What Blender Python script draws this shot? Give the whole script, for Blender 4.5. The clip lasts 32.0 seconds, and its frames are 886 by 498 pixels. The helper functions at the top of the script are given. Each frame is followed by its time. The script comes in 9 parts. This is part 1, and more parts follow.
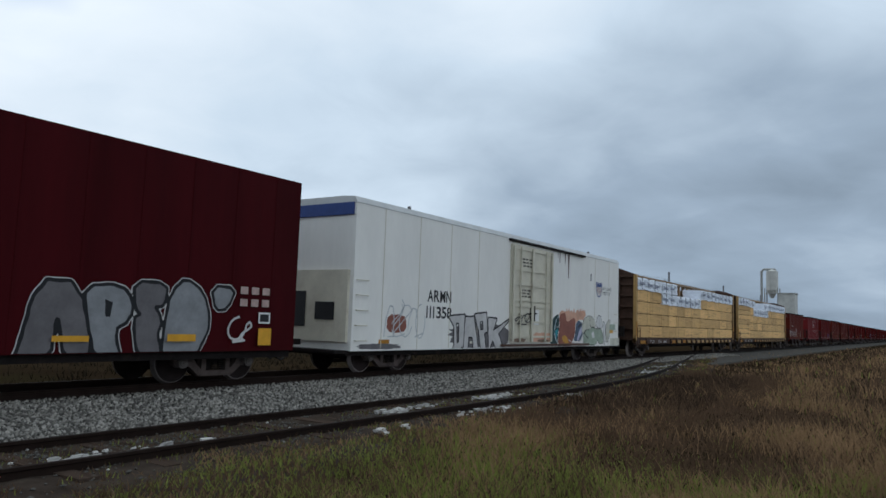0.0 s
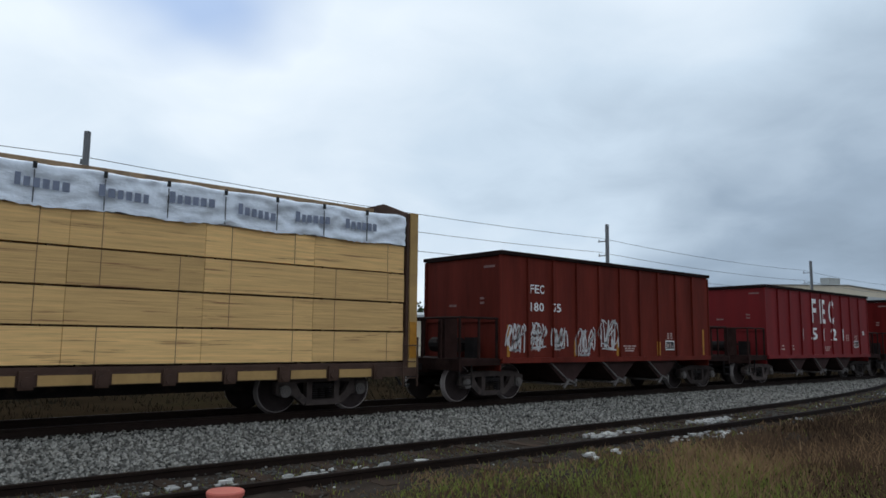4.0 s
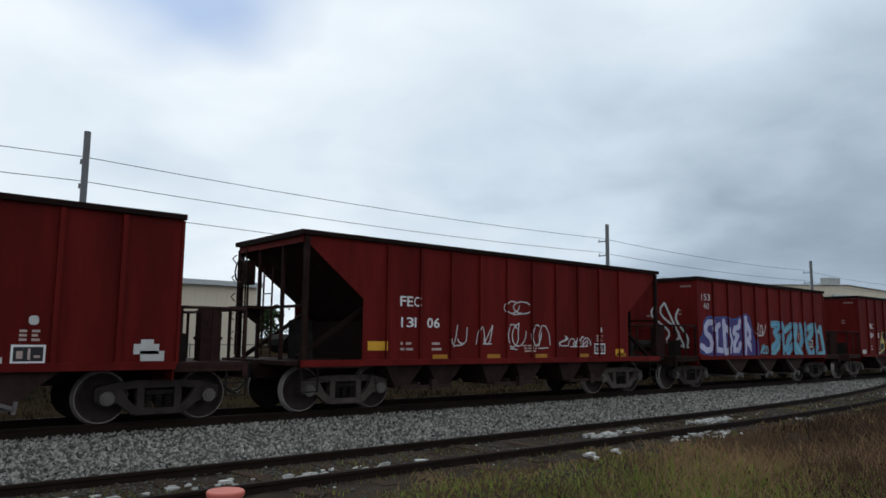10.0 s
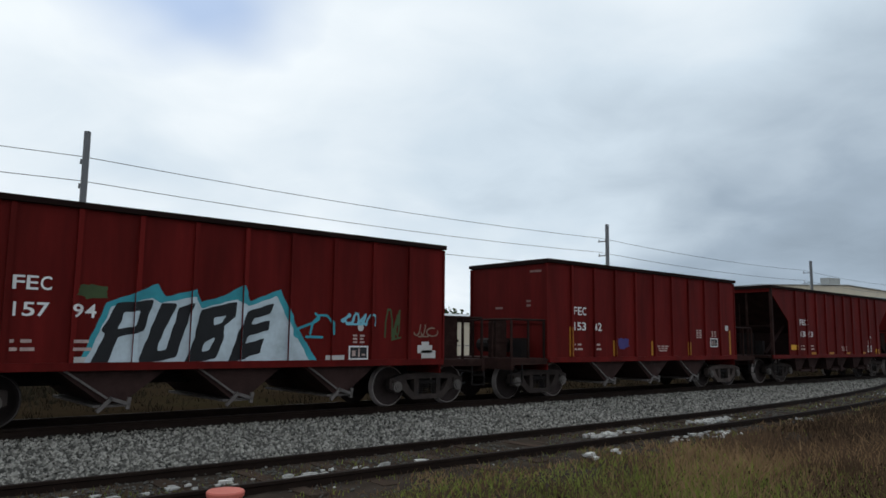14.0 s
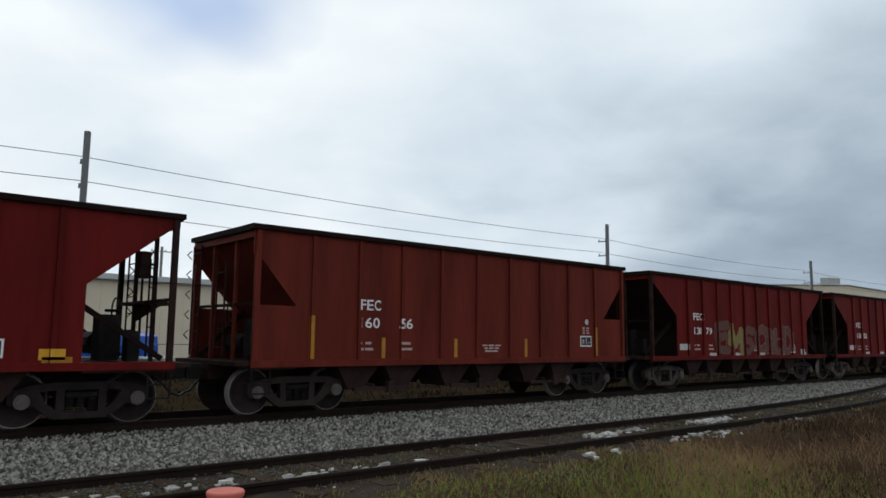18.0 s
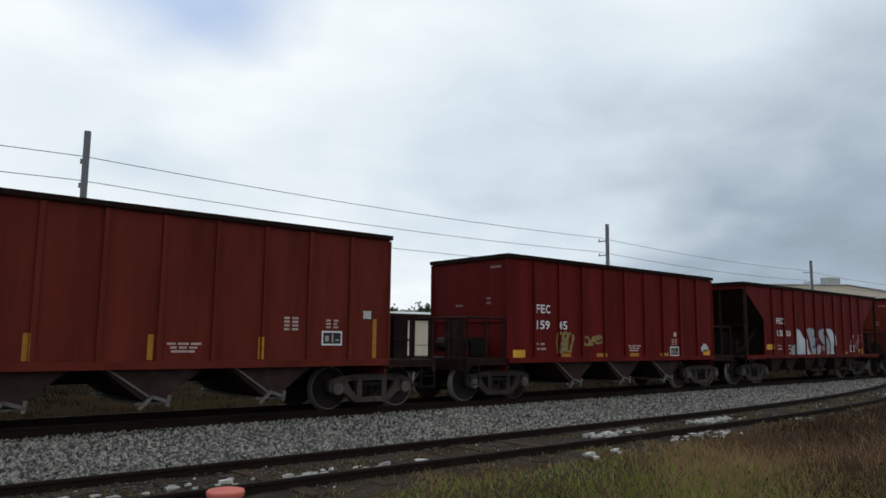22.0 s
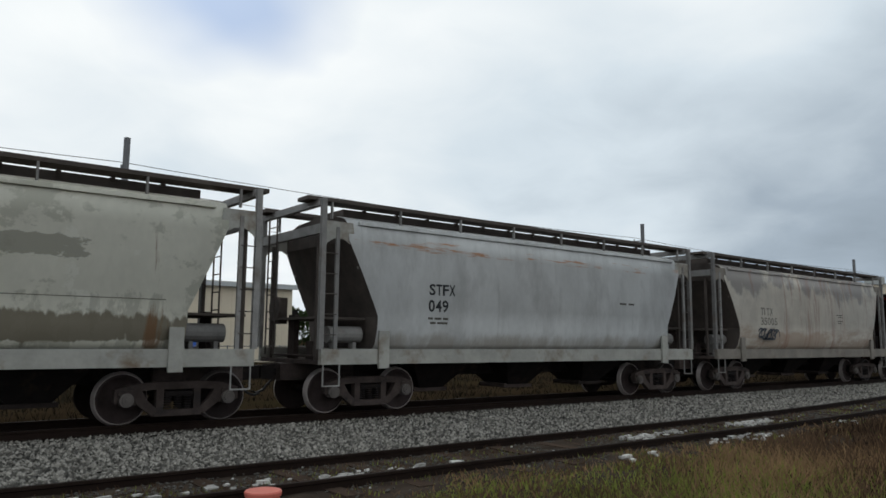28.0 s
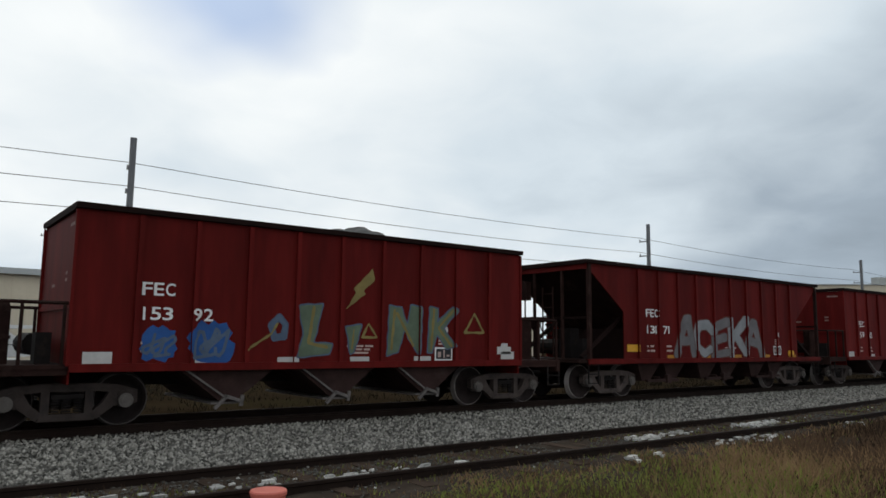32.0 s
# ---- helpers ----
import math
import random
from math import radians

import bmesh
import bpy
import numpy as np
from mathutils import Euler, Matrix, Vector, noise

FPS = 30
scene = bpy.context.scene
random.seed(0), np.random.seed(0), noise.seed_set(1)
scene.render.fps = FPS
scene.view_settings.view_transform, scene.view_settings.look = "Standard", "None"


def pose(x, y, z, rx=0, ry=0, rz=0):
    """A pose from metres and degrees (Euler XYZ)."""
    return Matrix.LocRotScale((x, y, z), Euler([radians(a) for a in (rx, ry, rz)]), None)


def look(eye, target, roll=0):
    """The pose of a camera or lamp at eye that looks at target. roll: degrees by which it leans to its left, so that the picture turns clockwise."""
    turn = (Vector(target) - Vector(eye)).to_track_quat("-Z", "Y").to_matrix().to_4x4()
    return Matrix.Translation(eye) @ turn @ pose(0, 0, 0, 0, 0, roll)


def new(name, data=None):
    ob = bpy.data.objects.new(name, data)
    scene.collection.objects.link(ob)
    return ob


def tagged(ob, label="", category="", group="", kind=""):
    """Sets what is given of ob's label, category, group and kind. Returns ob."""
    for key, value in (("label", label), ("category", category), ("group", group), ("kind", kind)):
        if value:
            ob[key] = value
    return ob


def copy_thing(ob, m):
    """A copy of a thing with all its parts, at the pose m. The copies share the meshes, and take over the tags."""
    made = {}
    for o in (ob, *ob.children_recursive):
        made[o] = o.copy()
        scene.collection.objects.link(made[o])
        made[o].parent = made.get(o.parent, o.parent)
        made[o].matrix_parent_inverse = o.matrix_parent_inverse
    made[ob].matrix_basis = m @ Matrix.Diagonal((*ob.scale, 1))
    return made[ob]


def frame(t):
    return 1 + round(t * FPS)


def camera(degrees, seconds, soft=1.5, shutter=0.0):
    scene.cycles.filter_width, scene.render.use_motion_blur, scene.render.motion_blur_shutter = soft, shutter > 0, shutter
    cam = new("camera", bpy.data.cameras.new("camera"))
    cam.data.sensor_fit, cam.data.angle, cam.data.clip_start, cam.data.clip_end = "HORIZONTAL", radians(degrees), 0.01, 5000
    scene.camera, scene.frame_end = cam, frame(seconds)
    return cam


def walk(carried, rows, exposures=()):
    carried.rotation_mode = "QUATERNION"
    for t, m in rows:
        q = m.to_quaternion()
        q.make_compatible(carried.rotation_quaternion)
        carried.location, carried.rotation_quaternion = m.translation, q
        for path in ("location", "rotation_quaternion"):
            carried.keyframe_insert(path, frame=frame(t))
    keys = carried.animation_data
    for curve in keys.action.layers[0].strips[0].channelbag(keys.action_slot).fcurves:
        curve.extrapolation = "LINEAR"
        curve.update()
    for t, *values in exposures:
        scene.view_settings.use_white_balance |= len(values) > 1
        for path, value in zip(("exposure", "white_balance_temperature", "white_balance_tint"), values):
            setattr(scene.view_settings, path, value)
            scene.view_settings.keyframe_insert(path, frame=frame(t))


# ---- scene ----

# ---------------------------------------------------------------- camera
# x runs along the railway, y away from the camera, z up from the main line's rail head
EYE = (0.0, 0.0, 1.555)
YC = 14.81          # centre of the main track


def aim(az, pitch, roll):
    a, p = radians(az), radians(pitch)
    d = Vector((math.sin(a) * math.cos(p), math.cos(a) * math.cos(p), math.sin(p)))
    return look(EYE, Vector(EYE) + d, roll)


cam = camera(62.6, 32.0, soft=1.6)
PATH = [
    (0.0, 56.05, 5.69, 2.00), (0.5, 56.25, 6.08, 2.00), (0.8, 55.9, 6.30, 1.60), (1.0, 54.92, 6.44, 1.13), (1.2, 53.45, 5.91, 1.50),
    (1.3, 50.4, 6.40, 1.45), (1.4, 43.16, 7.08, 1.27), (1.5, 40.45, 7.27, 0.65), (1.6, 40.87, 6.60, 0.46), (1.8, 40.45, 6.95, 0.62),
    (2.0, 40.43, 6.93, 0.70), (2.5, 40.43, 7.07, 0.70), (4.0, 40.46, 7.08, 0.64), (9.0, 40.455, 7.083, 0.63), (17.0, 40.46, 7.08, 0.64),
    (22.0, 40.45, 7.06, 0.65), (26.5, 40.54, 7.055, 0.69), (27.2, 40.52, 7.04, 0.62), (27.5, 40.18, 7.10, 0.59), (28.0, 37.81, 7.15, 0.52),
    (28.5, 37.24, 7.33, 0.79), (29.0, 37.38, 7.32, 0.74), (29.5, 37.30, 7.18, 0.58), (30.5, 37.32, 7.155, 0.64), (32.0, 37.39, 7.155, 0.64)]
walk(cam, [(t, aim(a, p, r)) for t, a, p, r in PATH],
     [(0, 0.0, 6400, 11), (4, 0.0, 6400, 11), (8, 0.0, 6550, 11), (13, 0.02, 6700, 11), (18, 0.05, 6850, 11.5), (25, 0.05, 6900, 11.5), (29, 0.05, 7050, 12), (32, 0.05, 7050, 12)])


def run(t):
    """How far the train has come at t seconds, in metres, counted from the clip's middle."""
    q = (t - 16) / 16
    return 1.05 * (294.328 * q - 1.998 * q ** 2 - 1.502 * q ** 3 + 1.3675 * q ** 4)


# small surges of the train, in metres ahead of its even run
SURGE = ((0, 0.0), (26.5, 0.0), (27, 0.12), (28, 0.6), (28.5, 0.6), (29, -0.2), (29.5, 0.0), (32, 0.0))


def travel(t):
    return run(t) + float(np.interp(t, [s[0] for s in SURGE], [s[1] for s in SURGE]))


# ---------------------------------------------------------------- sky and sun
world = bpy.data.worlds.new("overcast_sky")
scene.world = world
world.use_nodes = True
wn, wl = world.node_tree.nodes, world.node_tree.links
wn.clear()


def wnode(kind, **kw):
    n = wn.new(kind)
    for k, v in kw.items():
        n.inputs[k].default_value = v
    return n


w_out = wn.new("ShaderNodeOutputWorld")
w_co = wn.new("ShaderNodeTexCoord")
w_sep = wn.new("ShaderNodeSeparateXYZ")
wl.new(w_co.outputs["Generated"], w_sep.inputs[0])
# the deck lies level: its texture is drawn out and flattened towards the horizon
w_den = wn.new("ShaderNodeMath"); w_den.operation = "ADD"; w_den.inputs[1].default_value = 0.26
wl.new(w_sep.outputs["Z"], w_den.inputs[0])
w_abs = wn.new("ShaderNodeMath"); w_abs.operation = "MAXIMUM"; w_abs.inputs[1].default_value = 0.12
wl.new(w_den.outputs[0], w_abs.inputs[0])
w_dx = wn.new("ShaderNodeMath"); w_dx.operation = "DIVIDE"
w_dy = wn.new("ShaderNodeMath"); w_dy.operation = "DIVIDE"
wl.new(w_sep.outputs["X"], w_dx.inputs[0]); wl.new(w_abs.outputs[0], w_dx.inputs[1])
wl.new(w_sep.outputs["Y"], w_dy.inputs[0]); wl.new(w_abs.outputs[0], w_dy.inputs[1])
w_pl = wn.new("ShaderNodeCombineXYZ")
wl.new(w_dx.outputs[0], w_pl.inputs["X"]); wl.new(w_dy.outputs[0], w_pl.inputs["Y"])
# broad cloud decks and their finer edges
w_big = wnode("ShaderNodeTexNoise", Scale=1.05, Detail=3.0, Roughness=0.45, Distortion=0.25)
w_fine = wnode("ShaderNodeTexNoise", Scale=3.6, Detail=6.0, Roughness=0.55, Distortion=0.4)
w_map = wn.new("ShaderNodeMapping"); w_map.inputs["Location"].default_value = (1.3, 5.2, 0.0); w_map.inputs["Rotation"].default_value = (0, 0, 0.6)
wl.new(w_pl.outputs[0], w_map.inputs[0])
wl.new(w_map.outputs[0], w_big.inputs["Vector"]); wl.new(w_map.outputs[0], w_fine.inputs["Vector"])
w_mix = wn.new("ShaderNodeMix"); w_mix.data_type = "FLOAT"; w_mix.inputs[0].default_value = 0.22
wl.new(w_big.outputs["Fac"], w_mix.inputs[2]); wl.new(w_fine.outputs["Fac"], w_mix.inputs[3])
# the veiled sun brightens the deck before the camera; the rest of the sky is a little duller
w_dot = wn.new("ShaderNodeVectorMath"); w_dot.operation = "DOT_PRODUCT"; w_dot.inputs[1].default_value = (0.347, 0.860, 0.375)
wl.new(w_co.outputs["Generated"], w_dot.inputs[0])
w_lobe = wn.new("ShaderNodeMapRange"); w_lobe.inputs["From Min"].default_value = 0.30; w_lobe.inputs["From Max"].default_value = 1.0
w_lobe.inputs["To Min"].default_value = 0.275; w_lobe.inputs["To Max"].default_value = 0.43
wl.new(w_dot.outputs["Value"], w_lobe.inputs["Value"])
w_add = wn.new("ShaderNodeMath"); w_add.operation = "MULTIPLY_ADD"; w_add.inputs[1].default_value = 0.52
wl.new(w_mix.outputs[0], w_add.inputs[0]); wl.new(w_lobe.outputs[0], w_add.inputs[2])
# cloud masses: heavy ones low down, a paler one high up the line
w_sum = w_add
# the last mass, unseen behind the camera, is added to brighten the near sides
for where, reach, gain in (((0.95, 0.30, 0.06), 0.66, -0.235), ((0.80, 0.40, 0.44), 0.22, 0.08), ((0.24, 0.96, 0.10), 0.28, -0.09), ((-0.25, -0.85, 0.46), 1.25, 0.13)):
    d = wn.new("ShaderNodeVectorMath"); d.operation = "DISTANCE"; d.inputs[1].default_value = where
    wl.new(w_co.outputs["Generated"], d.inputs[0])
    r = wn.new("ShaderNodeMapRange"); r.interpolation_type = "SMOOTHSTEP"
    r.inputs["From Max"].default_value, r.inputs["To Min"].default_value, r.inputs["To Max"].default_value = reach, gain, 0.0
    wl.new(d.outputs["Value"], r.inputs["Value"])
    k = wn.new("ShaderNodeMath"); k.operation = "ADD"
    wl.new(w_sum.outputs[0], k.inputs[0]); wl.new(r.outputs[0], k.inputs[1])
    w_sum = k
w_ramp = wn.new("ShaderNodeValToRGB")
cr = w_ramp.color_ramp
cr.elements[0].position, cr.elements[0].color = 0.03, (0.072, 0.095, 0.125, 1)
cr.elements[1].position, cr.elements[1].color = 0.72, (0.87, 0.96, 1.03, 1)
for p, c in ((0.30, (0.175, 0.23, 0.29, 1)), (0.44, (0.34, 0.435, 0.54, 1)), (0.57, (0.61, 0.735, 0.85, 1))):
    e = cr.elements.new(p); e.color = c
wl.new(w_sum.outputs[0], w_ramp.inputs[0])
w_sky = wn.new("ShaderNodeTexSky")
w_sky.sky_type, w_sky.sun_disc = "NISHITA", False
w_sky.sun_elevation, w_sky.sun_rotation = radians(38), radians(18)
w_cloud = wn.new("ShaderNodeBackground"); w_cloud.inputs[1].default_value = 1.0
wl.new(w_ramp.outputs[0], w_cloud.inputs[0])
w_clear = wn.new("ShaderNodeBackground"); w_clear.inputs[1].default_value = 0.06
w_tint = wn.new("ShaderNodeMix"); w_tint.data_type, w_tint.blend_type = "RGBA", "MULTIPLY"; w_tint.inputs["Factor"].default_value = 1.0
w_tint.inputs["B"].default_value = (0.45, 0.70, 1.1, 1)
wl.new(w_sky.outputs[0], w_tint.inputs["A"]); wl.new(w_tint.outputs["Result"], w_clear.inputs[0])
# a rift of blue in the deck
w_rift = wnode("ShaderNodeTexNoise", Scale=1.5, Detail=3.0, Roughness=0.5)
wl.new(w_map.outputs[0], w_rift.inputs["Vector"])
w_hd = wn.new("ShaderNodeVectorMath"); w_hd.operation = "DISTANCE"; w_hd.inputs[1].default_value = (0.29, 0.84, 0.46)
wl.new(w_co.outputs["Generated"], w_hd.inputs[0])
w_ha = wn.new("ShaderNodeMath"); w_ha.operation = "MULTIPLY_ADD"; w_ha.inputs[1].default_value = 0.35; 
wl.new(w_rift.outputs["Fac"], w_ha.inputs[0]); wl.new(w_hd.outputs["Value"], w_ha.inputs[2])
w_hr = wn.new("ShaderNodeMapRange"); w_hr.inputs["From Min"].default_value = 0.21; w_hr.inputs["From Max"].default_value = 0.34
w_hr.inputs["To Min"].default_value = 0.72; w_hr.inputs["To Max"].default_value = 0.0
wl.new(w_ha.outputs[0], w_hr.inputs["Value"])
w_ms = wn.new("ShaderNodeMixShader")
wl.new(w_hr.outputs[0], w_ms.inputs[0]); wl.new(w_cloud.outputs[0], w_ms.inputs[1]); wl.new(w_clear.outputs[0], w_ms.inputs[2])
wl.new(w_ms.outputs[0], w_out.inputs[0])

sun = new("sun", bpy.data.lights.new("sun", "SUN"))
sun.data.energy, sun.data.angle, sun.data.color = 0.45, radians(30), (1.0, 0.96, 0.9)
sun.matrix_world = look((15, 45, 38), (0, 0, 0))


# ---------------------------------------------------------------- materials
def mat(name, col, rough=0.7, metal=0.0, var=0.25, scale=6.0, stretch=(1, 1, 1), fine=40.0, bump=0.15, second=None, amount=0.5, spread=0.0, island=0.0, edge=0.12, gloss=0.25, leafy=0.0):
    """A surface with grain at two scales; second: the colour of stains and wear, by amount; spread: how far objects differ."""
    m = bpy.data.materials.new(name)
    m.use_nodes = True
    nt, n = m.node_tree, m.node_tree.nodes
    b = n["Principled BSDF"]
    b.inputs["Roughness"].default_value, b.inputs["Metallic"].default_value = rough, metal
    b.inputs["Specular IOR Level"].default_value = gloss
    co, mp = n.new("ShaderNodeTexCoord"), n.new("ShaderNodeMapping")
    mp.inputs["Scale"].default_value = stretch
    nt.links.new(co.outputs["Object"], mp.inputs[0])
    info = n.new("ShaderNodeObjectInfo")
    nt.links.new(info.outputs["Random"], mp.inputs["Location"])
    big, small = n.new("ShaderNodeTexNoise"), n.new("ShaderNodeTexNoise")
    big.inputs["Scale"].default_value, big.inputs["Detail"].default_value = scale, 5
    small.inputs["Scale"].default_value, small.inputs["Detail"].default_value = fine, 3
    nt.links.new(mp.outputs[0], big.inputs["Vector"]); nt.links.new(mp.outputs[0], small.inputs["Vector"])
    mul = n.new("ShaderNodeMath"); mul.operation = "MULTIPLY_ADD"; mul.inputs[1].default_value = 0.35
    nt.links.new(small.outputs["Fac"], mul.inputs[0]); nt.links.new(big.outputs["Fac"], mul.inputs[2])
    rng = n.new("ShaderNodeMapRange")
    rng.inputs["From Min"].default_value, rng.inputs["From Max"].default_value = 0.35, 1.0
    rng.inputs["To Min"].default_value, rng.inputs["To Max"].default_value = 1 - var, 1 + var
    nt.links.new(mul.outputs[0], rng.inputs["Value"])
    value = rng.outputs[0]
    for on, out in ((spread, info.outputs["Random"]), (island, None)):
        if on:
            if out is None:
                out = n.new("ShaderNodeNewGeometry").outputs["Random Per Island"]
            r2 = n.new("ShaderNodeMapRange")
            r2.inputs["To Min"].default_value, r2.inputs["To Max"].default_value = 1 - on, 1 + on
            nt.links.new(out, r2.inputs["Value"])
            k = n.new("ShaderNodeMath"); k.operation = "MULTIPLY"
            nt.links.new(value, k.inputs[0]); nt.links.new(r2.outputs[0], k.inputs[1])
            value = k.outputs[0]
    hsv = n.new("ShaderNodeHueSaturation")
    hsv.inputs["Color"].default_value = (*col, 1)
    nt.links.new(value, hsv.inputs["Value"])
    colour = hsv.outputs[0]
    if second:
        st = n.new("ShaderNodeTexNoise"); st.inputs["Scale"].default_value, st.inputs["Detail"].default_value = scale * 0.6, 8
        st.inputs["Roughness"].default_value = 0.65
        nt.links.new(mp.outputs[0], st.inputs["Vector"])
        r3 = n.new("ShaderNodeMapRange"); r3.inputs["From Min"].default_value = 0.62 - 0.2 * amount; r3.inputs["From Max"].default_value = 0.62 - 0.2 * amount + edge
        nt.links.new(st.outputs["Fac"], r3.inputs["Value"])
        mix = n.new("ShaderNodeMix"); mix.data_type = "RGBA"; mix.inputs["B"].default_value = (*second, 1)
        nt.links.new(r3.outputs[0], mix.inputs["Factor"]); nt.links.new(colour, mix.inputs["A"])
        colour = mix.outputs["Result"]
    nt.links.new(colour, b.inputs["Base Color"])
    if bump:
        bp = n.new("ShaderNodeBump"); bp.inputs["Strength"].default_value, bp.inputs["Distance"].default_value = bump, 0.02
        nt.links.new(mul.outputs[0], bp.inputs["Height"]); nt.links.new(bp.outputs[0], b.inputs["Normal"])
    if leafy:
        # thin blades and leaves let part of the light through
        tr, mx = n.new("ShaderNodeBsdfTranslucent"), n.new("ShaderNodeMixShader")
        nt.links.new(colour, tr.inputs["Color"])
        mx.inputs[0].default_value = leafy
        nt.links.new(b.outputs[0], mx.inputs[1]); nt.links.new(tr.outputs[0], mx.inputs[2])
        nt.links.new(mx.outputs[0], n["Material Output"].inputs["Surface"])
    return m


def weathered(name, col, layers, rough=0.65):
    """Old paint with stains laid over it one by one; a stain has its colour, its grain, ramps along an axis that gather it, and a threshold."""
    m = mat(name, col, rough, var=0.14, scale=1.2, stretch=(1, 1, 0.6), fine=9, bump=0.04, gloss=0.15)
    nt, n = m.node_tree, m.node_tree.nodes
    b = n["Principled BSDF"]
    colour = b.inputs["Base Color"].links[0].from_socket
    co, axes = n.new("ShaderNodeTexCoord"), n.new("ShaderNodeSeparateXYZ")
    nt.links.new(co.outputs["Object"], axes.inputs[0])
    for k, (stain, grain, ramps, start, edge, strength) in enumerate(layers):
        mp, tx = n.new("ShaderNodeMapping"), n.new("ShaderNodeTexNoise")
        mp.inputs["Scale"].default_value, mp.inputs["Location"].default_value = grain, (3.7 * k, 1.9 * k, 5.3 * k)
        tx.inputs["Scale"].default_value, tx.inputs["Detail"].default_value, tx.inputs["Roughness"].default_value = 1.0, 9, 0.68
        nt.links.new(co.outputs["Object"], mp.inputs[0]); nt.links.new(mp.outputs[0], tx.inputs["Vector"])
        value = tx.outputs["Fac"]
        for axis, a, c, va, vc in ramps:
            r, s = n.new("ShaderNodeMapRange"), n.new("ShaderNodeMath")
            r.interpolation_type = "SMOOTHSTEP"
            r.inputs["From Min"].default_value, r.inputs["From Max"].default_value = a, c
            r.inputs["To Min"].default_value, r.inputs["To Max"].default_value = va, vc
            nt.links.new(axes.outputs[axis], r.inputs["Value"])
            nt.links.new(value, s.inputs[0]); nt.links.new(r.outputs[0], s.inputs[1])
            value = s.outputs[0]
        r = n.new("ShaderNodeMapRange")
        r.inputs["From Min"].default_value, r.inputs["From Max"].default_value, r.inputs["To Max"].default_value = start, start + edge, strength
        mix = n.new("ShaderNodeMix"); mix.data_type = "RGBA"; mix.inputs["B"].default_value = (*stain, 1)
        nt.links.new(value, r.inputs["Value"]); nt.links.new(r.outputs[0], mix.inputs["Factor"]); nt.links.new(colour, mix.inputs["A"])
        colour = mix.outputs["Result"]
    nt.links.new(colour, b.inputs["Base Color"])
    return m


STREAK = (1.0, 1.0, 0.16)
M_RED = mat("red_oxide_paint", (0.109, 0.0086, 0.0074), 0.62, var=0.42, scale=1.6, stretch=STREAK, fine=9, bump=0.05, second=(0.055, 0.006, 0.004), amount=0.42, spread=0.16, edge=0.3, gloss=0.06)
M_REDB = mat("bright_red_paint", (0.155, 0.0075, 0.0085), 0.7, var=0.25, scale=1.6, stretch=STREAK, fine=9, bump=0.05, second=(0.10, 0.012, 0.012), amount=0.3, edge=0.3)
M_BROWN = mat("brown_red_paint", (0.119, 0.0192, 0.0122), 0.62, var=0.42, scale=1.6, stretch=STREAK, fine=9, bump=0.05, second=(0.07, 0.0165, 0.012), amount=0.35, edge=0.3, gloss=0.06)
M_FRESH = mat("orange_red_paint", (0.215, 0.0385, 0.0255), 0.62, var=0.36, scale=1.6, stretch=STREAK, fine=9, bump=0.05, second=(0.12, 0.026, 0.018), amount=0.3, edge=0.3, gloss=0.06)
M_BOXRED = mat("dark_red_boxcar_paint", (0.046, 0.0032, 0.0048), 0.65, var=0.3, scale=1.2, stretch=STREAK, fine=8, bump=0.05, second=(0.03, 0.0035, 0.0045), amount=0.35, edge=0.3, gloss=0.05)
M_CHORD = mat("dark_grime_and_shade", (0.014, 0.0065, 0.0055), 0.85, var=0.3, scale=3, fine=20, gloss=0.08)
M_GRIME_SHADE = mat("grimed_shaded_red_brown_steel", (0.026, 0.0125, 0.0105), 0.8, var=0.4, scale=3, fine=20, second=(0.052, 0.032, 0.027), amount=0.35, edge=0.25, spread=0.3, gloss=0.06)
M_IRON = mat("grimy_iron", (0.017, 0.014, 0.0135), 0.75, 0.2, var=0.4, scale=4, fine=25, second=(0.035, 0.025, 0.02), amount=0.3, gloss=0.08)
M_TRUCK = mat("dusty_cast_steel", (0.056, 0.043, 0.039), 0.85, var=0.4, scale=4, fine=30, second=(0.03, 0.025, 0.024), amount=0.4, spread=0.6, gloss=0.08)
M_CAP = mat("greasy_bearing_cap", (0.115, 0.10, 0.092), 0.7, var=0.3, scale=6, fine=30, gloss=0.15)
M_WHEEL = mat("brown_wheel_steel", (0.03, 0.022, 0.021), 0.8, var=0.3, scale=5, fine=30, spread=0.5, gloss=0.08)
M_RIM = mat("polished_wheel_rim", (0.23, 0.2, 0.19), 0.5, 0.2, var=0.2, scale=6, fine=40, spread=0.6)
M_CHUTE = mat("dusty_chute_steel", (0.036, 0.0195, 0.0175), 0.8, 0.0, var=0.4, scale=3, fine=20, second=(0.06, 0.047, 0.043), amount=0.25, edge=0.25, gloss=0.08)
M_ARM = mat("dusty_gate_arm", (0.12, 0.104, 0.098), 0.8, var=0.4, scale=5, fine=25)
M_WHITE = mat("white_stencil_paint", (0.7, 0.69, 0.67), 0.6, var=0.12, scale=5, fine=30, bump=0)
M_PINK = mat("faded_stencil_paint", (0.42, 0.30, 0.27), 0.7, var=0.3, scale=8, fine=40, bump=0)
M_DIMSTENCIL = mat("worn_off_stencil_paint", (0.22, 0.125, 0.11), 0.7, var=0.4, scale=10, fine=50, bump=0)
M_YELLOW = mat("yellow_reflector", (0.62, 0.31, 0.025), 0.5, var=0.15, scale=5, fine=30, bump=0)
M_STRIPE = mat("worn_yellow_stripe", (0.36, 0.155, 0.015), 0.6, var=0.3, scale=6, fine=30, bump=0)
M_REFL = mat("white_reflector", (0.46, 0.44, 0.42), 0.5, var=0.15, scale=5, fine=30, bump=0)
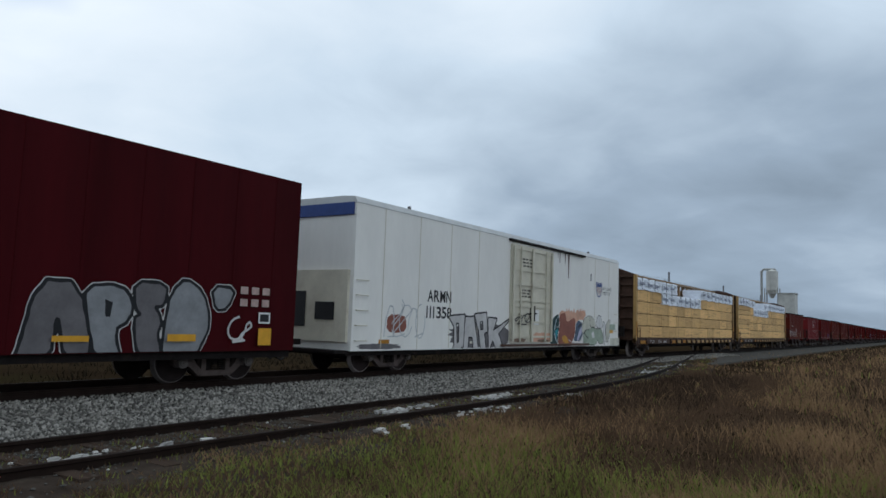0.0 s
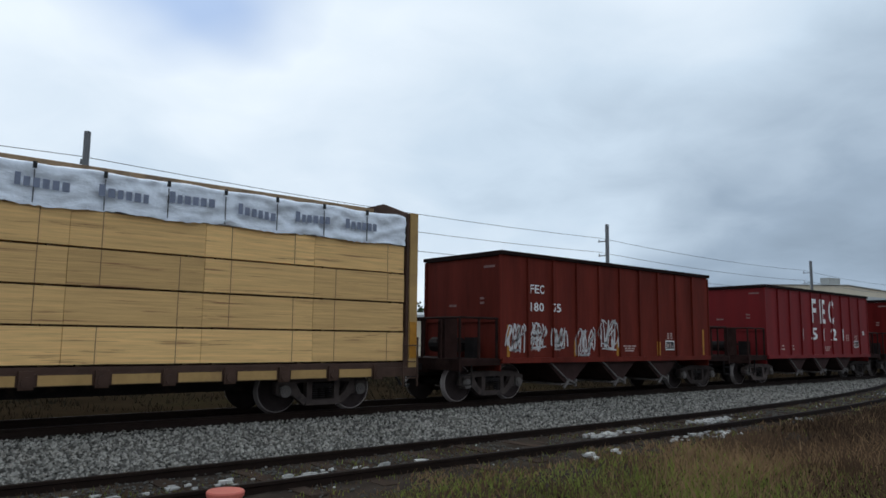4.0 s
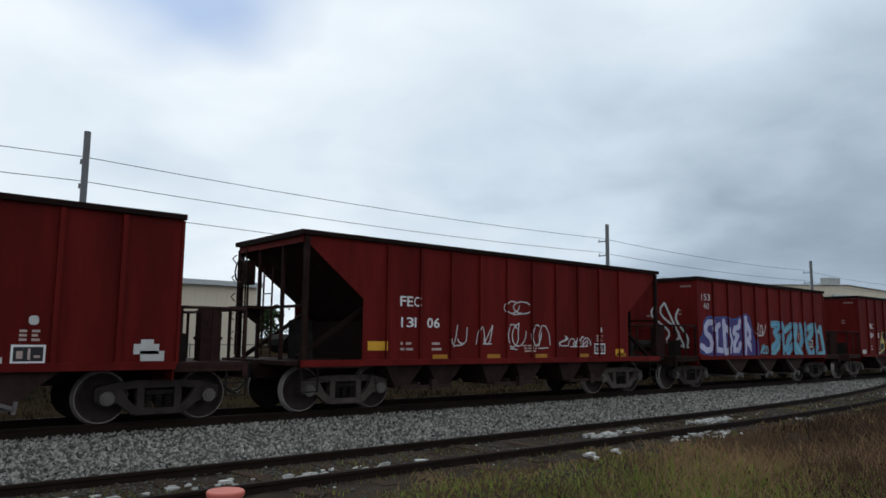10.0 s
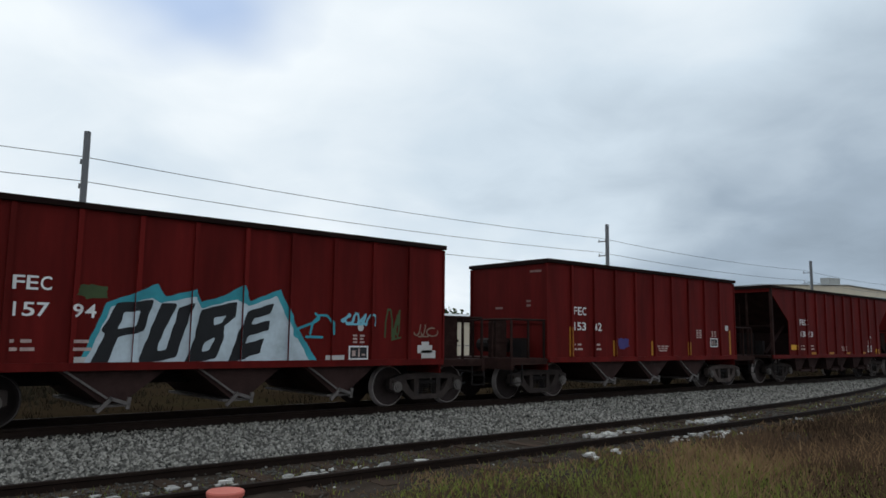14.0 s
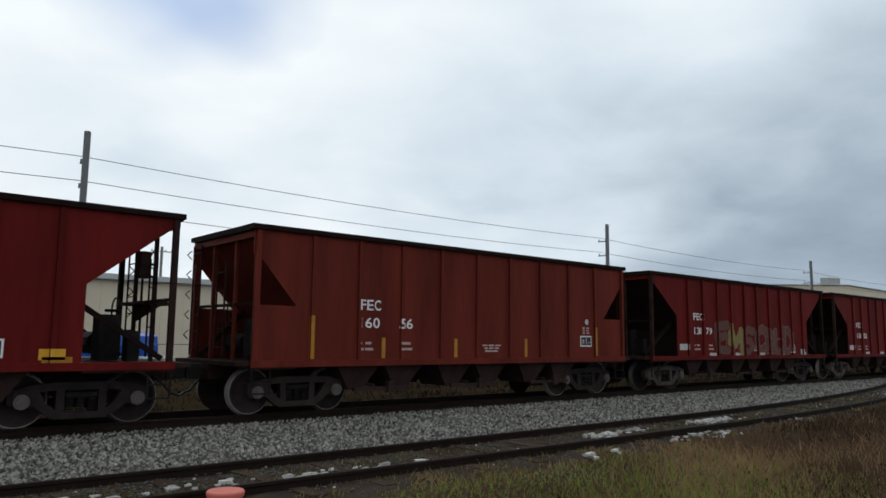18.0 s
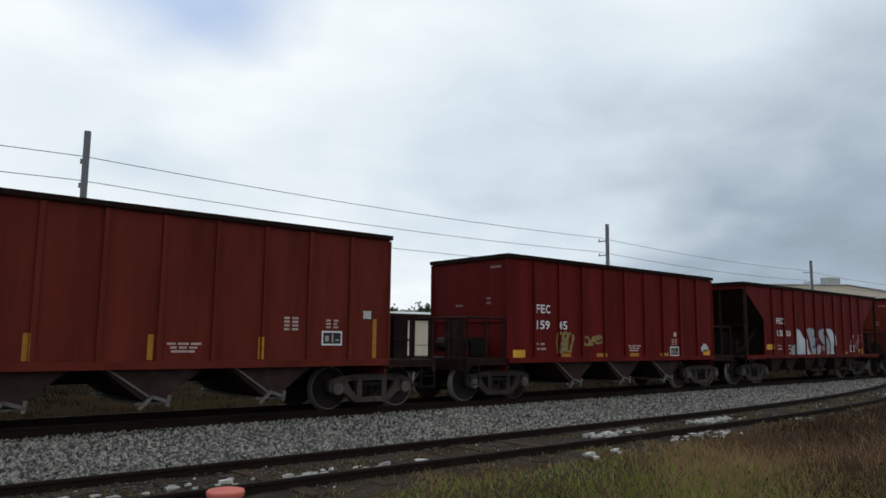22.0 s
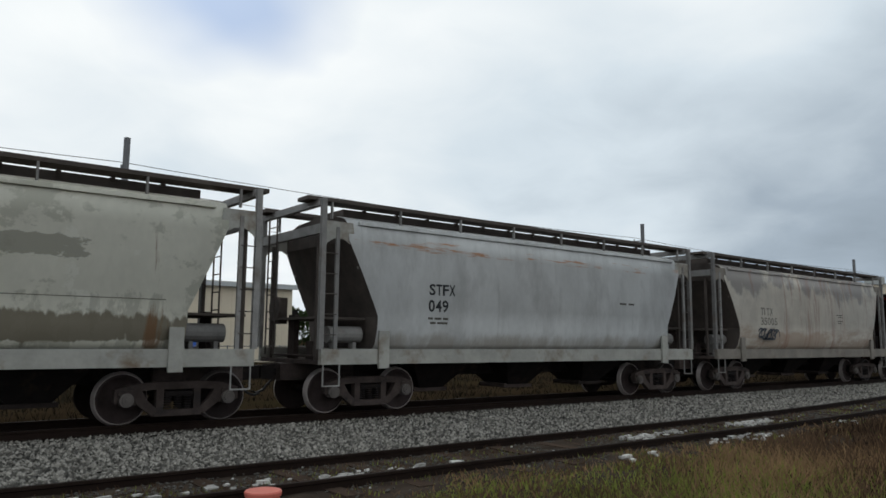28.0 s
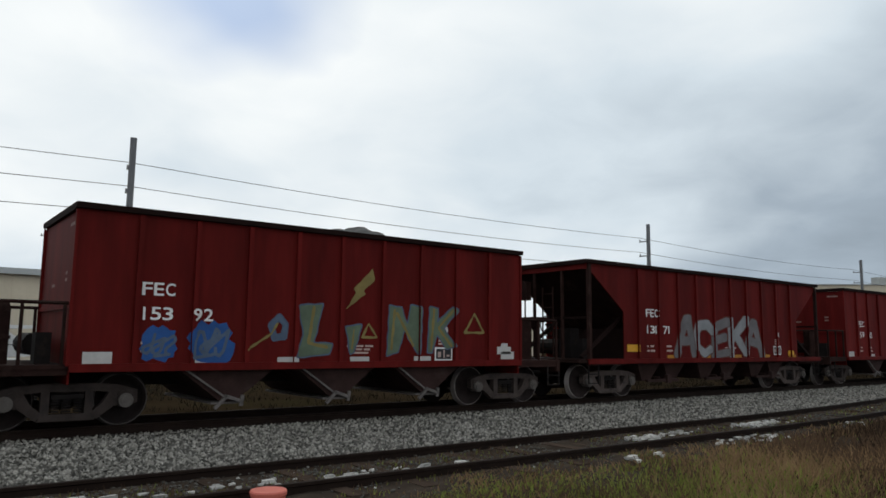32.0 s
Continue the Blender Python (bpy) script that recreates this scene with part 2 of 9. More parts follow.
M_BLACK = mat("black_paint", (0.018, 0.018, 0.02), 0.5, var=0.2, scale=5, fine=30, bump=0)
M_REEFER = mat("white_reefer_paint", (0.765, 0.745, 0.705), 0.5, var=0.08, scale=0.9, stretch=(1, 1, 0.3), fine=8, bump=0.03, second=(0.66, 0.635, 0.58), amount=0.30, edge=0.4)
M_REEFDIRT = mat("dirty_cream_paint", (0.58, 0.54, 0.44), 0.6, var=0.15, scale=2, fine=14, bump=0.04, second=(0.46, 0.38, 0.29), amount=0.35, edge=0.3)
M_BLUE = mat("dark_blue_paint", (0.03, 0.06, 0.20), 0.5, var=0.15, scale=4, fine=30, bump=0)
M_CBYEL = mat("ochre_car_paint", (0.38, 0.23, 0.085), 0.6, var=0.2, scale=2, fine=14, second=(0.22, 0.13, 0.06), amount=0.35, edge=0.2)
M_CBEAM = mat("weathered_beam_paint", (0.25, 0.165, 0.095), 0.75, var=0.3, scale=2.5, fine=14, second=(0.085, 0.062, 0.048), amount=0.5, edge=0.2, spread=0.2)
M_CBDARK = mat("dark_brown_frame", (0.058, 0.03, 0.02), 0.75, var=0.35, scale=3, fine=16)
M_LUM = mat("sawn_pine", (0.67, 0.412, 0.168), 0.75, var=0.26, scale=1.4, stretch=(0.6, 1, 18.0), fine=6, bump=0.15, second=(0.27, 0.13, 0.06), amount=0.22, spread=0.22, edge=0.09)
# wood darkened so that its colour carries the shade between the packs
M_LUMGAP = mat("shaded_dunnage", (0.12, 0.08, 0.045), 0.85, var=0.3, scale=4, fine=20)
M_WRAP = mat("white_lumber_wrap", (0.72, 0.75, 0.81), 0.4, var=0.18, scale=4.0, stretch=(1, 1, 2.0), fine=15, bump=1.0, second=(0.60, 0.64, 0.72), amount=0.35, edge=0.3)
M_WRAPINK = mat("faded_blue_print", (0.19, 0.21, 0.28), 0.6, var=0.2, scale=6, fine=30, bump=0)
M_HOP1 = weathered("weathered_grey_hopper", (0.60, 0.575, 0.49), (
    ((0.40, 0.385, 0.315), (0.75, 1, 0.9), (), 0.505, 0.035, 0.75),
    ((0.66, 0.64, 0.56), (1.3, 1, 1.5), (), 0.585, 0.02, 0.7),
    ((0.30, 0.285, 0.235), (1.1, 1, 2.2), (("X", 6.9, 7.6, -0.3, 0), ("X", 9.6, 10.4, 0, -0.3), ("Z", 2.75, 2.95, -0.25, 0), ("Z", 3.15, 3.3, 0, -0.25)), 0.40, 0.03, 0.85),
    ((0.30, 0.285, 0.23), (2.6, 1, 1.0), (("Z", 2.2, 2.6, 0, -0.2),), 0.50, 0.05, 0.5),
    ((0.17, 0.145, 0.105), (3.0, 1, 0.7), (("Z", 1.75, 2.20, 0.24, -0.26), ("Z", 1.44, 1.56, -0.3, 0)), 0.50, 0.09, 0.92),
    ((0.19, 0.10, 0.05), (4.0, 1, 0.35), (("X", 10.75, 11.1, -0.25, 0), ("X", 11.15, 11.45, 0, -0.22), ("Z", 1.5, 2.5, 0.10, -0.10)), 0.50, 0.10, 0.85),
    ((0.24, 0.12, 0.055), (5.0, 1, 0.3), (("X", 1.3, 2.1, 0.08, -0.3), ("Z", 2.4, 3.2, 0.0, -0.04)), 0.52, 0.10, 0.8),
    ((0.22, 0.19, 0.15), (7.0, 1, 0.22), (), 0.64, 0.08, 0.5)))
M_HOP2 = weathered("grey_hopper_paint", (0.545, 0.545, 0.535), (
    ((0.37, 0.365, 0.355), (0.8, 1, 0.3), (), 0.50, 0.15, 0.7),
    ((0.31, 0.275, 0.235), (1.8, 1, 0.5), (("Z", 1.5, 2.0, 0.15, -0.25),), 0.48, 0.18, 0.7),
    ((0.42, 0.17, 0.06), (0.75, 1, 7.0), (("Z", 3.42, 3.58, -0.4, 0), ("Z", 3.78, 3.86, 0, -0.4)), 0.53, 0.09, 0.85),
    ((0.29, 0.28, 0.265), (4.0, 1, 0.25), (), 0.58, 0.14, 0.45)))
M_HOP3 = weathered("pale_grey_hopper", (0.575, 0.53, 0.465), (
    ((0.46, 0.42, 0.37), (0.8, 1, 0.7), (), 0.48, 0.14, 0.7),
    ((0.29, 0.27, 0.26), (0.9, 1, 0.5), (("Z", 2.6, 3.8, -0.20, 0.10),), 0.50, 0.08, 0.85),
    ((0.64, 0.60, 0.53), (0.9, 1, 0.8), (("Z", 2.5, 2.9, -0.1, 0.02), ("Z", 3.2, 3.6, 0.0, -0.2)), 0.55, 0.04, 0.6),
    ((0.35, 0.26, 0.20), (0.6, 1, 1.6), (("Z", 1.75, 2.35, 0.14, -0.12),), 0.50, 0.14, 0.75),
    ((0.30, 0.17, 0.13), (2.6, 1, 0.2), (("X", 2.0, 5.5, -0.05, 0.03),), 0.54, 0.11, 0.8),
    ((0.12, 0.10, 0.09), (6.5, 1, 0.28), (("X", 3.5, 6.0, -0.06, 0.0),), 0.655, 0.04, 0.75)))
M_FAINT = mat("worn_dark_stencil", (0.205, 0.185, 0.16), 0.7, var=0.4, scale=8, fine=40, bump=0)
M_INKSPRAY = mat("spray_ink", (0.035, 0.042, 0.055), 0.6, var=0.3, scale=6, fine=30, bump=0)
M_SILL3 = mat("browned_sill_paint", (0.195, 0.172, 0.147), 0.75, var=0.3, scale=2, fine=14, second=(0.13, 0.10, 0.08), amount=0.5, edge=0.2)
M_CAGE = mat("grimy_cage_steel", (0.215, 0.205, 0.195), 0.75, var=0.3, scale=3, fine=20, second=(0.12, 0.085, 0.065), amount=0.38, edge=0.25, spread=0.3)
M_SILL = mat("dulled_sill_paint", (0.315, 0.305, 0.275), 0.75, var=0.25, scale=2, fine=14, second=(0.17, 0.125, 0.09), amount=0.45, edge=0.15)
M_BARE = mat("olive_grey_primer", (0.180, 0.167, 0.138), 0.8, var=0.35, scale=2.5, fine=14, second=(0.115, 0.095, 0.075), amount=0.4, edge=0.3)
M_HOPEND = mat("grimed_shaded_hopper_end", (0.075, 0.06, 0.052), 0.8, var=0.35, scale=2, fine=12, second=(0.04, 0.032, 0.028), amount=0.45, edge=0.3)
M_RUNOFF = mat("dark_rust_runoff", (0.10, 0.055, 0.04), 0.8, var=0.4, scale=8, fine=40, bump=0)
M_FADED = mat("faded_black_stencil", (0.09, 0.082, 0.07), 0.7, var=0.4, scale=8, fine=40, bump=0)
M_RAIL = mat("rusty_rail", (0.018, 0.011, 0.0085), 0.75, 0.0, var=0.3, scale=3, fine=25, spread=0.05, gloss=0.08)
M_BEDSHADE = mat("shade_darkened_ballast", (0.030, 0.027, 0.024), 0.9, var=0.5, scale=14, fine=55, bump=0.7, gloss=0.0)
M_TIE = mat("weathered_tie", (0.022, 0.018, 0.015), 0.9, var=0.4, scale=3, stretch=(6, 1, 6), fine=20, spread=0.25, gloss=0.0)
M_TIEOLD = mat("grey_rotten_tie", (0.06, 0.042, 0.032), 0.95, var=0.4, scale=3, stretch=(6, 1, 6), fine=20, spread=0.25, gloss=0.0)
M_BALLAST = mat("grey_ballast", (0.095, 0.088, 0.078), 0.9, var=0.5, scale=14, fine=55, bump=0.7, second=(0.10, 0.095, 0.09), amount=0.3, gloss=0.0)
M_STONE = mat("grey_limestone_pieces", (0.212, 0.196, 0.172), 0.9, var=0.2, scale=6, fine=30, bump=0.1, island=0.85, gloss=0.2)
M_SOIL = mat("dry_field", (0.028, 0.019, 0.011), 0.95, var=0.4, scale=0.25, fine=3, bump=0.4, second=(0.028, 0.026, 0.011), amount=0.40, edge=0.3, gloss=0.0)
M_CINDER = mat("weedy_cinder", (0.05, 0.038, 0.03), 0.95, var=0.45, scale=3, fine=25, bump=0.6, second=(0.075, 0.06, 0.042), amount=0.45, edge=0.2, gloss=0.0)
M_CHALK = mat("white_broken_limestone", (0.46, 0.44, 0.41), 0.9, var=0.2, scale=6, fine=30, island=0.35, gloss=0.0)
M_POLE = mat("grey_utility_pole", (0.17, 0.17, 0.175), 0.85, var=0.25, scale=4, stretch=(4, 4, 0.4), fine=20)
M_WIRE = mat("dull_wire", (0.16, 0.16, 0.17), 0.6, var=0.1, bump=0)
M_WALL = mat("beige_metal_siding", (0.62, 0.535, 0.41), 0.6, var=0.08, scale=0.5, fine=6, bump=0.03, second=(0.54, 0.46, 0.35), amount=0.35, edge=0.3)
M_ROOF = mat("pale_metal_roof", (0.44, 0.45, 0.45), 0.5, var=0.1, scale=0.5, fine=6, bump=0.02, second=(0.37, 0.38, 0.38), amount=0.3, edge=0.3)
M_CONC = mat("pale_concrete", (0.36, 0.36, 0.34), 0.85, var=0.2, scale=0.6, fine=6)
M_SILO = mat("weathered_pale_metal", (0.50, 0.49, 0.45), 0.6, var=0.2, scale=0.5, fine=5, second=(0.34, 0.32, 0.29), amount=0.35, edge=0.3)
M_LEAF = mat("dark_leaves", (0.035, 0.055, 0.022), 0.7, var=0.3, scale=2, fine=10, bump=0, island=0.45, gloss=0.08, leafy=0.35)
M_BARK = mat("grey_bark", (0.11, 0.085, 0.065), 0.9, var=0.3, scale=5, fine=25)
M_TARP = mat("blue_tarp", (0.015, 0.075, 0.32), 0.5, var=0.2, scale=2, fine=10, bump=0.2)
M_ORANGE = mat("faded_red_plastic", (0.60, 0.15, 0.11), 0.5, var=0.15, scale=6, fine=30, bump=0.05, second=(0.45, 0.17, 0.13), amount=0.3, edge=0.3)
M_LOAD = mat("crushed_stone_load", (0.13, 0.125, 0.12), 0.95, var=0.4, scale=6, fine=30, bump=0.8, gloss=0.0)


# ---------------------------------------------------------------- mesh helpers
def box(bm, x0, x1, y0, y1, z0, z1):
    v = [bm.verts.new((x, y, z)) for x in (x0, x1) for y in (y0, y1) for z in (z0, z1)]
    for f in ((0, 1, 3, 2), (4, 6, 7, 5), (0, 4, 5, 1), (2, 3, 7, 6), (0, 2, 6, 4), (1, 5, 7, 3)):
        bm.faces.new([v[i] for i in f])


def rod(bm, a, b, r, n=6):
    """A round bar from a to b."""
    a, b = Vector(a), Vector(b)
    d = (b - a).normalized()
    u = d.orthogonal().normalized()
    w = d.cross(u)
    ring = [[bm.verts.new(p + (u * math.cos(2 * math.pi * i / n) + w * math.sin(2 * math.pi * i / n)) * r) for i in range(n)] for p in (a, b)]
    for i in range(n):
        bm.faces.new((ring[0][i], ring[0][(i + 1) % n], ring[1][(i + 1) % n], ring[1][i]))
    bm.faces.new(ring[0][::-1]); bm.faces.new(ring[1])


def beam(bm, a, b, w, h):
    """A square bar from a to b, w across (in y) and h deep."""
    a, b = Vector(a), Vector(b)
    d = (b - a).normalized()
    side = Vector((0, 1, 0)) if abs(d.y) < 0.9 else Vector((1, 0, 0))
    up = d.cross(side).normalized()
    side = up.cross(d).normalized()
    v = [[bm.verts.new(p + side * s * w / 2 + up * u * h / 2) for s, u in ((-1, -1), (1, -1), (1, 1), (-1, 1))] for p in (a, b)]
    for i in range(4):
        bm.faces.new((v[0][i], v[0][(i + 1) % 4], v[1][(i + 1) % 4], v[1][i]))
    bm.faces.new(v[0][::-1]); bm.faces.new(v[1])


def prism(bm, pts, y0, y1):
    """A plate with the outline pts in x and z, from y0 to y1."""
    a = [bm.verts.new((x, y0, z)) for x, z in pts]
    b = [bm.verts.new((x, y1, z)) for x, z in pts]
    bm.faces.new(a); bm.faces.new(b[::-1])
    for i in range(len(pts)):
        j = (i + 1) % len(pts)
        bm.faces.new((a[j], a[i], b[i], b[j]))


def extrude_x(bm, pts, x0, x1):
    """A section pts in y and z, drawn out from x0 to x1."""
    a = [bm.verts.new((x0, y, z)) for y, z in pts]
    b = [bm.verts.new((x1, y, z)) for y, z in pts]
    bm.faces.new(a); bm.faces.new(b[::-1])
    for i in range(len(pts)):
        j = (i + 1) % len(pts)
        bm.faces.new((a[j], a[i], b[i], b[j]))


def lathe_y(bm, prof, n=28):
    """A solid of revolution about y; prof: (radius, y, material)."""
    rings = [[bm.verts.new((r * math.cos(2 * math.pi * i / n), y, r * math.sin(2 * math.pi * i / n))) for i in range(n)] for r, y, _ in prof]
    for k in range(len(prof) - 1):
        for i in range(n):
            f = bm.faces.new((rings[k][i], rings[k][(i + 1) % n], rings[k + 1][(i + 1) % n], rings[k + 1][i]))
            f.material_index = prof[k][2]
            f.smooth = True
    bm.faces.new(rings[0][::-1]); bm.faces.new(rings[-1])


def mesh_of(name, bm, *mats):
    bmesh.ops.recalc_face_normals(bm, faces=bm.faces)
    me = bpy.data.meshes.new(name)
    bm.to_mesh(me); bm.free()
    for m in mats:
        me.materials.append(m)
    return me


def part(name, bm, material, parent, label=""):
    mats = material if isinstance(material, tuple) else (material,)
    ob = new(name, mesh_of(name, bm, *mats))
    ob.parent = parent
    return tagged(ob, label) if label else ob


def thing(name, bm, material, label, category, kind="", group=""):
    mats = material if isinstance(material, tuple) else (material,)
    return tagged(new(name, mesh_of(name, bm, *mats)), label, category, group, kind)


def raw(name, verts, faces, material, parent=None):
    me = bpy.data.meshes.new(name)
    me.from_pydata(verts, [], faces)
    me.materials.append(material)
    ob = new(name, me)
    ob.parent = parent
    return ob


def tube(bm, pts, r, n=4):
    """One unbroken round line through pts."""
    rings = []
    for i, p in enumerate(pts):
        d = (Vector(pts[min(i + 1, len(pts) - 1)]) - Vector(pts[max(i - 1, 0)])).normalized()
        u = d.cross(Vector((0, 0, 1)) if abs(d.z) < 0.9 else Vector((0, 1, 0))).normalized()
        w = d.cross(u)
        rings.append([bm.verts.new(Vector(p) + (u * math.cos(2 * math.pi * k / n) + w * math.sin(2 * math.pi * k / n)) * r) for k in range(n)])
    for a, b in zip(rings, rings[1:]):
        for k in range(n):
            bm.faces.new((a[k], a[(k + 1) % n], b[(k + 1) % n], b[k]))
    bm.faces.new(rings[0][::-1]); bm.faces.new(rings[-1])


def B():
    return bmesh.new()


# ---------------------------------------------------------------- letters, from the built-in font
GLYPH = {}


def glyph(ch, fat):
    """The outline of one letter, filled: points in x and z from 0 to 1, and faces."""
    if (ch, fat) not in GLYPH:
        cu = bpy.data.curves.new("letter", "FONT")
        cu.body, cu.size, cu.offset, cu.resolution_u = ch, 1.0, fat, 3
        ob = new("letter", cu)
        me = bpy.data.meshes.new_from_object(ob.evaluated_get(bpy.context.evaluated_depsgraph_get()))
        pts = [(v.co.x, v.co.y) for v in me.vertices]
        fs = [tuple(p.vertices) for p in me.polygons]
        bpy.data.objects.remove(ob); bpy.data.curves.remove(cu); bpy.data.meshes.remove(me)
        base = GLYPH[(ch, 0.0)][2] if fat else (min(p[0] for p in pts), max(p[0] for p in pts), min(p[1] for p in pts), max(p[1] for p in pts))
        x0, x1, z0, z1 = base
        GLYPH[(ch, fat)] = ([((x - x0) / max(x1 - x0, 0.3), (z - z0) / (z1 - z0)) for x, z in pts], fs, base)
    return GLYPH[(ch, fat)]


for ch in "ABCDEFGIKLMNOPRSTUVXYZH0123456789":
    glyph(ch, 0.0)
for ch in "FEC0123456789STXZBARMN":
    glyph(ch, 0.022); glyph(ch, 0.012)


def letters(txt, x0, x1, z0, z1, fat=0.0, wild=0.0, seed=1, gap=0.18):
    """Letters that fill a box on a car's side: points (x, z) and faces. wild: how far they lean, swell and jump."""
    rnd = random.Random(seed)
    pts, faces = [], []
    share = [0.6 if ch in "1I" else 1.0 for ch in txt]
    w = (x1 - x0) / sum(share)
    for i, ch in enumerate(txt):
        if ch == " ":
            continue
        p, f, _ = glyph(ch, fat)
        gw = w * (1 - gap) * (0.60 if ch in "1I" else 1.0) * (1 + wild * rnd.uniform(0.1, 0.5))
        gx = x0 + w * (sum(share[:i]) + share[i] / 2) - gw / 2 + wild * rnd.uniform(-0.1, 0.1) * w
        gh = (z1 - z0) * (1 - wild * rnd.uniform(0.0, 0.3))
        gz = z0 + wild * rnd.uniform(0, 0.15) * (z1 - z0)
        lean, swell = wild * rnd.uniform(-0.35, 0.35), wild * rnd.uniform(-0.25, 0.25)
        k = len(pts)
        for u, v in p:
            uu = u + lean * (v - 0.5) + swell * (u - 0.5) * (v - 0.5) + wild * 0.10 * math.sin(5 * v + i)
            vv = v + wild * 0.10 * math.sin(4 * u + 2 * i)
            pts.append((gx + uu * gw, gz + vv * gh))
        faces += [tuple(k + j for j in q) for q in f]
    return pts, faces


# letters as brush strokes, in a box from 0 to 1
RING = [(0.5, 1), (0.12, 0.85), (0, 0.5), (0.12, 0.15), (0.5, 0), (0.88, 0.15), (1, 0.5), (0.88, 0.85), (0.5, 1)]
STROKES = {
    "A": [[(0, 0), (0.45, 1), (0.6, 1), (1, 0)], [(0.2, 0.36), (0.82, 0.36)]],
    "B": [[(0.05, 0), (0.05, 1), (0.65, 1), (0.85, 0.78), (0.55, 0.55), (0.05, 0.52)], [(0.5, 0.54), (0.95, 0.3), (0.7, 0), (0.05, 0)]],
    "C": [[(0.95, 0.82), (0.6, 1), (0.15, 0.85), (0, 0.5), (0.15, 0.12), (0.6, 0), (0.95, 0.18)]],
    "D": [[(0.05, 0), (0.05, 1), (0.55, 0.97), (0.95, 0.62), (0.9, 0.3), (0.5, 0), (0.05, 0)]],
    "E": [[(0.92, 1), (0.08, 0.95), (0, 0.5), (0.06, 0.04), (0.95, 0)], [(0, 0.5), (0.72, 0.53)]],
    "G": [[(0.95, 0.84), (0.6, 1), (0.15, 0.85), (0, 0.5), (0.15, 0.12), (0.6, 0), (0.95, 0.15), (0.95, 0.46), (0.55, 0.46)]],
    "K": [[(0.08, 0), (0.05, 1)], [(0.95, 1), (0.1, 0.42)], [(0.35, 0.55), (1, 0)]],
    "M": [[(0, 0), (0.1, 1), (0.5, 0.35), (0.9, 1), (1, 0)]],
    "O": [RING],
    "R": [[(0.08, 0), (0.08, 1), (0.7, 1), (0.92, 0.76), (0.65, 0.5), (0.08, 0.48)], [(0.45, 0.48), (1, 0)]],
    "S": [[(0.95, 0.85), (0.55, 1), (0.1, 0.85), (0.2, 0.6), (0.75, 0.45), (0.95, 0.2), (0.5, 0), (0.03, 0.12)]],
    "U": [[(0.03, 1), (0.03, 0.3), (0.3, 0), (0.7, 0), (0.97, 0.3), (0.97, 1)]],
}


def reach(gx, gz, lines, sharp=0.0):
    """Distance of every grid node from the nearest of the strokes; sharp: how square the brush is."""
    best = np.full(gx.shape, 9.0)
    for line in lines:
        for (ax, az), (bx, bz) in zip(line, line[1:]):
            dx, dz = bx - ax, bz - az
            t = np.clip(((gx - ax) * dx + (gz - az) * dz) / max(dx * dx + dz * dz, 1e-9), 0, 1)
            ex, ez = np.abs(gx - ax - t * dx), np.abs(gz - az - t * dz)
            best = np.minimum(best, (1 - sharp) * np.hypot(ex, ez) + sharp * np.maximum(ex, ez))
    return best


def region(xs, zs, f):
    """The flat area where the field f is below nought: points and faces; whole cells of a row are joined."""
    pts, faces, at = [], [], {}

    def node(key, p):
        if key not in at:
            at[key] = len(pts); pts.append(p)
        return at[key]
    ins = f < 0
    for j in range(len(zs) - 1):
        start = None
        for i in range(len(xs)):
            full = i < len(xs) - 1 and ins[j, i] and ins[j, i + 1] and ins[j + 1, i] and ins[j + 1, i + 1]
            if full and start is None:
                start = i
            if start is not None and (not full or i - start > 12):
                faces.append((node((j, start), (xs[start], zs[j])), node((j, i), (xs[i], zs[j])), node((j + 1, i), (xs[i], zs[j + 1])), node((j + 1, start), (xs[start], zs[j + 1]))))
                start = i if full else None
            if full or i == len(xs) - 1 or not (ins[j, i] or ins[j, i + 1] or ins[j + 1, i] or ins[j + 1, i + 1]):
                continue
            ring = ((j, i), (j, i + 1), (j + 1, i + 1), (j + 1, i))
            poly = []
            for k in range(4):
                p, q = ring[k], ring[(k + 1) % 4]
                if ins[p]:
                    poly.append(node(p, (xs[p[1]], zs[p[0]])))
                if ins[p] != ins[q]:
                    t = min(max(f[p] / (f[p] - f[q]), 0.02), 0.98)
                    key = (p, q) if p < q else (q, p)
                    poly.append(node(key, (xs[p[1]] + t * (xs[q[1]] - xs[p[1]]), zs[p[0]] + t * (zs[q[0]] - zs[p[0]]))))
            if len(poly) > 2:
                faces.append(tuple(poly))
    return pts, faces


def grid(x0, x1, z0, z1, step):
    xs, zs = np.arange(x0, x1 + step, step), np.arange(z0, z1 + step, step)
    gx, gz = np.meshgrid(xs, zs)
    return xs, zs, gx, gz


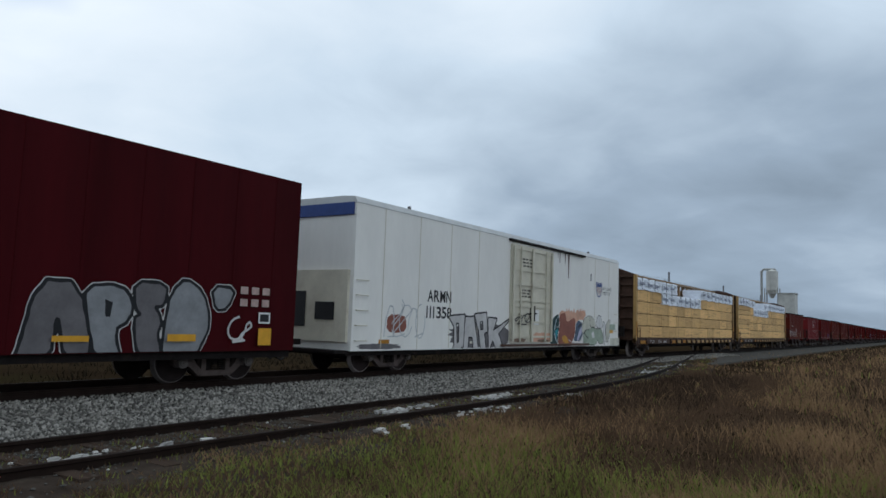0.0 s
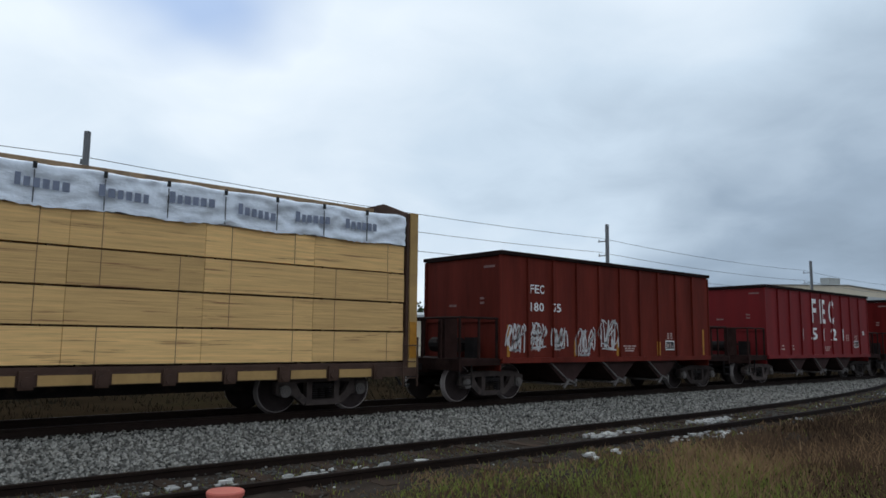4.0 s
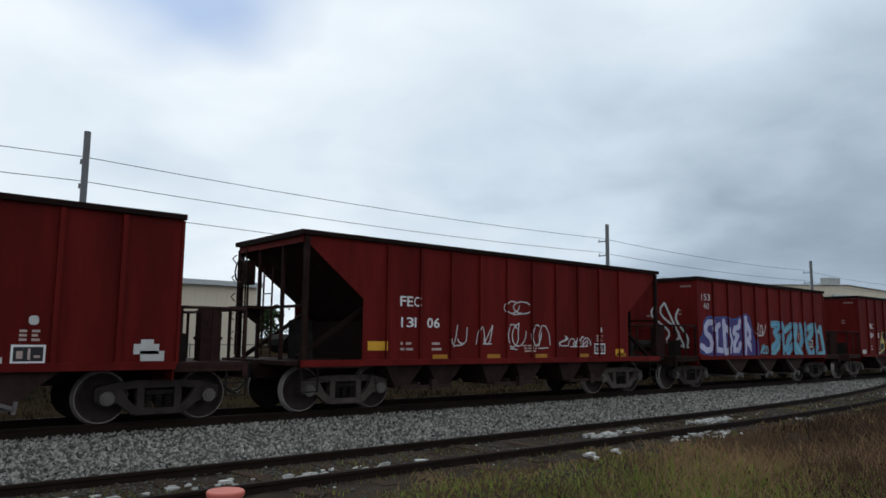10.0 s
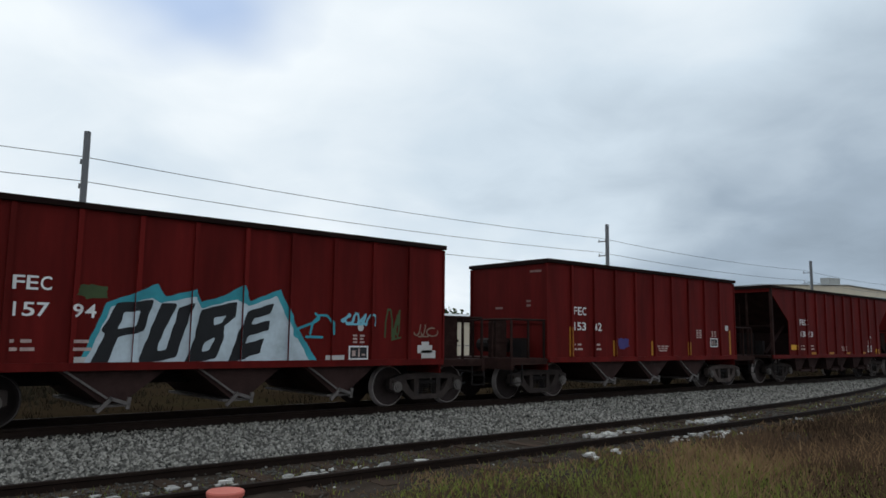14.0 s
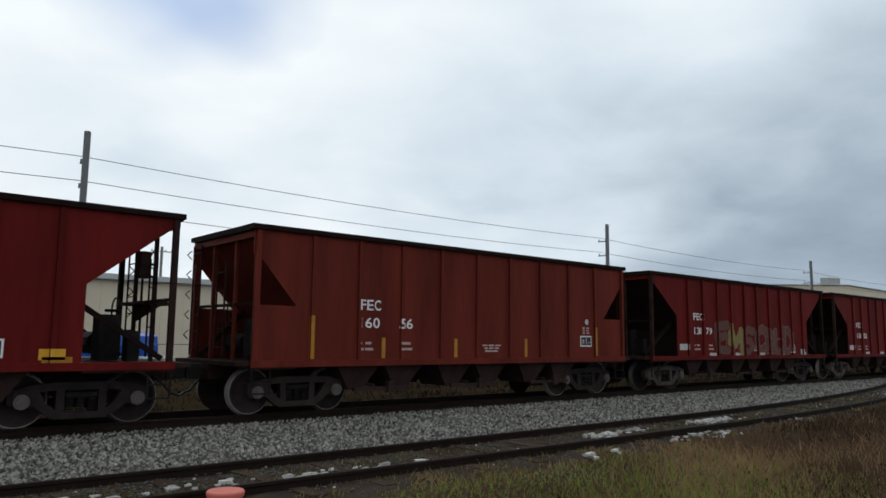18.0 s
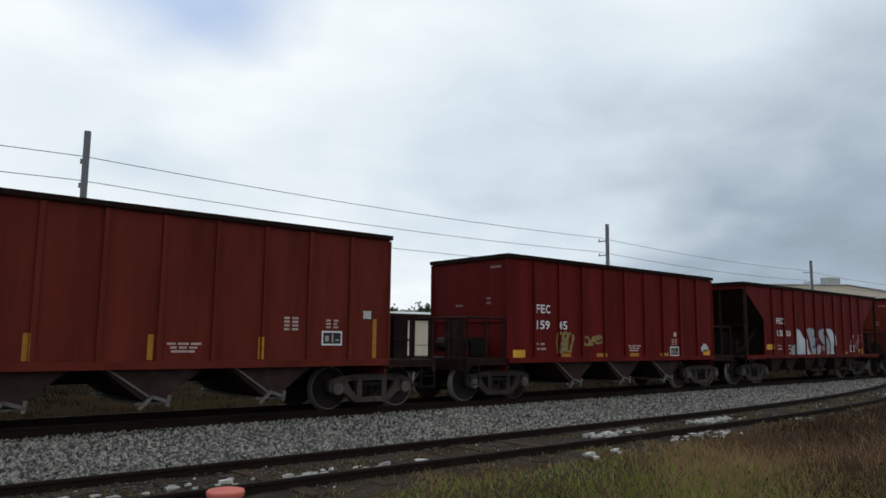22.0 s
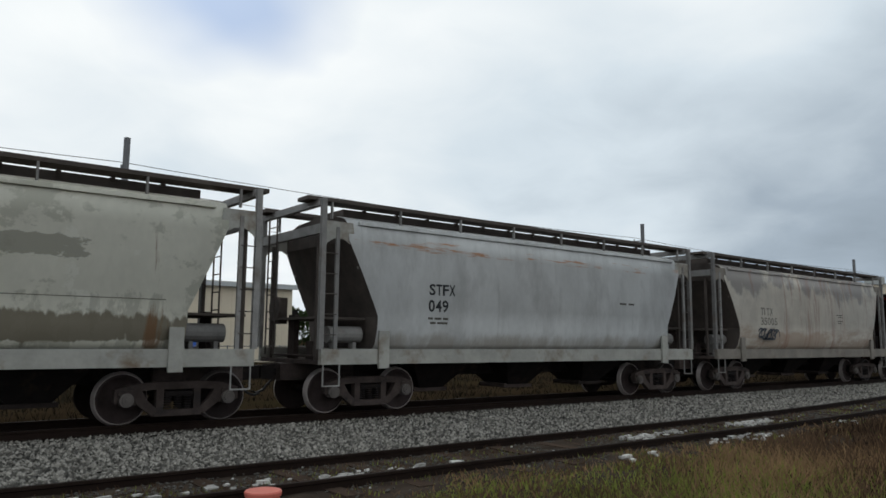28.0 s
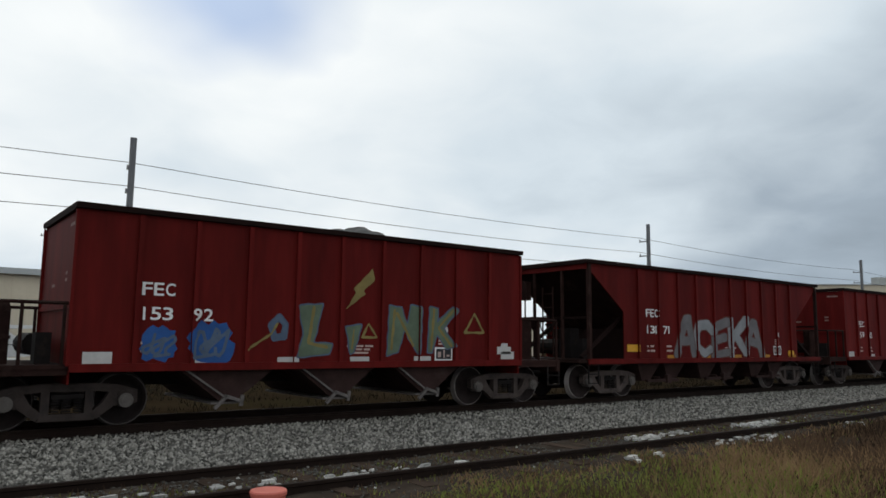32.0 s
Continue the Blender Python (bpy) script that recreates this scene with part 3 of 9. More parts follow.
def scrawl(x0, x1, z0, z1, width, turns, seed):
    """A sprayed tag: loops, hooks and ticks run together in a box: points and faces."""
    rnd = random.Random(seed)
    n = max(2, int(turns * 1.3))
    lines, tail = [], None
    for i in range(n):
        c = (i + 0.5) / n + rnd.uniform(-0.08, 0.08)
        w, h, zc = 0.75 / n * rnd.uniform(0.7, 1.3), 0.44 * rnd.uniform(0.7, 1.05), 0.5 + rnd.uniform(-0.08, 0.08)
        kind, lean = rnd.choice(("loop", "wave", "hook", "arch")), rnd.uniform(-0.05, 0.25)
        if kind == "loop":
            shape = [(math.cos(a), math.sin(a)) for a in np.linspace(rnd.uniform(0.4, 2), 6.6, 11)]
        elif kind == "wave":
            shape = [(0.9 * math.sin(2.6 * q), q) for q in np.linspace(1, -1, 9)]
        elif kind == "hook":
            shape = [(0.2, 1), (0.15, 0.2), (0.05, -0.6), (-0.3, -1), (-0.8, -0.8), (-0.9, -0.4)]
        else:
            shape = [(-0.8, -1), (-0.75, 0.1), (-0.3, 0.9), (0.25, 0.85), (0.7, 0.1), (0.8, -1)]
        pts = [(c + w * (u + lean * v), zc + h * v) for u, v in shape]
        if tail and rnd.random() < 0.6:
            pts.insert(0, tail)
        tail = pts[-1]
        lines.append([(x0 + (x1 - x0) * u, z0 + (z1 - z0) * v) for u, v in pts])
    if turns > 1:
        a = rnd.uniform(0.0, 0.4)
        lines.append([(x0 + (x1 - x0) * a, z0 + (z1 - z0) * 0.05), (x0 + (x1 - x0) * (a + 0.55), z0 + (z1 - z0) * rnd.uniform(0.0, 0.15))])
    xs, zs, gx, gz = grid(x0 - 0.12, x1 + 0.12, z0 - 0.15, z1 + 0.15, max(0.02, width * 0.5))
    return region(xs, zs, reach(gx, gz, lines) - width * 0.5)


def blob(x0, x1, z0, z1, seed, n=26, rough=0.16):
    """A patch of paint with an uneven outline."""
    rnd = random.Random(seed)
    pts = []
    for i in range(n):
        a = 2 * math.pi * i / n
        r = 1 + rnd.uniform(-rough, rough)
        c, s_ = math.cos(a), math.sin(a)
        k = (abs(c) ** 3 + abs(s_) ** 3) ** (-1 / 3)
        pts.append(((x0 + x1) / 2 + c * k * r * (x1 - x0) / 2, (z0 + z1) / 2 + s_ * k * r * (z1 - z0) / 2))
    return pts, [tuple(range(n))]


def rect(x0, x1, z0, z1):
    return [(x0, z0), (x1, z0), (x1, z1), (x0, z1)], [(0, 1, 2, 3)]


def drape(shape, side, ribs, depth, lift):
    """Lays a flat shape on a side at y = side whose upright ribs stand out by depth towards the viewer."""
    pts, faces = shape
    bm = B()
    vs = [bm.verts.new((x, 0, z)) for x, z in pts]
    for f in faces:
        if len(set(f)) == len(f) > 2:
            try:
                bm.faces.new([vs[i] for i in f])
            except ValueError:
                pass
    x_lo, x_hi = min(p[0] for p in pts), max(p[0] for p in pts)
    cuts = [(a, b) for a, b in ribs if a < x_hi and b > x_lo]
    for a, b in cuts:
        for c in (a, b):
            bmesh.ops.bisect_plane(bm, geom=bm.verts[:] + bm.edges[:] + bm.faces[:], plane_co=(c, 0, 0), plane_no=(1, 0, 0), dist=1e-5)
    out = B()
    for f in bm.faces:
        cx = sum(v.co.x for v in f.verts) / len(f.verts)
        y = side - lift - (depth if any(a < cx < b for a, b in cuts) else 0)
        out.faces.new([out.verts.new((v.co.x, y, v.co.z)) for v in f.verts][::1])
    bm.free()
    for f in out.faces:
        f.normal_update()
        if f.normal.y > 0:
            f.normal_flip()
    return out


def paint(name, shape, material, car, side, ribs=(), depth=0.0, lift=0.004, label=""):
    bm = drape(shape, side, ribs, depth, lift)
    me = bpy.data.meshes.new(name)
    bm.to_mesh(me); bm.free()
    me.materials.append(material)
    ob = new(name, me)
    ob.parent = car
    return tagged(ob, label) if label else ob


# ---------------------------------------------------------------- rolling gear, shared by all cars
WHEEL_R = 0.46


def make_meshes():
    d = {}
    bm = B(); rod(bm, (0, -0.9, 0), (0, 0.9, 0), 0.08, 10); rod(bm, (0, -1.07, 0), (0, -0.85, 0), 0.06, 8); d["axle"] = mesh_of("axle", bm, M_IRON)
    bm = B()
    lathe_y(bm, [(0.09, -0.80, 0), (0.14, -0.82, 0), (0.16, -0.79, 0), (0.36, -0.765, 0), (0.37, -0.80, 0), (0.425, -0.80, 0), (0.438, -0.80, 1), (0.455, -0.80, 1), (0.46, -0.79, 1), (0.465, -0.70, 1), (0.49, -0.68, 0), (0.485, -0.665, 0), (0.36, -0.66, 0), (0.10, -0.70, 0)], 30)
    d["wheel"] = mesh_of("wheel", bm, M_WHEEL, M_RIM)
    # cast side frame with two openings, pedestals and bearing caps
    bm = B()
    y0, y1 = -1.13, -0.97
    prism(bm, [(-1.10, 0.585), (-0.76, 0.60), (-0.40, 0.63), (0.40, 0.63), (0.76, 0.60), (1.10, 0.585), (1.12, 0.64), (0.80, 0.73), (0.42, 0.765), (-0.42, 0.765), (-0.80, 0.73), (-1.12, 0.64)], y0, y1)
    prism(bm, [(-0.44, 0.15), (0.44, 0.15), (0.40, 0.265), (-0.40, 0.265)], y0, y1)
    for s in (-1, 1):
        prism(bm, [(s * 0.66, 0.62), (s * 0.88, 0.60), (s * 0.72, 0.36), (s * 0.46, 0.16), (s * 0.36, 0.27), (s * 0.54, 0.42)], y0 + 0.005, y1 - 0.01)
        prism(bm, [(s * 0.27, 0.26), (s * 0.40, 0.26), (s * 0.40, 0.64), (s * 0.27, 0.64)], y0 + 0.002, y1)
        prism(bm, [(s * 0.74, 0.36), (s * 0.81, 0.38), (s * 0.81, 0.61), (s * 0.74, 0.61)], y0 + 0.01, y1)
        prism(bm, [(s * 1.04, 0.39), (s * 1.12, 0.42), (s * 1.12, 0.61), (s * 1.04, 0.61)], y0 + 0.01, y1)
        prism(bm, [(s * 0.78, 0.55), (s * 1.07, 0.55), (s * 1.04, 0.63), (s * 0.81, 0.63)], y0 - 0.03, y1)
        n0 = len(bm.faces)
        rod(bm, (s * 0.92, -1.18, 0.46), (s * 0.92, -0.95, 0.46), 0.125, 14)
        rod(bm, (s * 0.92, -1.205, 0.46), (s * 0.92, -1.18, 0.46), 0.085, 10)
        rod(bm, (s * 0.92, -1.22, 0.46), (s * 0.92, -1.20, 0.46), 0.03, 6)
        for f in list(bm.faces)[n0:]:
            f.material_index = 1
    d["side_frame"] = mesh_of("side_frame", bm, M_TRUCK, M_CAP)
    bm = B()
    for x in (-0.18, 0.0, 0.18):
        for k in range(5):
            rod(bm, (x, -1.05, 0.29 + k * 0.045), (x, -1.05, 0.315 + k * 0.045), 0.075, 8)
    box(bm, -0.25, 0.25, -1.12, -0.98, 0.51, 0.585)
    d["springs"] = mesh_of("springs", bm, M_IRON)
    bm = B(); box(bm, -0.2, 0.2, -0.96, 0.96, 0.45, 0.66); box(bm, -0.75, 0.75, -0.05, 0.05, 0.35, 0.42); box(bm, -0.62, -0.5, -0.8, 0.8, 0.36, 0.44); box(bm, 0.5, 0.62, -0.8, 0.8, 0.36, 0.44)
    d["bolster"] = mesh_of("bolster", bm, M_IRON)
    # knuckle coupler, pointing to +x
    bm = B()
    box(bm, -0.55, 0.0, -0.08, 0.08, 0.78, 0.94); box(bm, 0.0, 0.16, -0.15, 0.13, 0.70, 1.02); box(bm, 0.16, 0.36, -0.15, -0.05, 0.72, 1.0); box(bm, 0.12, 0.3, 0.02, 0.13, 0.72, 1.0)
    d["coupler"] = mesh_of("coupler", bm, M_IRON)
    bm = B()
    pts = [Vector((0.0, -0.35, 0.78)), Vector((0.18, -0.35, 0.62)), Vector((0.34, -0.33, 0.45)), Vector((0.5, -0.3, 0.40)), Vector((0.62, -0.28, 0.44))]
    tube(bm, pts, 0.025, 6)
    d["brake_hose"] = mesh_of("brake_hose", bm, M_BLACK)
    return d


GEAR = make_meshes()


def gear(name, key, parent, m=None):
    ob = new(name, GEAR[key])
    ob.parent = parent
    if m is not None:
        ob.matrix_basis = m
    return ob


def running_gear(car, xs, x_lo, x_hi):
    """Two trucks centred at xs; couplers at the ends x_lo and x_hi."""
    flip = pose(0, 0, 0, 0, 0, 180)
    for xc in xs:
        bol = gear("truck_bolster", "bolster", car, pose(xc, 0, 0))
        gear("side_frame", "side_frame", bol); gear("side_frame", "side_frame", bol, flip)
        tagged(gear("spring_nest", "springs", bol), kind="stuff"); tagged(gear("spring_nest", "springs", bol, flip), kind="stuff")
        for dx in (-0.92, 0.92):
            ax = gear("axle", "axle", car, pose(xc + dx, 0, WHEEL_R))
            gear("wheel", "wheel", ax); gear("wheel", "wheel", ax, flip)
    gear("coupler", "coupler", car, pose(x_hi - 0.30, 0, 0)); gear("coupler", "coupler", car, pose(x_lo + 0.30, 0, 0, 0, 0, 180))
    gear("brake_hose", "brake_hose", car, pose(x_hi - 0.6, 0, 0)); gear("brake_hose", "brake_hose", car, pose(x_lo + 0.6, 0, 0, 0, 0, 180))


def ladder(bm, x, y, z0, z1, w, along="x", n=6, r=0.014):
    for k in range(n):
        z = z0 + (z1 - z0) * (k + 0.5) / n
        if along == "x":
            rod(bm, (x, y, z), (x + w, y, z), r, 5)
        else:
            rod(bm, (x, y, z), (x, y + w, z), r, 5)
    for q in (0, w):
        if along == "x":
            beam(bm, (x + q, y, z0), (x + q, y, z1), 0.03, 0.03)
        else:
            beam(bm, (x, y + q, z0), (x, y + q, z1), 0.03, 0.03)


HALF = 1.58         # half a car's width


def grab(bm, x0, x1, y, z):
    rod(bm, (x0, y, z), (x1, y, z), 0.012, 5)


def chute(car, xc, half_len, z0=1.06, z1=0.40, mid=0.32):
    """One hopper bay under the floor: two slope sheets, gates and their arms."""
    bay = B()
    for s in (-1, 1):
        y = s * 1.42
        prism(bay, [(xc - half_len, z0), (xc + half_len, z0), (xc + mid * 0.5, z1), (xc - mid * 0.5, z1)], min(y, y - s * 0.04), max(y, y - s * 0.04))
    for s in (-1, 1):
        a, b = (xc + s * half_len, z0), (xc + s * mid * 0.5, z1)
        v = [bay.verts.new((a[0], -1.40, a[1])), bay.verts.new((a[0], 1.40, a[1])), bay.verts.new((b[0], 1.40, b[1])), bay.verts.new((b[0], -1.40, b[1]))]
        bay.faces.new(v)
    ob = part("hopper_bay", bay, M_CHUTE, car)
    g = B()
    beam(g, (xc - half_len * 0.80, -1.47, z0 - 0.08), (xc - 0.10, -1.47, z1 + 0.09), 0.035, 0.035)
    beam(g, (xc - 0.26, -1.47, z1 - 0.13), (xc - 0.02, -1.47, z1 + 0.10), 0.05, 0.06)
    beam(g, (xc - 0.06, -1.47, z1 + 0.09), (xc + 0.27, -1.47, z1 - 0.02), 0.05, 0.06)
    beam(g, (xc + 0.24, -1.47, z1 - 0.10), (xc + 0.27, -1.47, z1 + 0.10), 0.05, 0.06)
    box(g, xc - 0.3, xc + 0.3, -1.4, 1.4, z1 - 0.06, z1 - 0.02)
    part("discharge_gate", g, M_ARM, ob)


def side_ribs(n_ribs, x_first, step, w=0.085):
    return [(x_first + step * i - w / 2, x_first + step * i + w / 2) for i in range(n_ribs)]


RIB_D = 0.06
A_LEN, A_TOP, A_SILL = 10.1, 3.80, 1.07
RIBS_A = side_ribs(9, 1.01, 1.01)
B_LEN = 12.80
RIBS_B = side_ribs(12, 1.24, 0.956)
RIBS_B2 = side_ribs(9, 1.35, 1.17)
C_LEN = 12.1


def walls_and_chord(car, x0, x1, top, paint_mat, outline, ribs, ends=True):
    """Both side sheets with their ribs, the top chord all round and the side sills."""
    for s in (-1, 1):
        y = s * (HALF - RIB_D)
        bm = B()
        prism(bm, outline, min(y, y - s * 0.03), max(y, y - s * 0.03))
        sheet = part("side_sheet", bm, paint_mat, car)
        for a, b in ribs:
            r = B()
            ya, yb = sorted((y + s * 0.001, y + s * RIB_D))
            prism(r, [(a, A_SILL), (b, A_SILL), (b, top - 0.12), (a, top - 0.12)], ya, yb)
            part("side_rib", r, paint_mat, sheet)
        c = B()
        ya, yb = sorted((s * (HALF - 0.11), s * (HALF + 0.02)))
        box(c, x0 - 0.06, x1 + 0.06, ya, yb, top - 0.10, top)
        part("top_chord", c, M_CHORD, car)
        c = B()
        ya, yb = sorted((s * (HALF - 0.10), s * (HALF + 0.012)))
        box(c, x0, x1, ya, yb, A_SILL - 0.10, A_SILL + 0.035)
        part("side_sill", c, paint_mat, car)
    for x in (x0 - 0.06, x1 - 0.06):
        c = B(); box(c, x, x + 0.12, -HALF + 0.112, HALF - 0.112, top - 0.12, top)
        part("end_chord", c, M_CHORD, car)


def brake_gear(bm, x, s):
    """Air reservoir, valve box and hand wheel on an end platform; s: +1 for the end at greater x."""
    box(bm, x + s * 0.30 - 0.18, x + s * 0.30 + 0.18, -0.35, 0.10, 1.10, 1.95)
    rod(bm, (x + s * 0.28, 0.25, 1.42), (x + s * 0.28, 1.05, 1.42), 0.22, 10)
    box(bm, x + s * 0.55 - 0.1, x + s * 0.55 + 0.1, -0.95, -0.65, 1.10, 1.65)
    for k in range(10):
        a, b = 2 * math.pi * k / 10, 2 * math.pi * (k + 1) / 10
        rod(bm, (x + s * 0.62, 0.45 + 0.26 * math.cos(a), 2.05 + 0.26 * math.sin(a)), (x + s * 0.62, 0.45 + 0.26 * math.cos(b), 2.05 + 0.26 * math.sin(b)), 0.018, 5)
    rod(bm, (x + s * 0.42, 0.45, 2.05), (x + s * 0.66, 0.45, 2.05), 0.03, 6)


def box_hopper(name, paint_mat, label, A_TOP=A_TOP):
    """An open hopper with upright ends and a railed platform at each end."""
    car = tagged(new(name), label, "hopper car", "train", )
    o = [(0, A_SILL), (A_LEN, A_SILL), (A_LEN, A_TOP - 0.10), (0, A_TOP - 0.10)]
    walls_and_chord(car, 0, A_LEN, A_TOP, paint_mat, o, RIBS_A)
    for x, s in ((0.0, -1), (A_LEN, 1)):
        bm = B()
        box(bm, min(x, x - s * 0.03), max(x, x - s * 0.03), -HALF + RIB_D + 0.031, HALF - RIB_D - 0.031, A_SILL - 0.3, A_TOP - 0.125)
        e = part("end_sheet", bm, paint_mat, car)
        r = B()
        box(r, min(x, x + s * 0.045), max(x, x + s * 0.045), -HALF + 0.06, HALF - 0.06, 2.02, 2.10)
        for y in (-HALF + 0.03, HALF - 0.09):
            box(r, min(x, x + s * 0.05), max(x, x + s * 0.05), y, y + 0.06, A_SILL, A_TOP - 0.125)
        part("end_stiffener", r, paint_mat, e)
        p = B()
        xa, xb = sorted((x + s * 0.005, x + s * 1.42))
        box(p, xa, xb, -1.52, 1.52, 1.02, 1.09)
        box(p, xb - 0.1 if s > 0 else xa, xb if s > 0 else xa + 0.1, -1.52, 1.52, 0.80, 1.02)
        box(p, xa, xb, -0.3, 0.3, 0.72, 1.02)
        for y in (-1.5, 1.42):
            box(p, xa, xb, y, y + 0.08, 0.92, 1.02)
        part("end_platform", p, M_GRIME_SHADE, car)
        xo = x + s * 1.36
        for xx, y in [(x + s * q, y) for q in (0.10, 0.72) for y in (-1.46, 1.46)] + [(xo, y) for y in (-1.46, -0.75, 0.0, 0.75, 1.46)]:
            h = B(); beam(h, (xx, y, 1.091), (xx, y, 2.077), 0.05, 0.05)
            part("railing_post", h, M_GRIME_SHADE, car)
        h = B(); tube(h, [(x + s * 0.05, -1.46, 2.10), (xo, -1.46, 2.10), (xo, 1.46, 2.10), (x + s * 0.05, 1.46, 2.10)], 0.03, 4)
        part("top_rail", h, M_GRIME_SHADE, car)
        g = B()
        rod(g, (x + s * 0.34, -0.35, 1.42), (x + s * 0.34, 0.75, 1.42), 0.20, 12)
        box(g, x + s * 0.30 - 0.12, x + s * 0.30 + 0.12, -0.95, -0.6, 1.09, 1.62); rod(g, (x + s * 0.3, -0.75, 1.55), (x + s * 0.34, -0.3, 1.45), 0.025, 6)
        part("brake_gear", g, M_IRON, car)
        g = B()
        xa, xb = sorted((x + s * 0.78, x + s * 1.20))
        prism(g, [(xa, 1.09), (xb, 1.09), (xb, 2.02), (xb - 0.04, 2.14), (xa + 0.04, 2.14), (xa, 2.02)], -0.72, -0.44)
        box(g, xa - 0.02, xb + 0.02, -0.75, -0.41, 1.50, 1.56)
        part("equipment_stand", g, M_GRIME_SHADE, car)
        st = B()
        xs = x + s * 1.2
        for dx in (-0.2, 0.2):
            beam(st, (xs + dx, -1.50, 0.92), (xs + dx, -1.50, 0.45), 0.03, 0.03)
        for z in (0.46, 0.7):
            beam(st, (xs - 0.2, -1.50, z), (xs + 0.2, -1.50, z), 0.05, 0.025)
        part("sill_step", st, M_IRON, car)
    f = B()
    box(f, 0.05, A_LEN - 0.05, -1.45, 1.45, 1.10, 1.14)
    box(f, -1.4, A_LEN + 1.4, -0.22, 0.22, 0.66, 1.0)
    part("centre_sill", f, M_IRON, car)
    for x in (2.75, 5.05, 7.35):
        chute(car, x, 1.02)
    running_gear(car, (0.10, A_LEN - 0.10), -1.86, A_LEN + 1.86)
    return car


def slope_hopper(name, paint_mat, label, length=B_LEN, ribs=RIBS_B, closed=False, centre=1.4):
    """An open hopper whose ends slope down inside a cage of posts."""
    car = tagged(new(name), label, "hopper car", "train")
    n, zc = 1.55, 2.42        # how far the side is cut back at each end, and how low the cut's corner lies
    if closed:
        n, zc = 0.98, 2.20
    L = length
    t = A_TOP - 0.10
    lo = 0.06
    th = t if not closed else t - 0.50
    if closed:
        o = [(0.06, A_SILL), (L - 0.06, A_SILL), (L - 0.06, zc), (L - n, zc), (L - 0.10, th), (L, th), (L, t), (0, t), (0, th), (0.10, th), (n, zc), (0.06, zc)]
    else:
        o = [(n, A_SILL), (L - n, A_SILL), (L - n, zc), (L - lo, t - 0.12), (L - lo, t), (lo, t), (lo, t - 0.12), (n, zc)]
    keep = [r for r in ribs if n - 0.05 <= r[0] and r[1] <= L - n + 0.05]
    walls_and_chord(car, 0, L, A_TOP, paint_mat, o, keep)
    for x, s in ((0.0, -1), (L, 1)):
        bm = B()
        xi = x - s * n
        # slope sheet and the upright back plate below it
        run_in = (n - lo) / (t - 0.12 - zc) * (zc - 1.9) if not closed else 0.35
        v = [bm.verts.new((x - s * lo, y, t - 0.11)) for y in (-1.5, 1.5)] + [bm.verts.new((xi - s * run_in, y, 1.9)) for y in (1.5, -1.5)]
        bm.faces.new(v)
        # shade of the open end bay is put into the dark sheet and plate
        part("slope_sheet", bm, M_GRIME_SHADE if not closed else paint_mat, car)
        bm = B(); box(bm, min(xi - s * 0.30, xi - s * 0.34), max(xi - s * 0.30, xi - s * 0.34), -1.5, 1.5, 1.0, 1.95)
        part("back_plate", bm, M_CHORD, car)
        bm = B(); box(bm, min(x - s * 0.01, x - s * 0.05), max(x - s * 0.01, x - s * 0.05), -1.515, 1.515, t - 0.16, t)
        part("end_apron", bm, paint_mat, car)
        for y in (-HALF + 0.05, -0.55, 0.55, HALF - 0.05):
            p = B(); w = 0.10 if abs(y) > 1 else 0.07
            box(p, x - s * 0.09 - w / 2, x - s * 0.09 + w / 2, y - w / 2, y + w / 2, 1.09, A_TOP - 0.122)
            part("end_post", p, paint_mat if closed else M_GRIME_SHADE, car)
        d = B()
        for y in (-1.2, 1.2):
            beam(d, (x - s * 0.12, y, 1.15), (xi - s * 0.25, y, 2.25), 0.09, 0.09)
        beam(d, (x - s * 0.09, -1.5, 2.22), (x - s * 0.09, 1.5, 2.22), 0.06, 0.06)
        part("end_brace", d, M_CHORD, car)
        l = B()
        ladder(l, x + s * 0.03, 1.02, 1.15, 3.6, 0.42, "y", 7)
        ladder(l, x + s * 0.03, -0.30, 1.15, 3.1, 0.40, "y", 5)
        for k in range(5):
            a = 1.5 + 0.45 * k
            rod(l, (x + s * 0.06, 1.50, a), (x + s * 0.16, 1.50, a + 0.1), 0.012, 5); rod(l, (x + s * 0.16, 1.50, a + 0.1), (x + s * 0.06, 1.50, a + 0.2), 0.012, 5)
        part("end_ladder", l, M_GRIME_SHADE, car)
        if not closed:
            l = B(); box(l, min(x - s * 0.2, x + s * 0.50), max(x - s * 0.2, x + s * 0.50), -0.1, 1.3, 2.18, 2.24); prism(l, [(x - s * 0.05, 2.18), (x + s * 0.42, 2.18), (x - s * 0.05, 1.85)], 0.5, 0.56)
            part("brake_platform", l, M_GRIME_SHADE, car)
            l = B()
            for k in range(9):
                a0, a1 = 2 * math.pi * k / 9, 2 * math.pi * (k + 1) / 9
                rod(l, (x + s * 0.30, 0.75 + 0.27 * math.cos(a0), 3.05 + 0.27 * math.sin(a0)), (x + s * 0.30, 0.75 + 0.27 * math.cos(a1), 3.05 + 0.27 * math.sin(a1)), 0.02, 5)
            box(l, min(x, x + s * 0.2), max(x, x + s * 0.2), 0.6, 0.9, 2.75, 3.3); rod(l, (x + s * 0.2, 0.75, 3.05), (x + s * 0.32, 0.75, 3.05), 0.03, 6); rod(l, (x + s * 0.1, 0.75, 1.1), (x + s * 0.1, 0.75, 2.75), 0.025, 6)
            part("hand_brake", l, M_GRIME_SHADE, car)
        g = B()
        brake_gear(g, x - s * 1.1, s)
        part("brake_gear", g, M_IRON, car)
        p = B()
        xa, xb = sorted((x + s * 0.30, xi - s * 0.30))
        box(p, xa, xb, -1.52, 1.52, 1.0, 1.085)
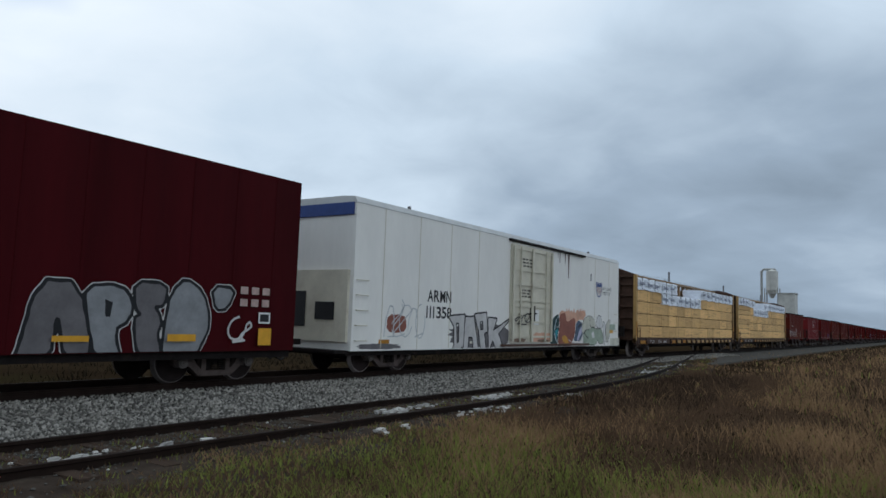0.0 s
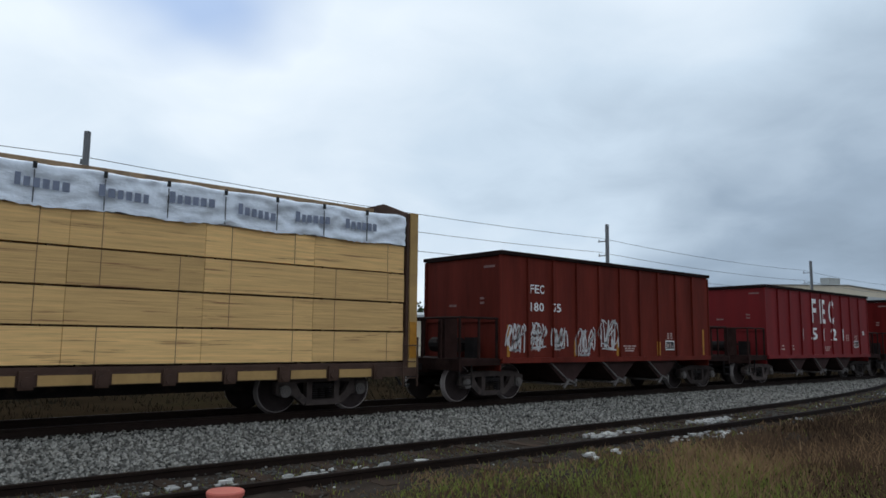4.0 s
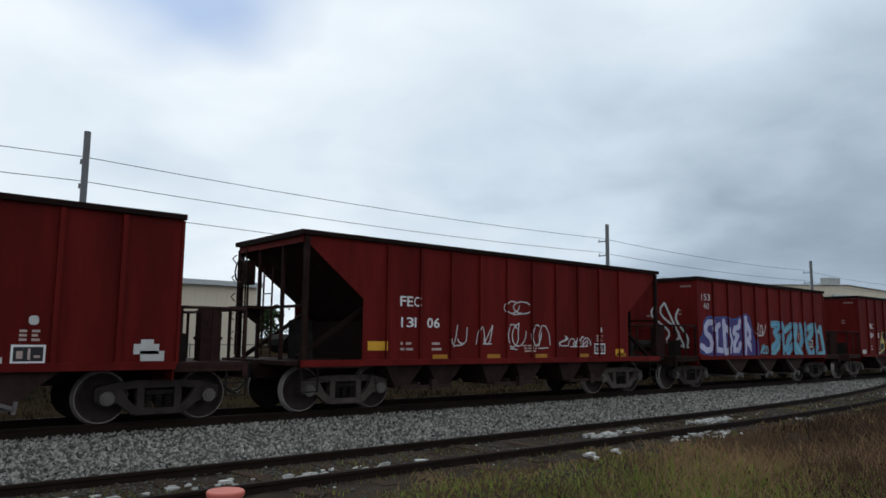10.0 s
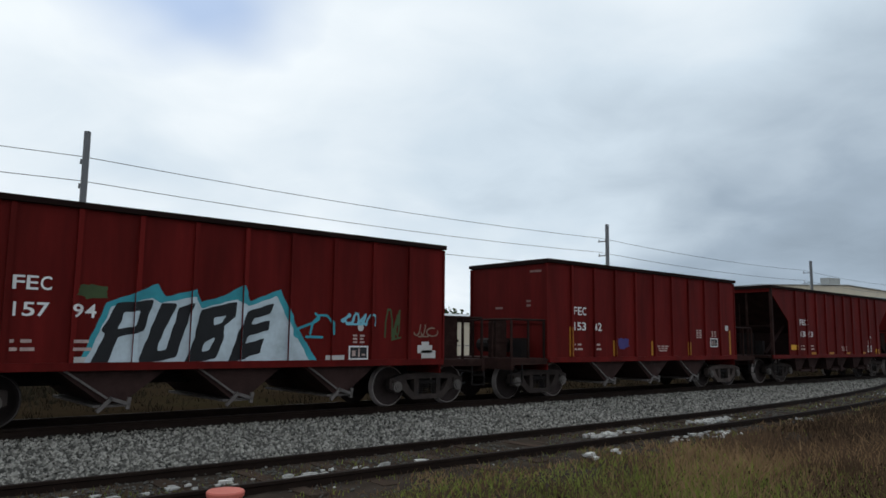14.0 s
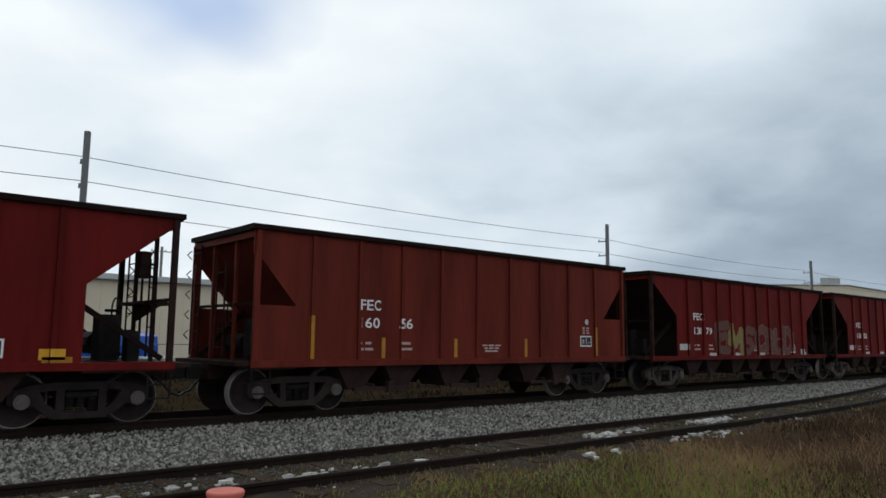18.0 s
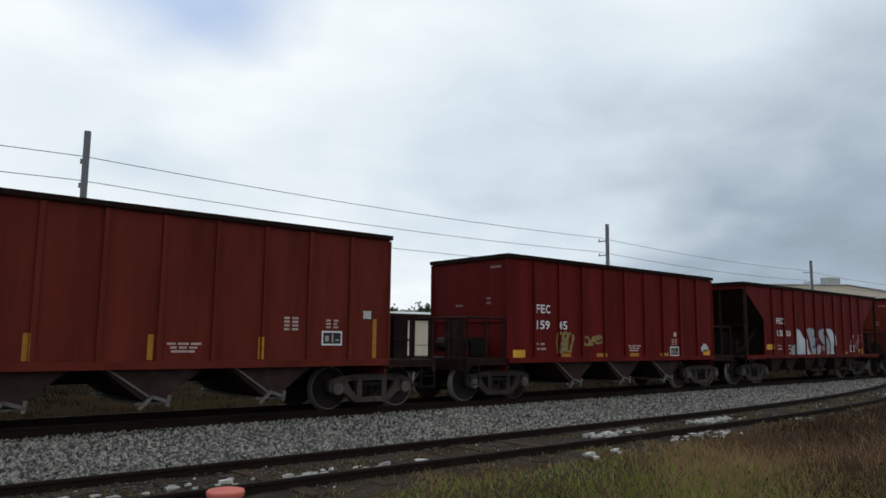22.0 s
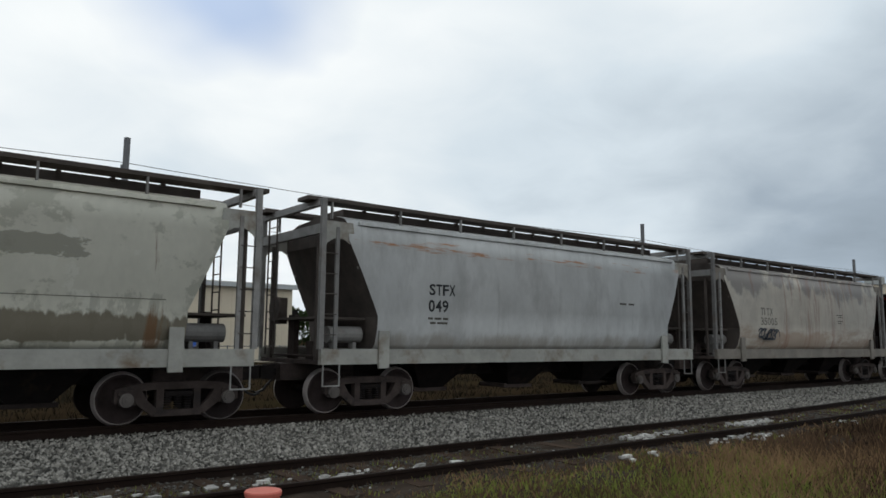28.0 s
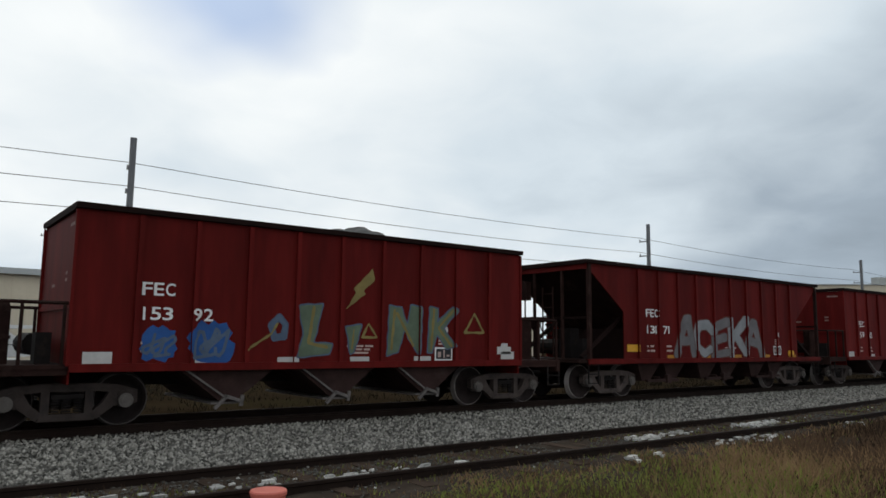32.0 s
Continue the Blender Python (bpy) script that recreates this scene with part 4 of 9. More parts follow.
        box(p, xa, xb, -0.3, 0.3, 0.70, 1.0)
        for y in (-1.56, 1.46):
            box(p, min(x, xi), max(x, xi), y, y + 0.10, 0.93, 1.10)
        part("end_platform", p, M_GRIME_SHADE, car)
        st = B()
        xs = x - s * 0.25
        for dx in (-0.2, 0.2):
            beam(st, (xs + dx, -1.52, 0.95), (xs + dx, -1.52, 0.45), 0.03, 0.03)
        for z in (0.46, 0.7):
            beam(st, (xs - 0.2, -1.52, z), (xs + 0.2, -1.52, z), 0.05, 0.025)
        part("sill_step", st, M_IRON, car)
    f = B()
    box(f, n + 0.4, L - n - 0.4, -1.45, 1.45, 1.10, 1.14)
    box(f, 0, L, -0.22, 0.22, 0.66, 1.0)
    part("centre_sill", f, M_IRON, car)
    q = L / 12.8
    for x in (3.45, 6.40, 9.35):
        for dx in (-0.62, 0.62):
            for y0, y1 in ((-1.40, -0.35), (0.35, 1.40)):
                bm = B()
                xx = x * q + dx
                a = [bm.verts.new(p) for p in ((xx - 0.62, y0, 1.08), (xx + 0.62, y0, 1.08), (xx + 0.62, y1, 1.08), (xx - 0.62, y1, 1.08))]
                b = [bm.verts.new(p) for p in ((xx - 0.18, y0 * 0.9, 0.45), (xx + 0.18, y0 * 0.9, 0.45), (xx + 0.18, y1 * 0.9, 0.45), (xx - 0.18, y1 * 0.9, 0.45))]
                for i in range(4):
                    bm.faces.new((a[i], a[(i + 1) % 4], b[(i + 1) % 4], b[i]))
                bm.faces.new(b)
                bay = part("hopper_bay", bm, M_CHUTE, car)
        g = B()
        box(g, x * q - 0.75, x * q + 0.75, -1.43, -1.33, 0.42, 0.50); rod(g, (x * q - 0.3, -1.5, 0.55), (x * q - 0.3, 1.5, 0.55), 0.03, 6)
        box(g, x * q + 0.1, x * q + 0.28, -1.5, -1.38, 0.38, 0.62)
        part("discharge_gate", g, M_CHUTE, bay)
    running_gear(car, (centre, L - centre), -0.68, L + 0.68)
    return car


def covered_hopper(name, paint_mat, label, sill_mat=M_SILL):
    """A grey covered hopper: bulging sides, sloped ends in an open cage, running boards on the roof."""
    L = 12.97
    car = tagged(new(name), label, "covered hopper", "train")
    prof = [(0, 4.29), (-0.9, 4.24), (-1.30, 4.13), (-1.45, 3.97), (-1.52, 3.55), (-1.57, 2.9), (-1.58, 2.3), (-1.55, 1.8), (-1.46, 1.48), (-1.36, 1.36)]
    prof = prof + [(-y, z) for y, z in prof[::-1][:-1]]
    bm = B()

    def inset(z):
        return 0.60 + max(0.0, min(1.0, (3.65 - z) / 1.6)) * 0.72

    prof = [prof[0]] + [q for p0, p1 in zip(prof, prof[1:]) for q in ([p1] if not min(p0[1], p1[1]) < 3.65 < max(p0[1], p1[1]) and not min(p0[1], p1[1]) < 2.05 < max(p0[1], p1[1]) else [tuple(np.add(p0, (np.subtract(p1, p0)) * ((zz - p0[1]) / (p1[1] - p0[1])))) for zz in (3.65, 2.05) if min(p0[1], p1[1]) < zz < max(p0[1], p1[1])] + [p1])]
    a = [bm.verts.new((inset(z), y, z)) for y, z in prof]
    b = [bm.verts.new((L - inset(z), y, z)) for y, z in prof]
    n = len(prof)
    for i in range(n):
        f = bm.faces.new((a[i], a[(i + 1) % n], b[(i + 1) % n], b[i])); f.smooth = True
    half = n // 2
    for e in (a, b):
        # the end is folded: upright below, sloped above
        for i in range(half):
            q = [e[i], e[i + 1], e[(n - i - 1) % n], e[(n - i) % n]]
            f = bm.faces.new(list(dict.fromkeys(q))) if len(set(q)) > 2 else None
            if f:
                f.material_index = 1
    # the second colour holds the ends' dirt and, painted in, their shade
    part("tank_body", bm, (paint_mat, M_HOPEND), car)
    for s in (-1, 1):
        c = B(); ya, yb = sorted((s * 1.40, s * 1.52)); box(c, 0, L, ya, yb, 1.04, 1.36)
        part("side_sill", c, sill_mat, car)
        c = B(); ya, yb = sorted((s * 1.42, s * 1.50)); box(c, 0.85, L - 0.85, ya, yb, 4.00, 4.08)
        part("roof_angle", c, paint_mat, car)
        c = B(); ya, yb = sorted((s * 0.80, s * 1.30)); box(c, -0.28, L + 0.28, ya, yb, 4.46, 4.54)
        part("running_board", c, M_HOPEND, car)
        for x in np.linspace(0.3, L - 0.3, 8):
            c = B(); box(c, x - 0.02, x + 0.02, (ya if s < 0 else yb - 0.06), (ya + 0.06 if s < 0 else yb), 4.10, 4.459)
            part("board_bracket", c, M_CAGE, car)
        for x in (1.36, L - 1.62):
            c = B(); ya, yb = sorted((s * 1.521, s * 1.58)); box(c, x, x + 0.26, ya, yb, 0.95, 1.75)
            part("bolster_plate", c, sill_mat, car)
    c = B()
    box(c, 0.9, L - 0.9, -0.70, 0.70, 4.22, 4.455)
    for x in np.arange(1.4, L - 1.2, 0.9):
        box(c, x, x + 0.08, -0.74, 0.74, 4.40, 4.475)
    part("hatch_coaming", c, M_HOPEND, car)
    for x, s in ((0.0, -1), (L, 1)):
        for y in (-1.47, 1.47):
            p = B(); box(p, x - 0.055, x + 0.055, y - 0.05, y + 0.05, 1.36, 4.485)
            part("corner_post", p, M_CAGE, car)
            p = B(); xx = x - s * 0.34
            box(p, xx - 0.04, xx + 0.04, y - 0.03, y + 0.03, 1.36, 3.9)
            part("inner_post", p, M_CAGE, car)
        h = B()
        arch = [(0.0, 4.02), (0.70, 4.02), (0.86, 3.05), (0.78, 3.32), (0.66, 3.55), (0.48, 3.66), (0.26, 3.66), (0.10, 3.56), (0.0, 3.40)]
        for y in (-1.48, 1.45):
            gusset = B(); prism(gusset, [(x - s * u, z) for u, z in arch], y, y + 0.03)
            part("arched_gusset", gusset, sill_mat, car)
        box(h, x - 0.05, x + 0.05, -1.4, 1.4, 3.75, 3.95); box(h, x - 0.06, x + 0.06, -1.4, 1.4, 4.34, 4.485)
        part("cage_header", h, M_CAGE, car)
        l = B()
        for k in range(5):
            step = B(); grab(step, min(x, x - s * 0.34), max(x, x - s * 0.34), -1.50, 1.65 + k * 0.42)
            part("grab_iron", step, M_HOPEND, car)
        ladder(l, x + s * 0.07, 0.6, 1.2, 4.3, 0.42, "y", 8)
        part("ladder", l, M_HOPEND, car)
        p = B()
        box(p, min(x, x - s * 1.5), max(x, x - s * 1.5), -1.4, 1.4, 1.04, 1.12)
        box(p, min(x - s * 1.5, x + s * 0.3), max(x - s * 1.5, x + s * 0.3), -0.3, 0.3, 0.68, 1.04)
        part("end_platform", p, M_TRUCK, car)
        g = B()
        rod(g, (x - s * 0.42, -0.95, 1.66), (x - s * 1.22, -0.95, 1.66), 0.18, 14)
        for u in (0.58, 1.06):
            box(g, x - s * u - 0.04, x - s * u + 0.04, -1.05, -0.85, 1.12, 1.50)
        part("air_reservoir", g, M_CAGE, car)
        v = B()
        box(v, x - s * 0.45 - 0.14, x - s * 0.45 + 0.14, -0.55, -0.25, 1.12, 1.52); box(v, x - s * 0.3 - 0.06, x - s * 0.3 + 0.06, 0.2, 0.5, 1.12, 2.1)
        rod(v, (x - s * 0.45, -0.4, 1.45), (x - s * 0.8, -0.4, 1.62), 0.025, 6); rod(v, (x - s * 0.2, -1.2, 1.2), (x - s * 0.2, 1.2, 1.2), 0.03, 6)
        part("brake_valve", v, M_TRUCK, car)
        if s < 0:
            w = B(); rod(w, (x - s * 0.1, 0.85, 2.25), (x - s * 0.1 + s * 0.06, 0.85, 2.25), 0.28, 14); box(w, x - s * 0.3, x - s * 0.1, 0.7, 1.0, 1.9, 2.5) if s > 0 else box(w, x + 0.1, x + 0.3, 0.7, 1.0, 1.9, 2.5)
            part("hand_brake", w, M_HOPEND, car)
        st = B()
        xs = x - s * 0.25
        for dx in (-0.19, 0.19):
            beam(st, (xs + dx, -1.50, 1.05), (xs + dx, -1.50, 0.60), 0.025, 0.025)
        beam(st, (xs - 0.19, -1.50, 0.61), (xs + 0.19, -1.50, 0.61), 0.05, 0.025)
        part("sill_step", st, M_CAGE, car)
        br = B()
        for y in (-1.1, 1.1):
            beam(br, (x - s * 0.10, y, 1.12), (x - s * 0.10, y, 3.7), 0.07, 0.07)
        box(br, min(x - s * 0.05, x - s * 1.25), max(x - s * 0.05, x - s * 1.25), -1.15, 1.15, 1.98, 2.03)
        part("end_brace", br, M_HOPEND, car)
    for x in (3.6, 6.5, 9.4):
        bm = B()
        a = [bm.verts.new(p) for p in ((x - 1.1, -1.2, 1.30), (x + 1.1, -1.2, 1.30), (x + 1.1, 1.2, 1.30), (x - 1.1, 1.2, 1.30))]
        b = [bm.verts.new(p) for p in ((x - 0.35, -0.45, 0.42), (x + 0.35, -0.45, 0.42), (x + 0.35, 0.45, 0.42), (x - 0.35, 0.45, 0.42))]
        for i in range(4):
            bm.faces.new((a[i], a[(i + 1) % 4], b[(i + 1) % 4], b[i]))
        bm.faces.new(b)
        bay = part("hopper_bay", bm, M_IRON, car)
        g = B(); rod(g, (x - 0.5, -0.5, 0.40), (x - 0.5, 0.5, 0.40), 0.06, 8); box(g, x - 0.45, x + 0.45, -0.5, 0.5, 0.34, 0.42)
        part("outlet_gate", g, M_TRUCK, bay)
    f = B(); box(f, 0.5, L - 0.5, -0.2, 0.2, 0.70, 1.0)
    part("centre_sill", f, M_IRON, car)
    running_gear(car, (1.45, L - 1.25), -0.66, L + 0.66)
    return car


HULL_Z, HULL_Y = [1.36, 1.48, 1.8, 2.3, 2.9, 3.55, 3.97, 4.13], [1.36, 1.46, 1.55, 1.58, 1.57, 1.52, 1.45, 1.30]


def hull_paint(name, shape, material, car, label="", lift=0.006):
    """Paint or rust that follows the bulge of a covered hopper's side."""
    pts, faces = shape
    ob = raw(name, [(x, -float(np.interp(z, HULL_Z, HULL_Y)) - lift, z) for x, z in pts], faces, material, car)
    return tagged(ob, label) if label else ob


M_GALV = mat("galvanised_roof", (0.5, 0.5, 0.49), 0.5, 0.3, var=0.12, scale=2, fine=12)
M_BAND = mat("dark_plastic_band", (0.08, 0.08, 0.09), 0.5, var=0.1, bump=0)
M_STRAP = mat("dark_steel_strap", (0.2, 0.12, 0.06), 0.5, var=0.1, bump=0)


def prism_x(bm, pts, x0, x1):
    extrude_x(bm, pts, x0, x1)


def lumber(car, x0, x1, z0, z1, layers, stacks, s=-1):
    """Banded bundles of boards on one side of the centre beam, with dunnage between the layers."""
    lay = (z1 - z0) / layers
    wd = (x1 - x0) / stacks
    for i in range(stacks):
        for k in range(layers):
            bm = B()
            j = 0.012 * math.sin(7 * i + 3 * k)
            ya, yb = sorted((s * (1.46 + j), s * 0.22))
            xa, xb, za, zb = x0 + wd * i + 0.004, x0 + wd * (i + 1) - 0.004, z0 + lay * k + 0.03, z0 + lay * (k + 1) - 0.008
            box(bm, xa, xb, ya, yb, za, zb)
            ob = part("timber_pack", bm, M_LUM, car)
            if s > 0:
                continue
            for q in (0.22, 0.80):
                if (i * 5 + k + int(q * 10)) % 4 == 0:
                    continue
                bm = B()
                box(bm, xa + wd * q - 0.007, xa + wd * q + 0.007, ya - 0.003, ya + 0.05, za + 0.001, zb - 0.001)
                part("strap", bm, M_STRAP, ob)
            for q in (0.12, 0.88):
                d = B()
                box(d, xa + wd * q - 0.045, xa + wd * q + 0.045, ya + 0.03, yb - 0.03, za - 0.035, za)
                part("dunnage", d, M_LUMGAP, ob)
    # dark filler inside the stack; the gaps' shade is put into its colour
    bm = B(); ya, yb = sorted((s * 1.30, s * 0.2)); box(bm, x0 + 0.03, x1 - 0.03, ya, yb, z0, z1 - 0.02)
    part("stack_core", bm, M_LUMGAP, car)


def wrap(car, x0, x1, z0, z1, seed, s=-1):
    """Loose white sheeting round the top bundles, with a faded print that is drawn as bars."""
    nx, nz = max(6, int((x1 - x0) * 14)), 15
    rnd = random.Random(seed)
    vs, fs = [], []
    for i in range(nx + 1):
        for k in range(nz + 1):
            u, v = i / nx, k / nz
            x = x0 + (x1 - x0) * u
            z = z0 + (z1 - z0) * v + (0.022 * math.sin(x * 3.1 + seed) + rnd.uniform(-0.015, 0.015)) * (1 - v) - (0.03 * abs(math.sin(x * 1.9 + seed))) * v
            y = s * (1.50 + 0.06 * noise.noise((x * 2.6, z * 5.5, seed)) + 0.02 * noise.noise((x * 9 + z * 6, z * 9, seed)) + 0.09 * (0.25 - abs(noise.noise((x * 2.4 + z * 2.2, z * 3.5 - x * 1.2, seed + 7)))) + (0.02 if v < 0.15 else 0) - (0.10 if v > 0.95 else 0))
            vs.append((x, y, z)); fs += [] if not (i and k) else [((i - 1) * (nz + 1) + k - 1, i * (nz + 1) + k - 1, i * (nz + 1) + k, (i - 1) * (nz + 1) + k)]
    n0 = len(vs)
    for i in range(nx + 1):
        vs.append((vs[i * (nz + 1) + nz][0], s * 0.25, vs[i * (nz + 1) + nz][2] + 0.02))
        if i:
            fs.append(((i - 1) * (nz + 1) + nz, i * (nz + 1) + nz, n0 + i, n0 + i - 1))
    for i in (0, nx):
        k0 = len(vs)
        vs += [(vs[i * (nz + 1)][0], s * 0.25, z0), (vs[i * (nz + 1)][0], s * 0.25, z1)]
        fs.append(tuple([i * (nz + 1) + k for k in range(nz + 1)] + [k0 + 1, k0]))
    ob = raw("sheeting", vs, fs, M_WRAP, car)
    for p in ob.data.polygons:
        p.use_smooth = len(p.vertices) == 4
    if s < 0 and z1 - z0 > 0.4:
        step = 1.28
        for j in range(max(1, int((x1 - x0) / step))):
            xa = x0 + step * j + rnd.uniform(0.1, 0.2)
            zz = z0 + (z1 - z0) * rnd.uniform(0.30, 0.42)
            bm, slope = B(), rnd.uniform(-0.10, 0.03)
            for q in range(6):
                w, hgt = rnd.uniform(0.085, 0.12), 0.16 if q else 0.21
                if xa + w > x1 - 0.05:
                    break
                dz = slope * q * 0.15
                bm.faces.new([bm.verts.new(p) for p in ((xa, -1.572, zz + dz), (xa + w, -1.572, zz + dz), (xa + w, -1.572, zz + hgt + dz), (xa, -1.572, zz + hgt + dz))])
                xa += w + 0.042
            tagged(part("print_bar", bm, M_WRAPINK, ob), kind="stuff")
    for j in range(int((x1 - x0) / 1.1)):
        bm = B()
        xx = x0 + 1.1 * (j + 0.6)
        box(bm, xx - 0.03, xx + 0.03, *(sorted((s * 1.53, s * 1.553))), z1 - 0.14, z1 - 0.03)
        part("corner_protector", bm, M_BLACK, ob)
        bm = B()
        box(bm, xx - 0.009, xx + 0.009, *(sorted((s * 1.535, s * 1.548))), z0 + 0.03, z1 - 0.17)
        part("band", bm, M_BAND, ob)


def centre_beam(name, label, loads, sheets):
    """A centre-beam flat car loaded with lumber on both sides."""
    L, T = 23.32, 4.74
    car = tagged(new(name), label, "flat car", "train")
    d = B(); box(d, 0, L, -1.5, 1.5, 0.92, 1.03); part("deck", d, M_CBDARK, car)
    for s in (-1, 1):
        c = B(); ya, yb = sorted((s * 1.40, s * 1.54)); box(c, 0, L, ya, yb, 0.72, 0.919); part("side_sill", c, M_CBDARK, car)
        for i in range(19):
            x = 0.72 + i * 1.14
            if not (s < 0 and 1.6 < x < 5.6):
                c = B(); ya, yb = sorted((s * 1.541, s * 1.552)); box(c, x, x + 0.82, ya, yb, 0.735, 0.905)
                part("sill_panel", c, M_STRIPE if i in (0, 5, 7) else M_CBYEL, car)
            if s < 0 and 1.0 < x < 4.6:
                continue
            c = B(); ya, yb = sorted((s * 1.541, s * 1.60)); box(c, x + 0.86, x + 1.08, ya, yb, 0.68, 0.98); rod(c, (x + 0.97, ya - 0.03, 0.80), (x + 0.97, yb + 0.03, 0.80), 0.085, 10)
            part("winch", c, M_CBDARK, car)
    c = B(); box(c, 2.0, L - 2.0, -0.35, 0.35, 0.45, 0.92); part("centre_sill", c, M_IRON, car)
    # the beam: two chords with posts and knees between them
    c = B(); box(c, 0.35, L - 0.35, -0.20, 0.20, T - 0.14, T); part("beam_top_chord", c, M_CBEAM, car)
    for i in range(20):
        x = 0.9 + i * 1.12
        p = B(); box(p, x - 0.07, x + 0.07, -0.10, 0.10, 1.03, T - 0.141); part("beam_post", p, M_CBEAM, car)
        k = B()
        for q in (-1, 1):
            prism(k, [(x + q * 0.071, T - 0.142), (x + q * 0.26, T - 0.142), (x + q * 0.15, T - 0.36), (x + q * 0.071, T - 0.75)], -0.06, 0.06)
        part("beam_knee", k, M_CBEAM, car)
    for x, s in ((0.0, -1), (L, 1)):
        b = B(); xa, xb = sorted((x - s * 0.22, x - s * 0.30)); prism_x(b, [(-1.5, 1.03), (1.5, 1.03), (1.5, 4.46), (0.5, 4.82), (-0.5, 4.82), (-1.5, 4.46)], xa, xb); bh = part("bulkhead", b, M_CBDARK, car)
        for y in (-1.53, -0.55, 0.55, 1.37):
            p = B(); xa, xb = sorted((x, x - s * 0.22)); box(p, xa, xb, y, y + 0.16, 0.80, 4.48 if abs(y + 0.08) > 1 else 4.76); part("bulkhead_column", p, M_CBYEL if abs(y + 0.08) > 1 else M_CBDARK, bh)
        for z in (1.5, 2.1, 2.7, 3.3, 3.9, 4.34):
            for y0, y1 in ((-1.37, -0.55), (-0.39, 0.55), (0.71, 1.37)):
                p = B(); xa, xb = sorted((x - s * 0.04, x - s * 0.219)); box(p, xa, xb, y0, y1, z, z + 0.12); part("bulkhead_shelf", p, M_CBDARK, bh)
        g = B(); brake_gear(g, x, s * 0.4); part("brake_gear", g, M_IRON, car)
        l = B(); ladder(l, min(x - s * 0.02, x - s * 0.44), -1.62, 0.5, 1.6, 0.4, "x", 3); part("ladder", l, M_CBDARK, car)
        p = B(); xa, xb = sorted((x - s * 0.01, x - s * 0.21)); box(p, xa, xb, -1.545, -1.531, 1.12, 1.95); part("yellow_patch", p, M_STRIPE, bh)
    for s in (-1, 1):
        for x0, x1, z1, layers, stacks in loads:
            lumber(car, x0, x1, 1.04, z1, layers, stacks, s)
        for i, (x0, x1, z0, z1) in enumerate(sheets):
            wrap(car, x0, x1, z0, z1, i + 3, s)
    running_gear(car, (2.2, L - 2.2), -0.75, L + 0.75)
    return car


